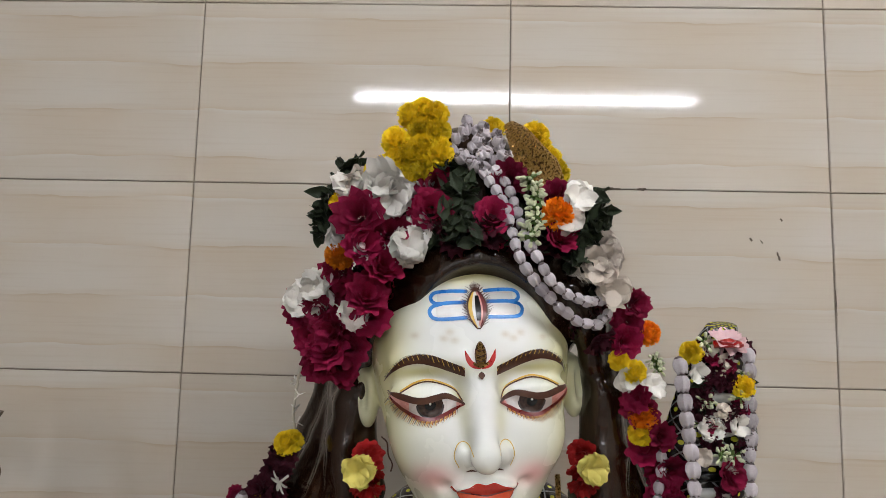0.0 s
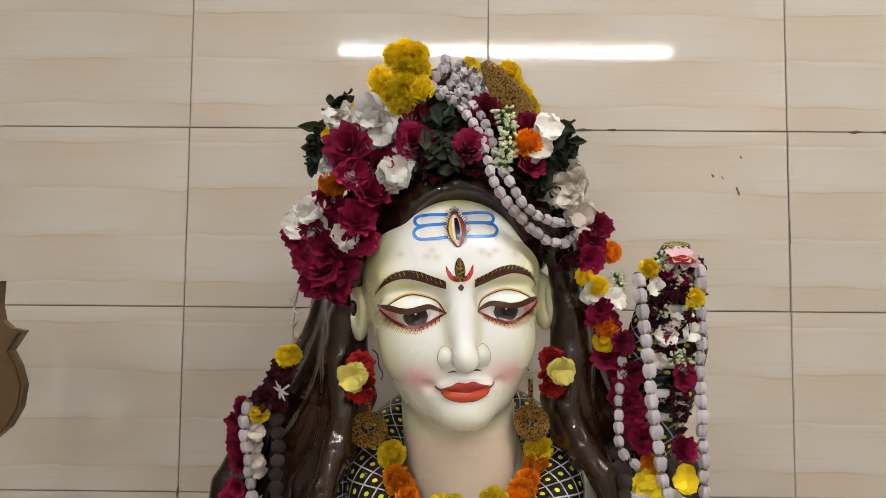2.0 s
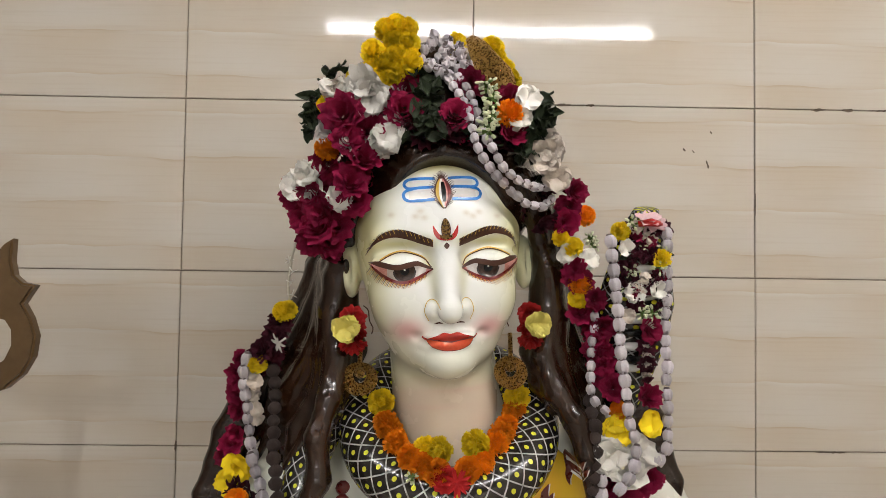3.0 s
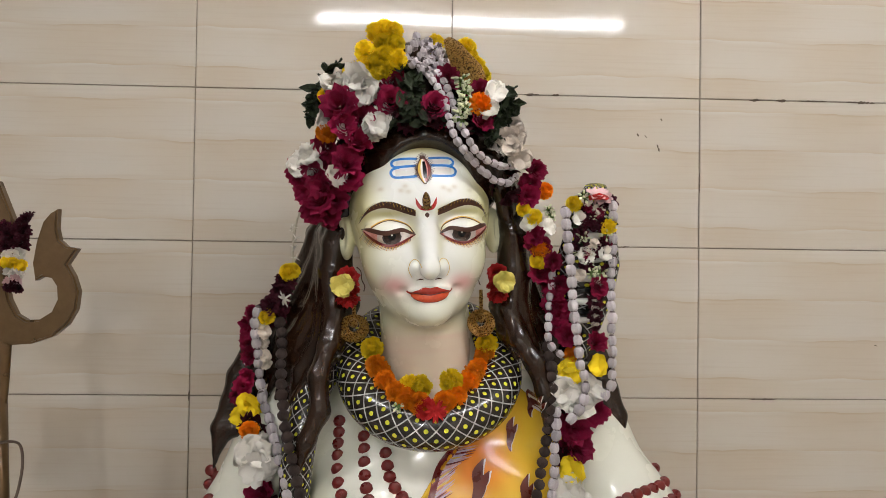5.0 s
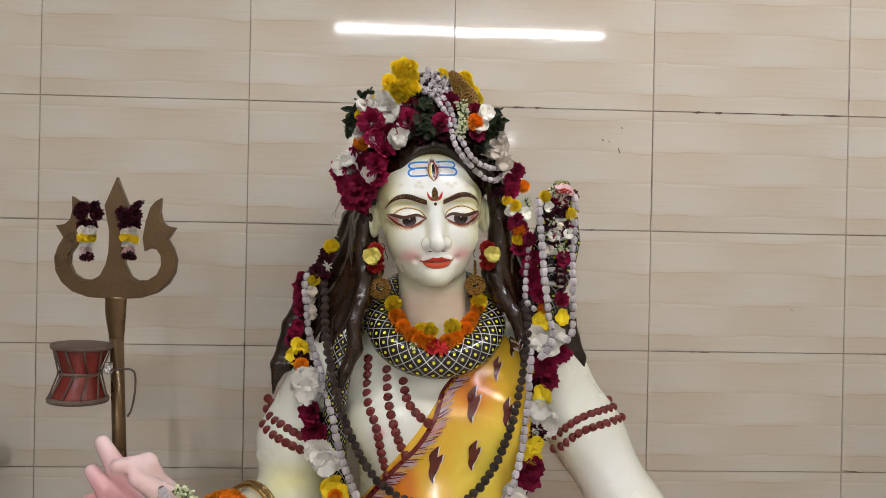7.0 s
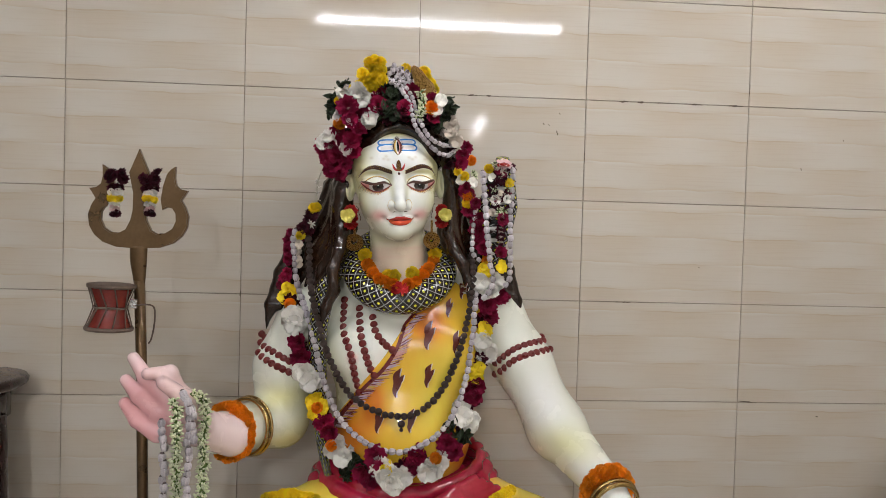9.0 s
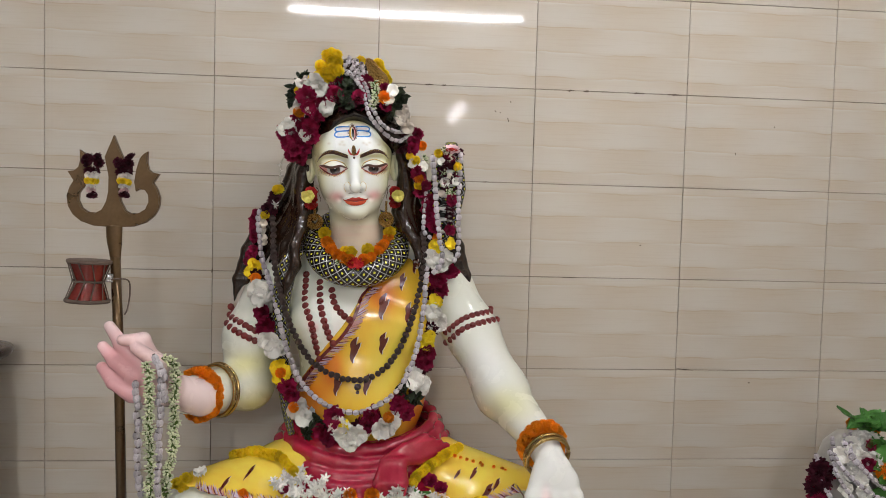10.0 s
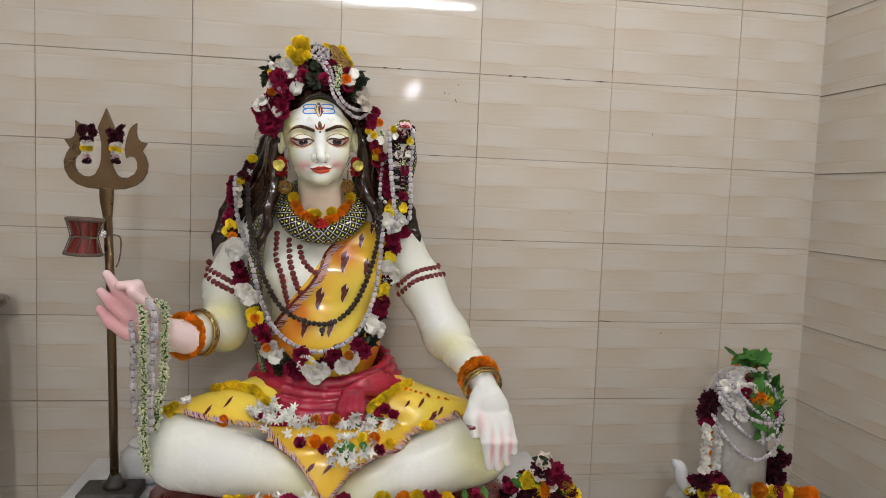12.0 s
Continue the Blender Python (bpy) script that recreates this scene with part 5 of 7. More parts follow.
# ---- flowers on the head ----
crown = thing("head_garland", pose(-0.06, -0.36, 1.70), "thick wreath of maroon roses, white flowers, marigolds and dark leaves", "garland")
MID = (-0.06, -0.30, 1.62)
heap_xz = [(-0.128, 1.796), (-0.116, 1.803), (-0.103, 1.798), (-0.118, 1.782), (-0.101, 1.779), (-0.143, 1.768), (-0.114, 1.762), (-0.098, 1.757), (-0.130, 1.752), (-0.150, 1.738), (-0.118, 1.742), (-0.134, 1.727), (-0.162, 1.733), (-0.142, 1.748)]
scatter("marigold", [(x, -0.362 - 0.4 * (1.80 - z) * (z > 1.72) * 0.25, z) for x, z in heap_xz], 0.029, crown, 0.010)
scatter("marigold", [(-0.042, -0.345, 1.790), (0.004, -0.345, 1.784), (0.010, -0.345, 1.770), (0.018, -0.345, 1.757), (0.026, -0.345, 1.744)], 0.030, crown, 0.0)
scatter("marigold", [(-0.198, -0.37, 1.701)], 0.024, crown)
scatter("rose", [(-0.175, -0.385, 1.684)], 0.050, crown, 0.016, 0, facing=(-0.15, -1, 0.05))
scatter("rose", [(-0.144, -0.382, 1.669), (-0.150, -0.385, 1.634), (-0.166, -0.385, 1.604), (-0.106, -0.375, 1.694), (-0.042, -0.385, 1.686), (-0.024, -0.358, 1.730), (-0.170, -0.392, 1.655), (-0.102, -0.357, 1.724), (0.023, -0.370, 1.710), (0.024, -0.378, 1.670)], 0.041, crown, 0.010, 1, 0.014)
scatter("rose", [(-0.158, -0.372, 1.616), (-0.198, -0.37, 1.628), (-0.232, -0.36, 1.588), (-0.199, -0.375, 1.570), (-0.204, -0.37, 1.552), (-0.182, -0.365, 1.553), (-0.214, -0.36, 1.537), (-0.163, -0.370, 1.585), (-0.196, -0.35, 1.534), (-0.222, -0.36, 1.562), (-0.236, -0.345, 1.598), (-0.214, -0.372, 1.590)], 0.041, crown, 0.008, 1, 0.016)
scatter("white_flower", [(-0.152, -0.385, 1.722), (-0.142, -0.385, 1.706)], 0.046, crown, 0.014)
scatter("white_flower", [(-0.117, -0.375, 1.675), (-0.126, -0.390, 1.655), (-0.192, -0.38, 1.664), (-0.120, -0.350, 1.731), (-0.188, -0.375, 1.716), (-0.166, -0.385, 1.652)], 0.038, crown, 0.012, 1, 0.012, extra_kind="cream_flower")
scatter("white_flower", [(-0.219, -0.37, 1.615), (-0.232, -0.37, 1.600), (-0.181, -0.372, 1.584), (-0.222, -0.365, 1.603)], 0.038, crown, 0.012)
scatter("white_flower", [(0.043, -0.385, 1.708), (0.033, -0.385, 1.686)], 0.034, crown, 0.012)
scatter("cream_flower", [(0.070, -0.37, 1.636), (0.080, -0.37, 1.652), (0.062, -0.37, 1.648), (0.085, -0.36, 1.618), (0.074, -0.36, 1.664)], 0.034, crown, 0.008, 1, 0.010)
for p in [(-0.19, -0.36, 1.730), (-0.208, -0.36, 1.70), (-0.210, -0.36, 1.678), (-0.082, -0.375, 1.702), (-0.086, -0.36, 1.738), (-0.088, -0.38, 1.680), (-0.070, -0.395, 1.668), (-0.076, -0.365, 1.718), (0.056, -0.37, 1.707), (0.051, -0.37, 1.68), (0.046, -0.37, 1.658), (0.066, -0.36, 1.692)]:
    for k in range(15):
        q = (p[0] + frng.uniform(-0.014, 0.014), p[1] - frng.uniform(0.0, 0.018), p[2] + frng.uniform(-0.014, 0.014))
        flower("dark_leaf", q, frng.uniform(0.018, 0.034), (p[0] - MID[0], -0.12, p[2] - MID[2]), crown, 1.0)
scatter("orange_marigold", [(-0.194, -0.38, 1.646), (0.022, -0.385, 1.690)], 0.032, crown, 0.012)
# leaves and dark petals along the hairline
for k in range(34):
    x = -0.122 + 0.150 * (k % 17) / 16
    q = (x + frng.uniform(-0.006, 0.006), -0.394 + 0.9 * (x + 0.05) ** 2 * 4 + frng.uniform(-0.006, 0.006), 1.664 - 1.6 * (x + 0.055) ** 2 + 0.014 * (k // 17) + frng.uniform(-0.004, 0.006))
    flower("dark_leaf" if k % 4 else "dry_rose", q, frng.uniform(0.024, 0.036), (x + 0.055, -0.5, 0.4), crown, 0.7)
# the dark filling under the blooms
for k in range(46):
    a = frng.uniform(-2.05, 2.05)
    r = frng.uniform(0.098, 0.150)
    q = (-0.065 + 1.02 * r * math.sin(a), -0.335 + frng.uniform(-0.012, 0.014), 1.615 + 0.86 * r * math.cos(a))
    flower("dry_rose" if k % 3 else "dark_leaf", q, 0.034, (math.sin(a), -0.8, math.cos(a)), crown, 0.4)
buds = thing("bud_string", pose(-0.05, -0.36, 1.76), "string of ribbed lavender and white crown-flower buds looped over the hair", "garland")
for p in [(-0.069, 1.791), (-0.059, 1.783), (-0.051, 1.778), (-0.043, 1.769), (-0.036, 1.766), (-0.084, 1.761), (-0.073, 1.775), (-0.063, 1.764), (-0.054, 1.753), (-0.076, 1.75), (-0.041, 1.751), (-0.034, 1.741), (-0.026, 1.756), (-0.066, 1.75), (-0.047, 1.76), (-0.058, 1.771), (-0.05, 1.742), (-0.08, 1.772)] + [(-0.078 + 0.050 * frng.random(), 1.742 + 0.045 * frng.random()) for _ in range(20)]:
    flower("crown_bud", (p[0], -0.372 + frng.uniform(-0.006, 0.004), p[1]), 0.0125, (frng.uniform(-0.6, 0.6), -0.5, frng.uniform(-1, 1)), buds, 0.3)
A = [(-0.05, -0.370, 1.737), (-0.033, -0.385, 1.704), (-0.024, -0.400, 1.672), (-0.018, -0.408, 1.651), (-0.008, -0.404, 1.633), (0.01, -0.395, 1.612), (0.028, -0.384, 1.596), (0.047, -0.372, 1.585), (0.068, -0.362, 1.583), (0.080, -0.344, 1.594)]
B = [(-0.037, -0.370, 1.737), (-0.023, -0.378, 1.712), (-0.011, -0.396, 1.67), (0.001, -0.408, 1.644), (0.014, -0.404, 1.624), (0.035, -0.390, 1.61), (0.059, -0.370, 1.606), (0.077, -0.345, 1.610)]
strand("crown_bud", A, 0.0122, 0.0132, buds)
strand("crown_bud", B, 0.0122, 0.0132, buds)
spray = thing("tuberose_spray", pose(0, -0.38, 1.69), "short hanging spray of greenish-white tuberose buds", "garland")
strand("tuberose_cluster", [(-0.002, -0.385, 1.726), (0.001, -0.39, 1.705), (-0.001, -0.395, 1.682), (-0.003, -0.405, 1.664)], 0.030, 0.009, spray, 0.008, False, 0.003)

for x, y, z, s in ((-0.172, -0.345, 1.430, 1), (0.064, -0.345, 1.439, -1)):
    ear = thing("ear_flower", pose(x, y, z), "pale yellow rose with dry red petals tucked on the ear", "flower", "flowers on the ears")
    flower("yellow_rose", (x, y - 0.014, z), 0.033, (-0.25 * s, -1, 0), ear, 0.1)
    for k in range(3):
        flower("red_petals", (x + 0.007 * s, y + 0.004, z + 0.010 - 0.016 * k), 0.028, (0.2 * s, -0.6, -0.9 + 0.9 * (k == 0)), ear, 0.3)

# ---- garlands down the shoulders ----
side = thing("shoulder_garland", pose(-0.27, -0.29, 1.42), "narrow garland of maroon petals, buds and yellow marigolds beside the hair", "garland")
thread([(-0.236, -0.33, 1.545), (-0.249, -0.305, 1.523), (-0.253, -0.30, 1.499), (-0.255, -0.30, 1.478), (-0.251, -0.30, 1.455)], side, 0.0016)
for z in (1.515, 1.50, 1.485, 1.47):
    flower("blossom", (-0.252 + frng.uniform(-0.003, 0.003), -0.302, z), 0.016, (frng.uniform(-1, 1), -0.3, -1), side)
scatter("marigold", [(-0.260, -0.302, 1.447), (-0.254, -0.298, 1.449), (-0.291, -0.302, 1.379), (-0.324, -0.275, 1.244)], 0.026, side, 0.004)
scatter("dry_rose", [(-0.264, -0.300, 1.431), (-0.271, -0.295, 1.417), (-0.287, -0.30, 1.396), (-0.280, -0.285, 1.380), (-0.272, -0.295, 1.398)], 0.030, side, 0.004, 1, 0.008)
scatter("rose", [(-0.313, -0.29, 1.382), (-0.322, -0.285, 1.366), (-0.317, -0.285, 1.353), (-0.322, -0.28, 1.338), (-0.322, -0.275, 1.314), (-0.325, -0.272, 1.284), (-0.332, -0.27, 1.268), (-0.340, -0.268, 1.252)], 0.027, side, 0.004, 1, 0.008)
scatter("cream_flower", [(-0.298, -0.297, 1.369), (-0.295, -0.294, 1.356), (-0.297, -0.285, 1.337), (-0.298, -0.28, 1.319), (-0.298, -0.275, 1.306)], 0.022, side, 0.006)
flower("blossom", (-0.262, -0.315, 1.408), 0.03, (-0.6, -0.6, -0.7), side)
strand("crown_bud", [(-0.306, -0.305, 1.387), (-0.308, -0.303, 1.37), (-0.308, -0.298, 1.352), (-0.307, -0.290, 1.332), (-0.307, -0.283, 1.307), (-0.305, -0.279, 1.295), (-0.304, -0.277, 1.276), (-0.300, -0.28, 1.257)], 0.0155, 0.0168, side, 0.004)

heart = thing("flower_garland", pose(-0.03, -0.42, 0.84), "long garland of white flowers, maroon roses and yellow petals", "garland")
scatter("white_flower", [(-0.305, -0.31, 1.180), (-0.295, -0.318, 1.158), (-0.270, -0.335, 1.047), (-0.252, -0.345, 1.026), (-0.192, -0.36, 0.869), (-0.166, -0.372, 0.847), (-0.074, -0.41, 0.842), (-0.046, -0.43, 0.803), (-0.030, -0.43, 0.820), (0.030, -0.43, 0.834), (0.060, -0.41, 0.852), (0.118, -0.36, 0.948), (0.139, -0.345, 0.932), (0.166, -0.325, 1.128), (0.178, -0.32, 1.098), (0.157, -0.325, 1.275), (0.180, -0.315, 1.254), (0.045, -0.42, 0.836), (-0.058, -0.425, 0.822)], 0.054, heart, 0.014, 1, 0.012)
scatter("rose", [(-0.288, -0.32, 1.118), (-0.280, -0.325, 1.082), (-0.216, -0.355, 0.926), (-0.203, -0.365, 0.910), (-0.124, -0.395, 0.822), (-0.089, -0.41, 0.862), (-0.097, -0.41, 0.806), (-0.004, -0.42, 0.842), (0.008, -0.415, 0.866), (0.080, -0.395, 0.888), (0.096, -0.385, 0.870), (0.148, -0.335, 0.995), (0.150, -0.34, 1.018), (0.179, -0.315, 1.215), (0.184, -0.312, 1.188), (0.205, -0.30, 1.241)], 0.049, heart, 0.010, 1, 0.014)
scatter("yellow_flower", [(-0.318, -0.275, 1.240), (-0.330, -0.275, 1.222), (-0.247, -0.35, 0.976), (-0.236, -0.352, 0.951), (-0.224, -0.352, 0.962), (0.150, -0.34, 1.040), (0.156, -0.34, 1.060), (0.174, -0.325, 1.155), (-0.06, -0.425, 0.835)], 0.043, heart, 0.010, 1, 0.010)
scatter("orange_marigold", [(-0.312, -0.298, 1.208), (-0.196, -0.372, 0.878), (-0.233, -0.36, 0.966), (0.052, -0.43, 0.868)], 0.028, heart, 0.016)
for p in [(-0.155, -0.372, 0.827), (-0.139, -0.385, 0.845), (-0.16, -0.378, 0.811), (0.104, -0.375, 0.917), (0.122, -0.365, 0.898), (0.09, -0.38, 0.928)]:
    for k in range(5):
        flower("dark_leaf", (p[0] + frng.uniform(-0.012, 0.012), p[1] - frng.uniform(0, 0.02), p[2] + frng.uniform(-0.012, 0.012)), 0.036, (0, -1, -0.3), heart, 0.8)
for x, z in ((-0.262, 1.00), (-0.228, 0.94), (-0.18, 0.86), (-0.14, 0.835), (-0.1, 0.83), (-0.02, 0.83), (0.02, 0.845), (0.08, 0.88), (0.12, 0.91), (0.145, 0.97), (0.16, 1.08), (0.175, 1.17), (0.178, 1.24), (-0.285, 1.10), (-0.30, 1.16), (-0.31, 1.21)):
    flower("dry_rose", on_body(x, z, 0.008), 0.042, (0, -1, 0), heart, 0.4)
long_buds = thing("bud_garland", pose(-0.03, -0.42, 0.88), "long string of grey-white crown-flower buds along the flower garland", "garland")
strand("crown_bud", [(-0.298, -0.290, 1.255), (-0.289, -0.292, 1.23), (-0.266, -0.325, 1.18), (-0.247, -0.345, 1.125), (-0.228, -0.352, 1.05), (-0.205, -0.352, 0.985), (-0.172, -0.365, 0.93), (-0.104, -0.402, 0.886), (-0.032, -0.416, 0.874), (0.038, -0.408, 0.899), (0.090, -0.388, 0.950), (0.124, -0.368, 1.035), (0.141, -0.348, 1.154), (0.146, -0.342, 1.245)], 0.0160, 0.0172, long_buds, 0.006)
mala = thing("bead_necklace", pose(-0.03, -0.40, 0.96), "long necklace of rough dark brown seed beads", "necklace")
strand("bead", [(-0.272, -0.29, 1.37), (-0.268, -0.30, 1.33), (-0.262, -0.325, 1.27), (-0.250, -0.352, 1.22), (-0.230, -0.375, 1.155), (-0.206, -0.372, 1.085), (-0.156, -0.368, 1.0), (-0.092, -0.390, 0.964), (-0.028, -0.402, 0.955), (0.025, -0.394, 0.973), (0.074, -0.378, 1.029), (0.109, -0.370, 1.116), (0.130, -0.340, 1.197), (0.138, -0.345, 1.288), (0.136, -0.32, 1.34)], 0.0175, 0.0160, mala, 0.006)
flower("bead", (-0.03, -0.412, 0.938), 0.018, (0, 0, -1), mala)
flower("bead", (-0.03, -0.412, 0.924), 0.010, (0, 0, -1), mala)

neck = thing("marigold_garland", pose(-0.04, -0.38, 1.26), "orange and yellow marigold garland with a red flower at the throat", "garland")
ring = [(-0.129, -0.312, 1.332), (-0.122, -0.328, 1.31), (-0.108, -0.352, 1.291), (-0.092, -0.370, 1.279), (-0.076, -0.380, 1.272), (-0.058, -0.388, 1.266), (-0.022, -0.384, 1.268), (-0.004, -0.372, 1.274), (0.014, -0.345, 1.288), (0.031, -0.318, 1.306), (0.041, -0.308, 1.322)]
scatter("orange_marigold", ring[1:-1], 0.032, neck, 0.006, 1, 0.006)
scatter("marigold", [(-0.130, -0.31, 1.334), (-0.072, -0.362, 1.288), (-0.012, -0.362, 1.294), (0.045, -0.30, 1.341), (-0.055, -0.366, 1.287)], 0.032, neck, 0.006)
scatter("orange_marigold", [(0.042, -0.305, 1.322), (0.022, -0.335, 1.298), (-0.118, -0.335, 1.302)], 0.032, neck, 0.004)
flower("red_petals", (-0.050, -0.406, 1.262), 0.024, (-0.2, -1, 0.3), neck, 0.1)
flower("red_daisy", (-0.036, -0.410, 1.260), 0.038, (0.2, -1, 0.1), neck, 0.1)
flower("tuberose_cluster", (-0.088, -0.398, 1.262), 0.022, (0, -1, 0), neck)

# ---- the snake's hood and its flowers ----
hoods = thing("hood_garland", pose(0.2, -0.33, 1.45), "garland of roses, jasmine, marigolds and one pink lotus", "garland")
scatter("rose", [(0.112, -0.33, 1.605), (0.100, -0.335, 1.566), (0.114, -0.33, 1.507), (0.126, -0.31, 1.452), (0.140, -0.325, 1.468), (0.152, -0.32, 1.433), (0.151, -0.315, 1.402), (0.151, -0.31, 1.372), (0.166, -0.32, 1.357), (0.146, -0.315, 1.418), (0.153, -0.31, 1.388), (0.104, -0.33, 1.585), (0.122, -0.32, 1.49)], 0.034, hoods, 0.006, 1, 0.010)
scatter("rose", [(0.205, -0.335, 1.349), (0.209, -0.33, 1.432)], 0.036, hoods, 0.008)
scatter("marigold", [(0.094, -0.335, 1.546), (0.110, -0.335, 1.535), (0.124, -0.315, 1.469), (0.119, -0.318, 1.470), (0.171, -0.33, 1.556), (0.224, -0.33, 1.522)], 0.024, hoods, 0.008)
scatter("orange_marigold", [(0.126, -0.33, 1.575), (0.119, -0.325, 1.488), (0.125, -0.32, 1.486), (0.173, -0.32, 1.328)], 0.026, hoods, 0.006)
scatter("yellow_flower", [(0.171, -0.325, 1.313), (0.176, -0.325, 1.300), (0.166, -0.325, 1.304), (0.211, -0.33, 1.313)], 0.036, hoods, 0.008)
scatter("white_flower", [(0.179, -0.33, 1.535), (0.102, -0.335, 1.527), (0.189, -0.332, 1.478), (0.218, -0.332, 1.482), (0.131, -0.33, 1.52)], 0.026, hoods, 0.006)
scatter("white_flower", [(0.158, -0.325, 1.279), (0.186, -0.32, 1.262), (0.199, -0.32, 1.276), (0.172, -0.32, 1.268)], 0.046, hoods, 0.010)
scatter("lotus", [(0.204, -0.332, 1.568), (0.212, -0.328, 1.564)], 0.040, hoods, 0.010, facing=(0, -0.7, 0.7))
scatter("tuberose_cluster", [(0.134, -0.33, 1.548), (0.138, -0.325, 1.540), (0.186, -0.332, 1.505), (0.221, -0.332, 1.510), (0.187, -0.33, 1.566), (0.200, -0.333, 1.452), (0.212, -0.333, 1.452)], 0.027, hoods, 0.006)
for p in [(0.18, -0.33, 1.52), (0.226, -0.33, 1.532), (0.186, -0.332, 1.49), (0.22, -0.33, 1.47), (0.19, -0.33, 1.56)]:
    for k in range(3):
        flower("dark_leaf", (p[0] + frng.uniform(-0.006, 0.006), p[1] - 0.004, p[2] + frng.uniform(-0.006, 0.006)), 0.020, (0, -1, 0), hoods, 0.8)
scatter("dry_rose", [(0.181, -0.33, 1.557), (0.229, -0.325, 1.561), (0.181, -0.332, 1.511), (0.183, -0.332, 1.494), (0.222, -0.332, 1.499), (0.206, -0.33, 1.410), (0.206, -0.33, 1.388), (0.216, -0.33, 1.562)], 0.021, hoods, 0.004)
for k in range(26):
    q = (frng.uniform(0.178, 0.226), -0.336, frng.uniform(1.44, 1.565))
    flower(frng.choice(["dry_rose", "dry_rose", "tuberose_cluster", "dark_leaf", "rose", "cream_flower"]), q, 0.020, (0, -1, 0), hoods, 0.6)
for k in range(9):
    flower("cream_flower" if k % 2 else "dry_rose", (0.206, -0.335, 1.418 - 0.006 * k), 0.014, (0, -0.4, -1), hoods)
for name, pts, size in (("hood_string", [(0.156, -0.345, 1.542), (0.158, -0.347, 1.518), (0.161, -0.347, 1.482), (0.165, -0.347, 1.453), (0.167, -0.347, 1.421), (0.169, -0.347, 1.396), (0.173, -0.347, 1.374), (0.175, -0.347, 1.352), (0.179, -0.35, 1.323), (0.186, -0.35, 1.298), (0.184, -0.35, 1.262), (0.168, -0.35, 1.238)], 0.0158),
                        ("hood_string", [(0.231, -0.33, 1.555), (0.231, -0.335, 1.512), (0.230, -0.335, 1.479), (0.228, -0.335, 1.45), (0.228, -0.335, 1.421), (0.230, -0.335, 1.392), (0.230, -0.335, 1.363), (0.231, -0.335, 1.334), (0.232, -0.335, 1.308), (0.231, -0.335, 1.289), (0.222, -0.335, 1.270)], 0.0150)):
    st = thing(name, pose(*pts[0]), "hanging string of lavender crown-flower buds", "garland", "strings on the hood")
    strand("crown_bud", pts, size, 0.0172, st, 0.004)
st = thing("bud_string", pose(0.14, -0.3, 1.4), "short string of lavender crown-flower buds among rose petals", "garland")
strand("crown_bud", [(0.140, -0.325, 1.448), (0.140, -0.322, 1.43), (0.136, -0.322, 1.401), (0.135, -0.325, 1.371), (0.138, -0.33, 1.345), (0.153, -0.33, 1.331)], 0.0125, 0.0152, st, 0.006)

# ---- bangles, wrist garlands and the strings in the raised palm ----
M_BRASS = mottled("brass", (0.42, 0.27, 0.09), (0.52, 0.36, 0.14), 40, 0.24, 1.0)
M_BRONZE = mottled("bronze_paint", (0.13, 0.076, 0.034), (0.175, 0.108, 0.05), 16, 0.3, 0.7, coat=0.3, bumps=0.05)
M_DARKWOOD = mottled("dark_wood", (0.018, 0.008, 0.007), (0.035, 0.016, 0.012), 20, 0.25, stretch=(4, 4, 1), coat=0.4)
M_REDWOOD = mottled("red_lacquer", (0.12, 0.010, 0.008), (0.25, 0.022, 0.014), 25, 0.22, coat=0.5)
M_ROPE = mottled("rope", (0.09, 0.06, 0.045), (0.17, 0.12, 0.09), 120, 0.85, bumps=0.4)
M_HIDE = mottled("drum_hide", (0.09, 0.055, 0.04), (0.17, 0.12, 0.09), 40, 0.7)
M_STONE = mottled("grey_marble", (0.36, 0.34, 0.31), (0.48, 0.46, 0.42), 8, 0.3)
M_IRON = mottled("dark_iron", (0.045, 0.04, 0.035), (0.09, 0.08, 0.07), 25, 0.5, 0.3, bumps=0.2)
M_SILVER = mottled("foil", (0.6, 0.6, 0.6), (0.8, 0.8, 0.8), 60, 0.25, 1.0, bumps=0.6)


def ring_line(centre, axis, radius, n=40, squash=1.0):
    ax = Vector(axis).normalized()
    u = ax.cross(Vector((0, 0, 1))).normalized()
    w = u.cross(ax)
    return [np.array(Vector(centre) + u * (radius * squash * math.cos(a)) + w * (radius * math.sin(a))) for a in np.linspace(0, 2 * math.pi, n + 1)]


def bangle(centre, axis, radius, label, count):
    b = thing("bangle", pose(*centre), label, "bangle", "bangles on the wrists")
    ax = Vector(axis).normalized()
    for k in range(count):
        c = Vector(centre) + ax * (0.011 * k)
        v, f, _ = tube_data(ring_line(c, axis, radius + 0.003 * k), 0.0052 - 0.0012 * k, 10, 1, False)
        mesh_object("ring", [np.array(p) - np.array(centre) for p in v], f, M_BRASS, parent=b)
    return b


R_AXIS, L_AXIS = (0.115, 0.175, -0.015), (-0.05, 0.23, 0.075)
bangle((-0.398, -0.377, 0.919), R_AXIS, 0.066, "pair of plain brass bangles on the raised forearm", 2)
bangle((0.437, -0.585, 0.812), L_AXIS, 0.054, "pair of brass bangles on the resting wrist", 2)
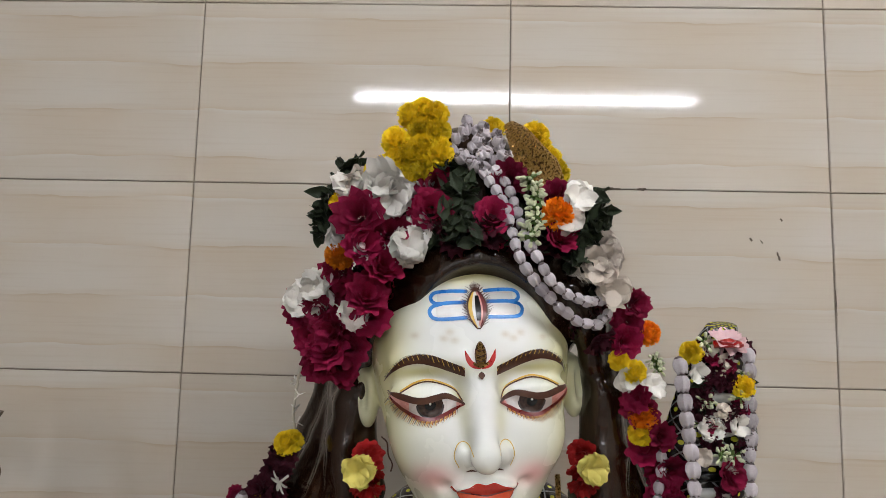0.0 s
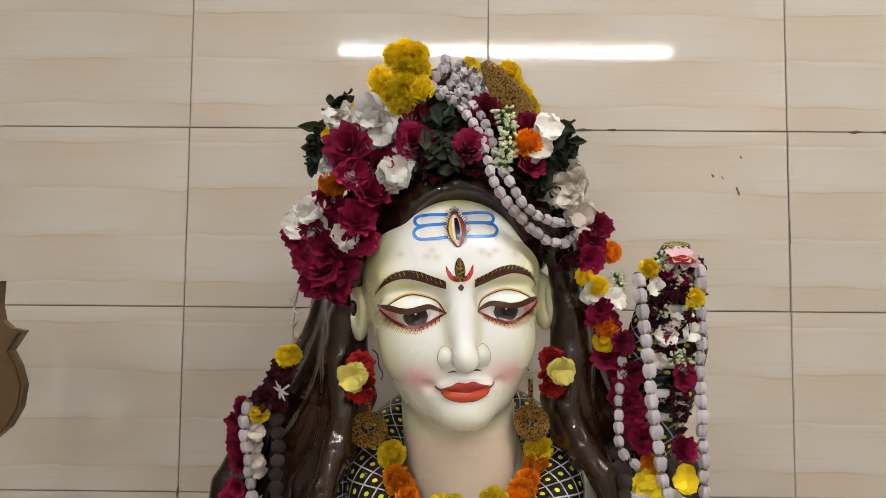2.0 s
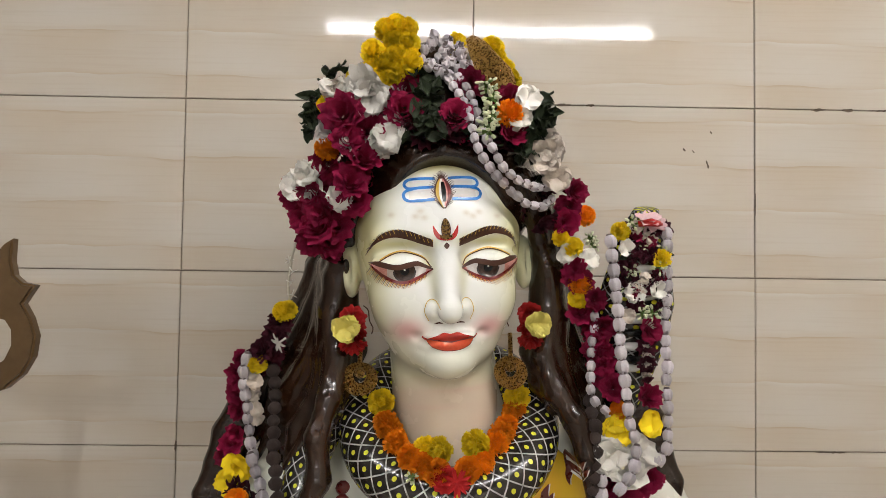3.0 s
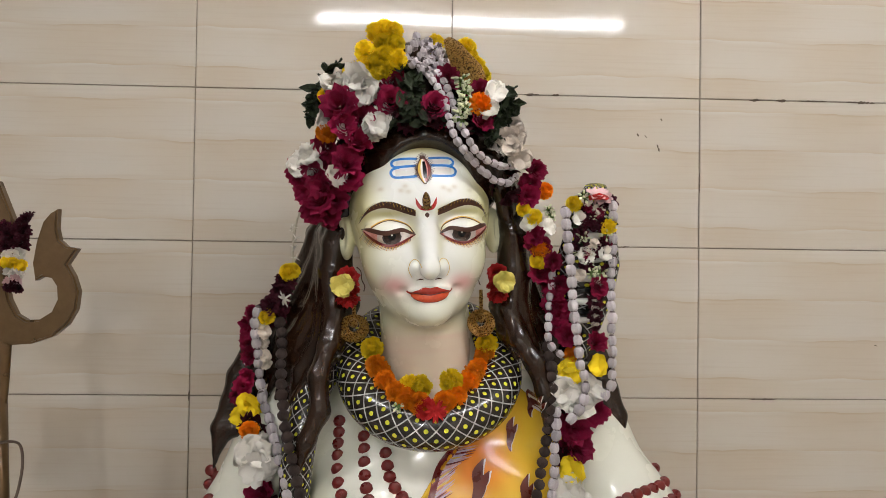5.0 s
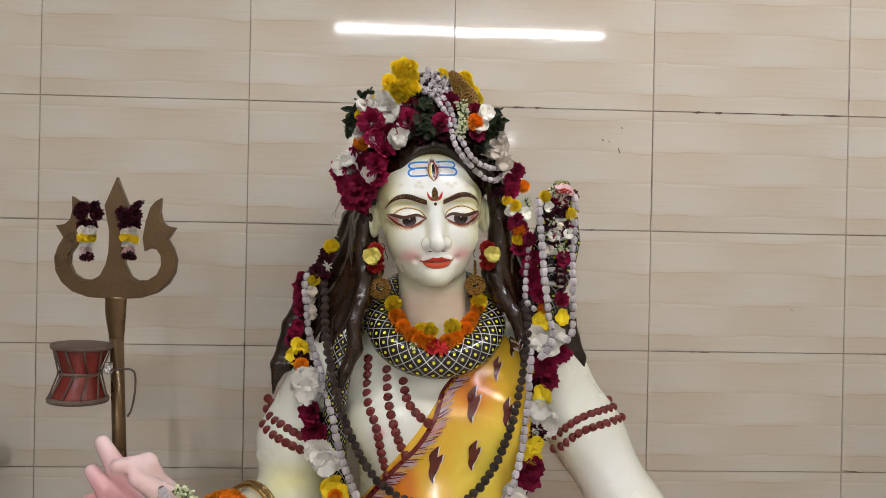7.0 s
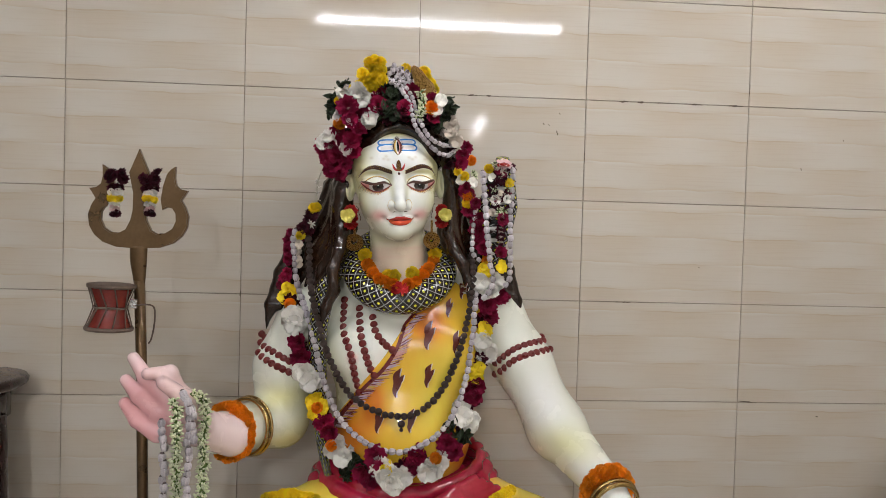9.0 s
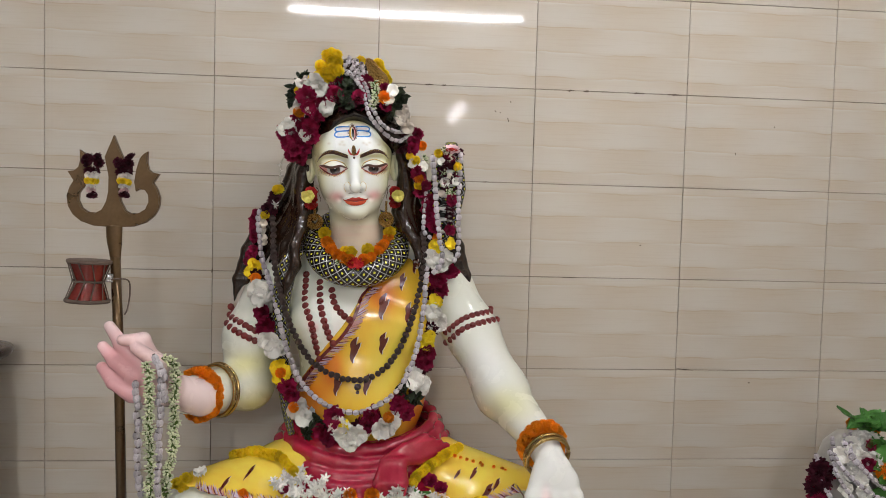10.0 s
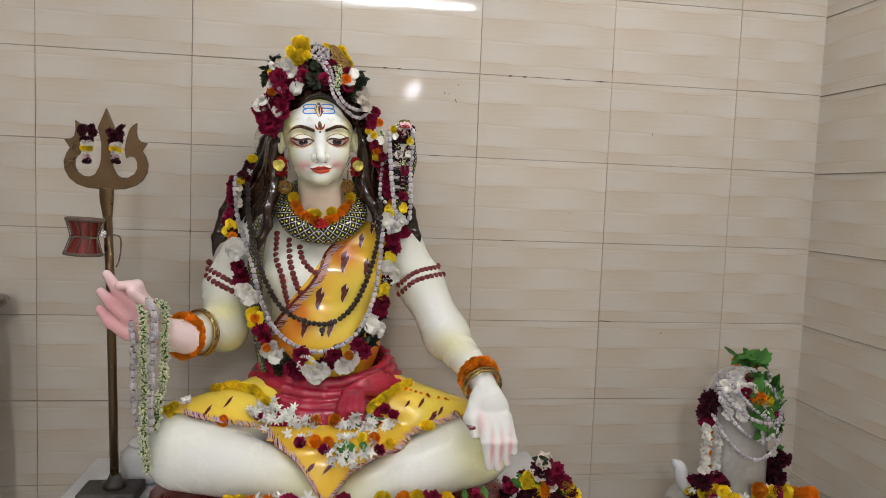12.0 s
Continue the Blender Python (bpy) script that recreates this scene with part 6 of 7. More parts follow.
for centre, axis, radius, n, size in (((-0.428, -0.420, 0.920), R_AXIS, 0.053, 17, 0.036), ((0.428, -0.553, 0.835), L_AXIS, 0.046, 16, 0.034)):
    g = thing("wrist_garland", pose(*centre), "thick bracelet of orange marigolds round the wrist", "garland", "garlands on the wrists")
    for p in ring_line(centre, axis, radius, n)[:-1]:
        for d in (-0.006, 0.006):
            q = Vector(p) + Vector(axis).normalized() * d
            flower("orange_marigold", q, size, Vector(p) - Vector(centre), g, 0.3)

for name, kind, pts, size, step in (
        ("tuberose_string", "tuberose_cluster", [(-0.520, -0.590, 1.035), (-0.511, -0.600, 1.010), (-0.510, -0.600, 0.96), (-0.509, -0.600, 0.85), (-0.507, -0.60, 0.73), (-0.507, -0.60, 0.66), (-0.497, -0.60, 0.59)], 0.034, 0.0085),
        ("tuberose_string", "tuberose_cluster", [(-0.487, -0.575, 1.045), (-0.465, -0.57, 1.03), (-0.460, -0.57, 0.99), (-0.462, -0.57, 0.90), (-0.464, -0.57, 0.835), (-0.476, -0.57, 0.77), (-0.486, -0.57, 0.69)], 0.033, 0.0085),
        ("palm_string", "crown_bud", [(-0.545, -0.59, 0.985), (-0.539, -0.595, 0.955), (-0.537, -0.595, 0.85), (-0.535, -0.595, 0.76), (-0.525, -0.595, 0.715)], 0.0180, 0.0170),
        ("palm_string", "crown_bud", [(-0.500, -0.59, 1.040), (-0.488, -0.595, 1.02), (-0.487, -0.595, 0.97), (-0.489, -0.595, 0.88), (-0.492, -0.595, 0.78), (-0.49, -0.595, 0.70)], 0.0172, 0.0165),
        ("palm_string", "crown_bud", [(-0.498, -0.59, 1.046), (-0.481, -0.592, 1.01), (-0.480, -0.592, 0.95)], 0.0172, 0.0165)):
    st = thing(name, pose(*pts[0]), "hanging string of cream tuberose buds over the raised palm" if kind != "crown_bud" else "hanging string of lavender-grey crown-flower buds over the raised palm", "garland", "strings over the palm")
    pts = [(x + 0.014, y, z) for x, y, z in pts]
    thread(pts, st)
    strand(kind, pts, size, step, st, 0.0, kind == "crown_bud", 0.003)

# ---- waist chains and loose flowers on the lap ----
for pts in ([(-0.345, -0.41, 0.757), (-0.33, -0.41, 0.760), (-0.304, -0.403, 0.766), (-0.269, -0.417, 0.767), (-0.235, -0.425, 0.762), (-0.205, -0.440, 0.748), (-0.188, -0.455, 0.732)], [(0.118, -0.455, 0.712), (0.128, -0.45, 0.722), (0.154, -0.442, 0.735), (0.181, -0.428, 0.749), (0.208, -0.410, 0.762), (0.241, -0.382, 0.770)]):
    g = thing("marigold_chain", pose(*pts[0]), "short chain of yellow marigolds lying along the sash", "garland", "chains along the sash")
    pts = [(x, min(y, on_body(x, z, 0.018)[1]), z) for x, y, z in pts]
    strand("marigold", pts, 0.027, 0.0135, g, 0.0, False, 0.002)


def loose(kind, places, size, label, lift=0.010, facing=(0, -0.6, 0.8)):
    for p in places:
        q = on_body(p[0], p[2], 0.6 * lift)
        if q[1] > p[1] + 0.08:
            q = p
        ob = flower(kind, (q[0], q[1], q[2] + 0.6 * lift), size, facing, None, 0.4)
        tagged(ob, label, "flower", "loose flowers on the lap")


loose("orange_marigold", [(-0.038, -0.485, 0.655), (0.014, -0.484, 0.688), (-0.002, -0.51, 0.655), (0.128, -0.475, 0.650), (-0.040, -0.475, 0.685), (-0.30, -0.505, 0.69)], 0.036, "loose orange marigold on the statue's lap")
loose("marigold", [(0.092, -0.485, 0.655), (0.172, -0.49, 0.640), (0.276, -0.535, 0.675), (0.291, -0.545, 0.675), (-0.455, -0.525, 0.722), (-0.435, -0.515, 0.730), (-0.44, -0.53, 0.715)], 0.030, "loose yellow marigold on the statue's lap")
loose("rose", [(0.163, -0.462, 0.698), (-0.012, -0.48, 0.640), (-0.202, -0.485, 0.685), (0.14, -0.475, 0.625), (-0.08, -0.48, 0.65), (0.19, -0.46, 0.685)], 0.036, "loose maroon rose on the statue's lap")
loose("leaf", [(0.048, -0.625, 0.628), (0.034, -0.62, 0.640), (0.06, -0.62, 0.642), (0.129, -0.47, 0.675), (0.028, -0.50, 0.645), (0.096, -0.48, 0.64), (0.069, -0.485, 0.672), (0.14, -0.47, 0.68)], 0.048, "fresh green leaf among the lap flowers")
whites = [(-0.219, 0.704), (-0.189, 0.711), (-0.157, 0.715), (-0.139, 0.689), (-0.105, 0.674), (-0.072, 0.685), (-0.171, 0.676), (-0.124, 0.702), (-0.048, 0.69), (0.077, 0.690), (0.103, 0.695), (0.12, 0.679), (0.045, 0.66), (0.063, 0.63), (0.114, 0.63), (0.18, 0.673), (0.013, 0.64), (0.03, 0.612), (0.053, 0.615)]
whites += [(-0.205, 0.695), (-0.175, 0.70), (-0.15, 0.695), (-0.09, 0.69), (0.06, 0.675), (0.085, 0.665), (0.14, 0.66), (0.04, 0.69), (-0.06, 0.665), (0.09, 0.61)]
for x, z in whites:
    for k in range(5):
        p = on_body(x + frng.uniform(-0.02, 0.02), z + frng.uniform(-0.016, 0.016), 0.012)
        ob = flower("blossom", (p[0], max(p[1], -0.64), p[2] + 0.004), frng.uniform(0.026, 0.040), (frng.uniform(-0.8, 0.8), -0.7, 0.7), None, 0.7)
        tagged(ob, "loose white tuberose blossom on the statue's lap", "flower", "loose flowers on the lap")
tagged(flower("white_flower", (-0.402, -0.515, 0.752), 0.030, (0, -0.6, 0.8)), "single white bud on the statue's knee", "flower")
for k in range(9):
    tagged(flower("orange_marigold", (0.22 + 0.017 * k + frng.uniform(-0.01, 0.01), -0.43 - 0.004 * k, 0.762 - 0.0035 * k), 0.010, (0, -0.4, 1)), "small fallen orange petals on the thigh", "flower", "fallen petals")

# ---- trident with its drum ----
TX, TY, TZ = -0.668, -0.345, 1.338
trident = thing("trident", pose(-0.643, TY, 0.40), "tall bronze-painted trident standing on a dark iron foot", "trident")
half = [(0.020, 0.0), (0.051, 0.002), (0.082, 0.013), (0.102, 0.030), (0.114, 0.052), (0.117, 0.078), (0.110, 0.100), (0.1, 0.117), (0.1145, 0.140), (0.098, 0.143), (0.088, 0.152), (0.084, 0.170), (0.085, 0.197), (0.074, 0.190), (0.0645, 0.178), (0.056, 0.150), (0.051, 0.118), (0.055, 0.093), (0.066, 0.099), (0.078, 0.097), (0.086, 0.085), (0.087, 0.066), (0.079, 0.048), (0.062, 0.037), (0.044, 0.036), (0.030, 0.044), (0.019, 0.066), (0.014, 0.09), (0.013, 0.13), (0.023, 0.180)]
outline = half + [(0.0, 0.236)] + [(-x, z) for x, z in reversed(half)]
bm = bmesh.new()
face = bm.faces.new([bm.verts.new((x, -0.008, z)) for x, z in outline])
ext = bmesh.ops.extrude_face_region(bm, geom=[face])
bmesh.ops.translate(bm, verts=[g for g in ext["geom"] if isinstance(g, bmesh.types.BMVert)], vec=(0, 0.016, 0))
bmesh.ops.recalc_face_normals(bm, faces=bm.faces[:])
bmesh.ops.bevel(bm, geom=[e for e in bm.edges if abs(e.verts[0].co.y - e.verts[1].co.y) < 1e-5], offset=0.0028, segments=2, affect="EDGES")
bmesh.ops.triangulate(bm, faces=[g for g in bm.faces if len(g.verts) > 6])
bmesh.ops.translate(bm, verts=bm.verts[:], vec=(TX + 0.643, 0, TZ - 0.40))
part("prong_head", bm, M_BRONZE, trident, smooth=False)
neck_line = [(TX + 0.643, 0, TZ - 0.395), (TX + 0.643, 0, TZ - 0.43), (TX + 0.645, 0, TZ - 0.46), (TX + 0.646, 0, TZ - 0.485)]
v, f, _ = tube_data(smooth_line(neck_line, 0.006), [0.021, 0.0205, 0.019, 0.016, 0.0135], 16, 0.5)
mesh_object("socket", v, f, M_BRONZE, parent=trident)
v, f, _ = tube_data([(TX + 0.646, 0, TZ - 0.478), (TX + 0.655, 0, TZ - 0.70), (0, 0, 0.03)], 0.0128, 16)
mesh_object("shaft", v, f, M_BRONZE, parent=trident)
part("foot", box_bm((0.17, 0.12, 0.035), (-0.01, 0, 0.018), 0.008), M_IRON, trident)
part("foot_collar", lathe_bm([(0.034, 0.034), (0.034, 0.05), (0.02, 0.062), (0.016, 0.075)], 16), M_IRON, trident)
for s in (-1, 1):
    x = TX - 0.010 + s * 0.040
    g = thing("petal_tassel", pose(x, TY - 0.012, TZ + 0.17), "small hanging tassel of maroon, white and yellow petals on a prong", "garland", "tassels on the trident")
    for k in range(8):
        flower("dry_rose", (x + frng.uniform(-0.02, 0.02), TY - 0.014 + frng.uniform(-0.006, 0.006), TZ + 0.168 + frng.uniform(-0.014, 0.014)), 0.023, (0, -1, 0.3), g, 0.6)
    for kind, dz, n, size in (("dry_rose", 0.142, 3, 0.020), ("white_flower", 0.130, 3, 0.020), ("marigold", 0.117, 3, 0.019), ("white_flower", 0.105, 2, 0.020), ("lotus", 0.093, 2, 0.022), ("dry_rose", 0.082, 2, 0.018)):
        for k in range(n):
            flower(kind, (x + (k - (n - 1) / 2) * 0.009, TY - 0.016, TZ + dz + frng.uniform(-0.003, 0.003)), size, (0, -1, -0.5), g, 0.4)
drum = thing("hourglass_drum", pose(-0.720, -0.375, 1.199, 0, 3, 10), "small red lacquered hourglass drum with rope lacing tied to the trident", "drum")
prof = [(0.0495, -0.050), (0.047, -0.042), (0.040, -0.022), (0.0345, -0.004), (0.0345, 0.004), (0.040, 0.022), (0.047, 0.042), (0.0495, 0.050)]
part("body", lathe_bm(prof, 28), M_REDWOOD, drum)
for z in (-0.050, 0.050):
    part("rim", lathe_bm([(0.048, z - 0.005), (0.0535, z - 0.004), (0.0545, z), (0.0535, z + 0.004), (0.048, z + 0.005)], 28), M_HIDE, drum, "grey hide rim")
v, f, _ = tube_data([(0.0365 * math.cos(a), 0.0365 * math.sin(a), 0.001 * math.sin(3 * a)) for a in np.linspace(0, 2 * math.pi, 29)], 0.0028, 8, 1, False)
mesh_object("waist_cord", v, f, M_ROPE, parent=drum)
for k in range(10):
    a, b = 2 * math.pi * k / 10, 2 * math.pi * (k + 0.5) / 10
    for p, q in (((0.0520, a, 0.049), (0.0365, b, 0.0)), ((0.0365, b, 0.0), (0.0520, a, -0.049))):
        v, f, _ = tube_data([(p[0] * math.cos(p[1]), p[0] * math.sin(p[1]), p[2]), (q[0] * math.cos(q[1]), q[0] * math.sin(q[1]), q[2])], 0.0016, 6)
        mesh_object("lace", v, f, M_ROPE, parent=drum)
part("foil_tie", box_bm((0.016, 0.006, 0.022), (0.052, -0.012, 0.012), 0.002), M_SILVER, drum, "crumpled silver foil tie")
v, f, _ = tube_data(smooth_line([(0.05, -0.01, 0.005), (0.075, -0.022, 0.012), (0.095, 0.0, 0.005), (0.098, 0.012, -0.03), (0.094, 0.012, -0.07), (0.088, 0.01, -0.085)], 0.005), 0.002, 6)
mesh_object("strap", v, f, M_ROPE, parent=drum)

# ---- marble platform and what stands on it ----
platform = thing("altar_platform", pose(-0.03, -0.5, 0.0), "white marble platform that carries the statue", "platform")
part("body", box_bm((1.50, 0.93, 0.36), (0, 0, 0.18), 0.004), M_MARBLE, platform)
part("top_slab", box_bm((1.55, 0.99, 0.04), (0, 0, 0.38), 0.006), M_MARBLE, platform)
pot = thing("marble_pot", pose(-0.585, -0.20, 0.40), "squat white marble pot behind the trident", "pot")
part("body", lathe_bm([(0.05, 0), (0.075, 0.015), (0.088, 0.05), (0.08, 0.09), (0.055, 0.115), (0.05, 0.12), (0.045, 0.115)], 28), M_MARBLE, pot)
part("rim", lathe_bm([(0.048, 0.116), (0.06, 0.12), (0.06, 0.128), (0.048, 0.13)], 28), M_MARBLE, pot)
bed = [(-0.255, "marigold"), (-0.235, "leaf"), (-0.225, "marigold"), (-0.205, "orange_marigold"), (-0.185, "blossom"), (-0.165, "orange_marigold"), (-0.15, "blossom"), (-0.12, "blossom"), (-0.10, "rose"), (-0.06, "blossom"), (0.05, "rose"), (0.16, "marigold"), (0.20, "orange_marigold"), (0.235, "marigold"), (0.27, "rose"), (0.30, "rose"), (0.33, "marigold"), (0.37, "leaf"), (0.41, "rose"), (0.44, "leaf")]
for x, kind in bed:
    for k in range(4):
        ob = flower(kind if k > 1 else "dry_rose", (x + frng.uniform(-0.012, 0.012), -0.70 + 0.008 * k + frng.uniform(-0.006, 0.006), 0.430 + 0.030 * k + (0.010 if kind in ("blossom", "leaf") else 0)), 0.046, (0, -0.6, 0.8))
        tagged(ob, "offering flower strewn along the foot of the statue", "flower", "flowers at the statue's foot")
heap = [("rose", 0.655, 0.545), ("rose", 0.69, 0.53), ("rose", 0.665, 0.52), ("rose", 0.70, 0.505), ("white_flower", 0.632, 0.525), ("white_flower", 0.66, 0.50), ("marigold", 0.595, 0.50), ("marigold", 0.612, 0.485), ("marigold", 0.72, 0.49), ("marigold", 0.73, 0.475), ("orange_marigold", 0.645, 0.482), ("leaf", 0.575, 0.515), ("leaf", 0.57, 0.50), ("leaf", 0.62, 0.505), ("dark_leaf", 0.64, 0.56), ("dark_leaf", 0.632, 0.555), ("cream_flower", 0.645, 0.565), ("dry_rose", 0.635, 0.545), ("rose", 0.545, 0.49), ("rose", 0.60, 0.46), ("dry_rose", 0.66, 0.46), ("dry_rose", 0.70, 0.455), ("leaf", 0.69, 0.47), ("marigold", 0.66, 0.45)]
for k, (kind, x, z) in enumerate(heap):
    for j in range(3):
        ob = flower(kind, (x + frng.uniform(-0.012, 0.012), -0.555 + 0.022 * j, z + frng.uniform(-0.008, 0.008)), 0.042, (0, -0.6, 0.8), None, 0.5)
        tagged(ob, "offering flower in a heap beside the statue's knee", "flower", "heap of flowers beside the knee")
for k in range(40):
    ob = flower("dry_rose", (0.64 + frng.gauss(0, 0.045), -0.52 + frng.gauss(0, 0.03), 0.42 + 0.016 * (k % 5)), 0.042, (0, -0.6, 0.8), None, 0.5)
    tagged(ob, "dry rose at the bottom of the flower heap", "flower", "heap of flowers beside the knee")

# ---- stone emblem decked with flowers, in the corner ----
EX, EY = 1.298, -0.48
stand = thing("stone_stand", pose(EX, EY, 0.0), "grey marble stand under the stone emblem", "stand")
part("pillar", lathe_bm([(0.17, 0), (0.19, 0.03), (0.19, 0.34), (0.205, 0.36), (0.205, 0.385), (0.195, 0.40)], 40), M_STONE, stand)
emblem = thing("stone_emblem", pose(EX, EY, 0.40), "rounded grey stone emblem decked with flowers and leaves", "emblem")
part("shaft", lathe_bm([(0.098, 0), (0.099, 0.05), (0.096, 0.30), (0.092, 0.36), (0.078, 0.405), (0.05, 0.435), (0.015, 0.445)], 40), M_STONE, emblem)
# plain curved tube in place of a small marble sculpture
v, f, _ = tube_data(smooth_line([(-0.11, 0.02, 0.03), (-0.155, 0.0, 0.06), (-0.18, -0.01, 0.09), (-0.19, -0.01, 0.125), (-0.215, -0.01, 0.14)], 0.008), [0.040, 0.032, 0.024, 0.022, 0.010], 16)
mesh_object("spout", v, f, M_MARBLE, parent=emblem, label="small curved pale marble sculpture")
deck = thing("emblem_garland", pose(EX, EY - 0.1, 0.75), "bud strings, white flowers, roses and leaves draped over the stone emblem", "garland")


def round_emblem(a, z, grow=0.012):
    r = float(np.interp(z - 0.40, [0, 0.30, 0.36, 0.405, 0.435, 0.445], [0.099, 0.096, 0.092, 0.078, 0.05, 0.01])) + grow
    return (EX + r * math.sin(a), EY - r * math.cos(a), z)


for a0, z0, a1, z1, dip in ((-1.5, 0.78, 1.3, 0.74, 0.17), (-1.2, 0.80, 1.2, 0.76, 0.13), (-1.35, 0.83, 1.4, 0.74, 0.08), (-1.0, 0.85, 1.2, 0.70, 0.05), (-1.1, 0.84, 0.9, 0.64, 0.0), (0.55, 0.80, 1.2, 0.69, 0.0), (0.35, 0.82, 1.1, 0.66, 0.0)):
    pts = [round_emblem(a0 + (a1 - a0) * t, z0 + (z1 - z0) * t - dip * math.sin(math.pi * t), 0.030) for t in np.linspace(0, 1, 9)]
    strand("crown_bud", pts, 0.0135, 0.0142, deck, 0.004)
strand("crown_bud", [round_emblem(0.12, 0.685, 0.02), round_emblem(0.12, 0.64, 0.02)], 0.016, 0.017, deck)
for a, z in ((-0.75, 0.83), (-0.65, 0.81), (-0.55, 0.84), (-0.6, 0.78), (-0.7, 0.76), (-0.45, 0.80), (-0.5, 0.75), (-0.9, 0.80), (-0.85, 0.76), (-0.3, 0.84), (-0.2, 0.80), (-0.75, 0.72), (-0.4, 0.72), (0.1, 0.84), (0.3, 0.80)):
    flower("white_flower", round_emblem(a, z, 0.02), 0.042, (math.sin(a), -math.cos(a), 0.2), deck)
for k in range(60):
    a = frng.uniform(-0.2, 1.5)
    z = frng.uniform(0.66, 0.86)
    flower("leaf", round_emblem(a, z, 0.03), frng.uniform(0.05, 0.075), (math.sin(a), -math.cos(a), 0.1), deck, 0.5)
for k in range(16):
    flower("leaf", (EX + frng.uniform(-0.04, 0.05), EY - 0.04 + frng.uniform(-0.03, 0.03), 0.865 + frng.uniform(0, 0.03)), 0.07, (frng.uniform(-0.5, 0.5), -0.6, 0.8), deck, 0.4)
for k in range(5):
    flower("leaf", round_emblem(1.45 + 0.1 * (k % 2), 0.78 - 0.05 * k, 0.05), 0.055, (0.6, -0.8, 0.1), deck, 0.4)
for a, z, kind, size in ((0.0, 0.775, "orange_marigold", 0.045), (0.25, 0.768, "marigold", 0.042), (0.45, 0.73, "rose", 0.036), (-0.35, 0.79, "rose", 0.04), (0.15, 0.745, "white_flower", 0.045), (-0.9, 0.87, "orange_marigold", 0.03), (0.9, 0.86, "orange_marigold", 0.04), (0.75, 0.875, "orange_marigold", 0.035), (0.75, 0.83, "white_flower", 0.04), (-0.2, 0.83, "rose", 0.03)):
    flower(kind, round_emblem(a, z, 0.025), size, (math.sin(a), -math.cos(a), 0.2), deck, 0.3)
for k in range(16):
    flower("rose" if k % 2 else "dry_rose", (EX - 0.115 + frng.uniform(-0.02, 0.015), EY - 0.03 + frng.uniform(-0.02, 0.02), 0.70 + frng.uniform(-0.03, 0.06)), 0.042, (-0.5, -0.8, 0), deck, 0.5)
for k in range(7):
    for dx in (-0.018, 0.018):
        flower("white_flower", (EX - 0.118 + dx, EY - 0.06, 0.665 - 0.022 * k), 0.036, (0.1, -1, -0.3), deck, 0.4)
    flower("orange_marigold", (EX - 0.118, EY - 0.055, 0.655 - 0.022 * k), 0.020, (0, -1, 0), deck)
for k in range(22):
    flower("rose" if k % 3 else "dry_rose", (EX - 0.118 + frng.uniform(-0.04, 0.04), EY - 0.06 + frng.uniform(-0.03, 0.03), 0.475 + frng.uniform(-0.05, 0.05)), 0.046, (0, -1, 0.2), deck, 0.5)
for k in range(18):
    flower("dry_rose", (EX + 0.115 + frng.uniform(-0.025, 0.025), EY - 0.05 + frng.uniform(-0.03, 0.03), 0.50 + frng.uniform(-0.07, 0.07)), 0.042, (0.2, -1, 0.2), deck, 0.5)
for k in range(12):
    flower("tuberose_cluster", (EX - 0.15 + 0.008 * k, EY - 0.10, 0.435 + 0.002 * k), 0.034, (0, -1, 0), deck, 0.6)
ringf = thing("base_garland", pose(EX, EY - 0.12, 0.43), "ring of yellow marigolds, white blossoms and roses round the emblem's foot", "garland")
for k in range(44):
    a = frng.uniform(-1.5, 1.7)
    z = 0.42 + frng.uniform(0, 0.075)
    kind = frng.choice(["marigold"] * 6 + ["blossom", "blossom", "rose", "leaf"])
    flower(kind, round_emblem(a, z, 0.035 + frng.uniform(0, 0.03)), 0.042, (math.sin(a), -math.cos(a), 0.5), ringf, 0.4)
flower("orange_marigold", round_emblem(-0.05, 0.507, 0.06), 0.05, (0, -1, 0.5), ringf)
for dx in (0.0, 0.035, 0.06):
    tagged(flower("orange_marigold", (EX + 0.21 + dx, EY - 0.02, 0.425), 0.05, (0, -0.6, 0.8)), "orange marigold beside the stone emblem", "flower", "marigolds beside the emblem")

# ---- dark turned table at the side ----
table = thing("round_table", pose(-1.205, -0.14, 0.0), "dark polished wooden stool table with turned legs", "table")
part("tabletop", lathe_bm([(0.13, 0.944), (0.155, 0.948), (0.166, 0.957), (0.168, 0.966), (0.163, 0.974), (0.15, 0.977)], 48), M_DARKWOOD, table)
part("apron", lathe_bm([(0.115, 0.865), (0.125, 0.87), (0.125, 0.945), (0.115, 0.946)], 40), M_DARKWOOD, table)
for a in (-20, 70, 160, 250):
    leg_profile = [(0.020, 0.0), (0.024, 0.05), (0.018, 0.08), (0.026, 0.12), (0.023, 0.35), (0.026, 0.38), (0.020, 0.40), (0.027, 0.44), (0.029, 0.60), (0.022, 0.63), (0.030, 0.66), (0.033, 0.80), (0.033, 0.88)]
    bm = lathe_bm(leg_profile, 20)
    for v in bm.verts:
        r = 0.16 - 0.055 * v.co.z
        v.co.x += r * math.cos(radians(a))
        v.co.y += r * math.sin(radians(a)) * 0.6
    part("leg", bm, M_DARKWOOD, table)

# ---- scuffs and broken joints on the tiled wall ----
M_SCUFF = mottled("scuff", (0.08, 0.06, 0.045), (0.16, 0.12, 0.085), 80, 0.9)


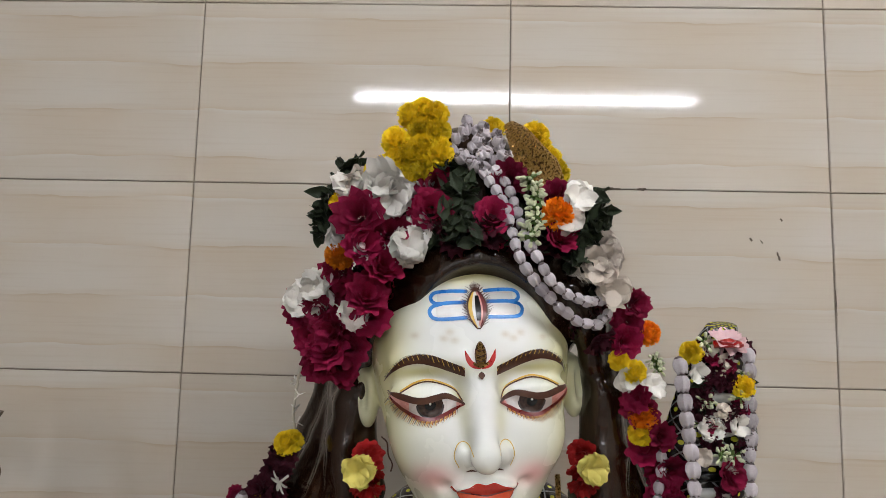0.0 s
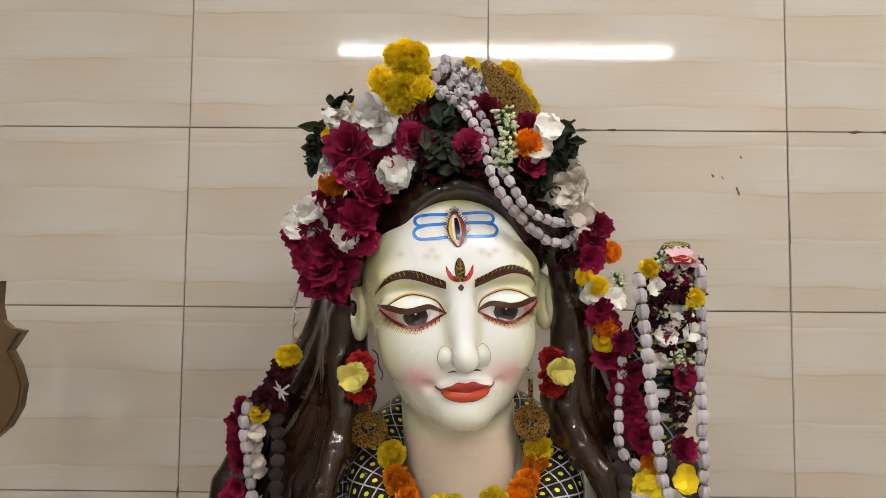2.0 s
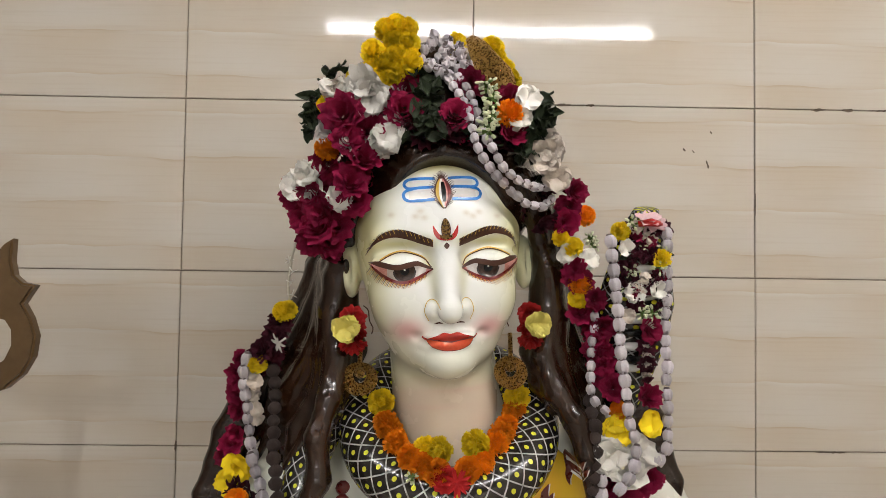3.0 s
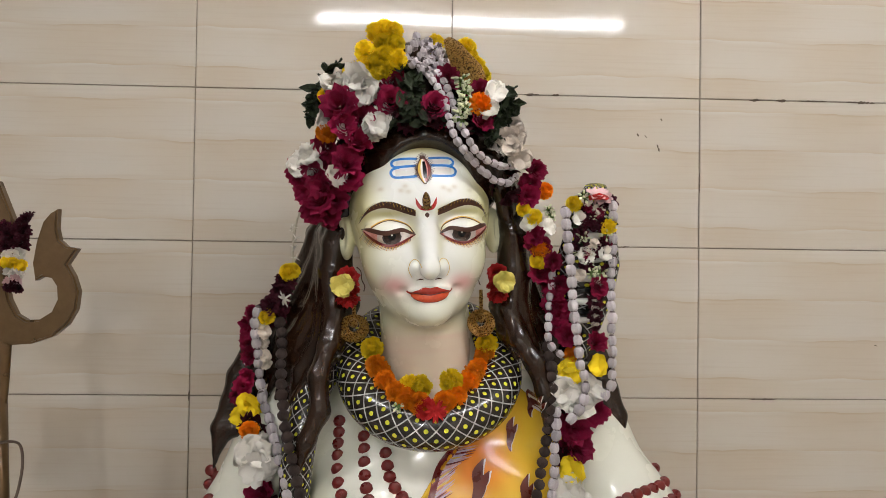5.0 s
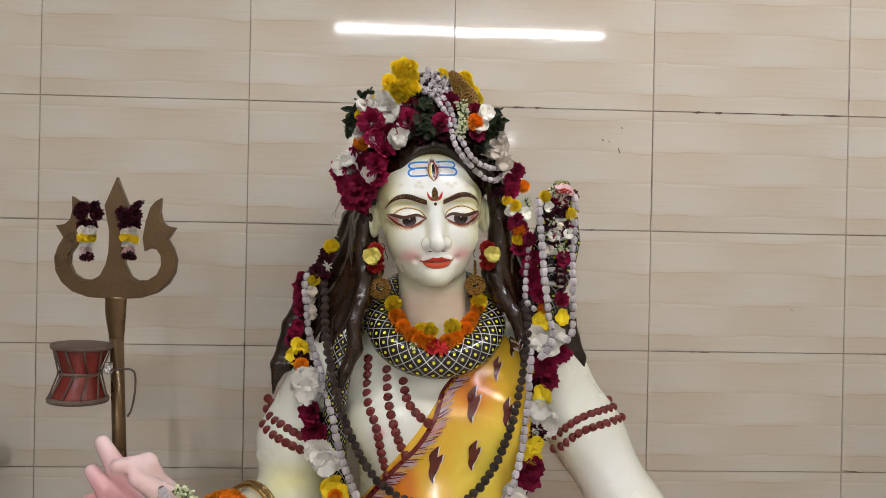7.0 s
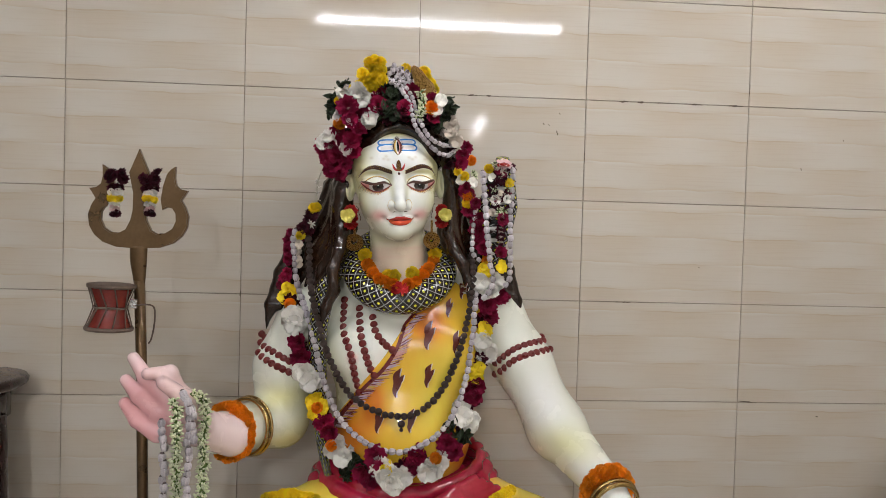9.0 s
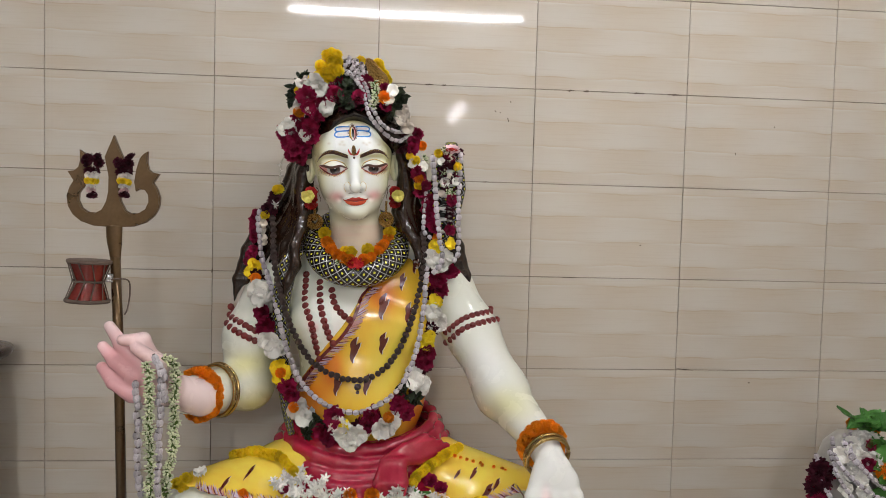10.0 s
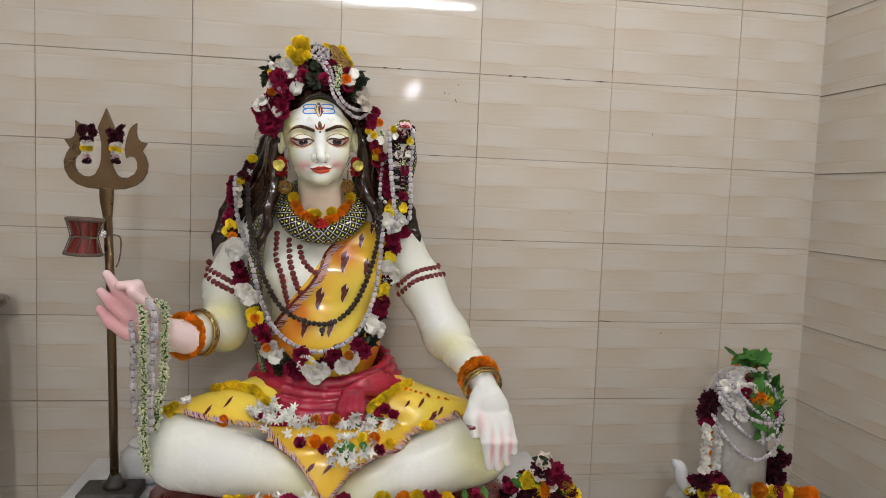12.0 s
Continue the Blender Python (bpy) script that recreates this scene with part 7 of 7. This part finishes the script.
def scuff(points, width):
    line = smooth_line(points, 0.004)
    n = len(line)
    v, f = [], []
    mr = random.Random(int(abs(points[0][0]) * 999))
    for i, (x, z) in enumerate(line):
        w = width * (0.35 + 0.9 * mr.random()) * math.sin(math.pi * (i + 0.6) / (n + 0.2))
        v += [(x - w * 0.4, -0.0012, z - w / 2), (x, -0.0022, z), (x + w * 0.4, -0.0012, z + w / 2)]
    for i in range(n - 1):
        f += [(3 * i, 3 * i + 3, 3 * i + 4, 3 * i + 1), (3 * i + 1, 3 * i + 4, 3 * i + 5, 3 * i + 2)]
    ob = mesh_object("scuff_mark", v, f, M_SCUFF, parent=wall_back)
    return ob


for pts, w in (([(0.413, 1.706), (0.418, 1.692)], 0.004), ([(0.372, 1.727), (0.376, 1.722)], 0.004), ([(0.388, 1.724), (0.392, 1.719)], 0.003), ([(0.420, 1.758), (0.423, 1.754)], 0.003),
               ([(0.60, 1.799), (0.63, 1.800)], 0.006), ([(0.655, 1.800), (0.675, 1.799)], 0.007), ([(0.70, 1.7995), (0.76, 1.8005)], 0.004), ([(0.80, 1.800), (0.86, 1.799)], 0.006), ([(0.93, 1.800), (0.985, 1.7995)], 0.006),
               ([(1.0, 1.83), (1.0005, 1.87)], 0.003), ([(0.500, 1.65), (0.5005, 1.61)], 0.003), ([(0.145, 1.800), (0.175, 1.8003)], 0.005), ([(0.20, 1.8005), (0.215, 1.80)], 0.006),
               ([(0.33, 1.4995), (0.36, 1.5005)], 0.004), ([(0.60, 1.20), (0.66, 1.1995)], 0.004), ([(-0.500, 1.21), (-0.5005, 1.19)], 0.006), ([(1.17, 1.62), (1.172, 1.612)], 0.004), ([(0.86, 1.31), (0.866, 1.308)], 0.003), ([(1.30, 1.71), (1.303, 1.705)], 0.003), ([(1.0, 0.905), (1.06, 0.899)], 0.004), ([(1.25, 0.86), (1.256, 0.858)], 0.003)):
    scuff(pts, w)

# ---- wall tiles, one by one ----
def tile_mesh():
    w, h, e = TILE_W / 2 - JOINT / 2, TILE_H / 2 - JOINT / 2, 0.0012
    v = [(-w, 0.006, -h), (w, 0.006, -h), (w, 0.006, h), (-w, 0.006, h)]
    v += [(-w, e, -h), (w, e, -h), (w, e, h), (-w, e, h)]
    v += [(-w + e, 0, -h + e), (w - e, 0, -h + e), (w - e, 0, h - e), (-w + e, 0, h - e)]
    f = [(8, 9, 10, 11)]
    for i in range(4):
        j = (i + 1) % 4
        f += [(i, j, 4 + j, 4 + i), (4 + i, 4 + j, 8 + j, 8 + i)]
    me = bpy.data.meshes.new("tile")
    me.from_pydata(v, [], f)
    me.materials.append(M_TILE)
    me.update()
    return me


TILE = tile_mesh()
rng = random.Random(4)
columns = range(math.floor(LEFT_X / TILE_W) + 1, 3)
for j in range(0, 10):
    for i in columns:
        t = new("tile", TILE)
        t.parent = wall_back
        t.matrix_basis = pose((i + 0.5) * TILE_W, rng.uniform(-0.0003, 0.0003), (j + 0.5) * TILE_H, rng.uniform(-0.06, 0.06), 0, rng.uniform(-0.06, 0.06))
    # the cut tile that fills the corner
    t = new("cut_tile", TILE)
    t.parent = wall_back
    t.matrix_basis = pose((1.5 + CORNER_X) / 2, 0, (j + 0.5) * TILE_H) @ Matrix.Diagonal(((CORNER_X - 1.5 - 0.002) / (TILE_W - JOINT), 1, 1, 1))
    for i in range(0, 12):
        t = new("tile", TILE)
        t.parent = wall_right
        t.matrix_basis = pose(CORNER_X, -(i + 0.5) * TILE_W - 0.001, (j + 0.5) * TILE_H - 0.005, 0, 0, 90) @ pose(0, 0, 0, rng.uniform(-0.06, 0.06), 0, rng.uniform(-0.06, 0.06))
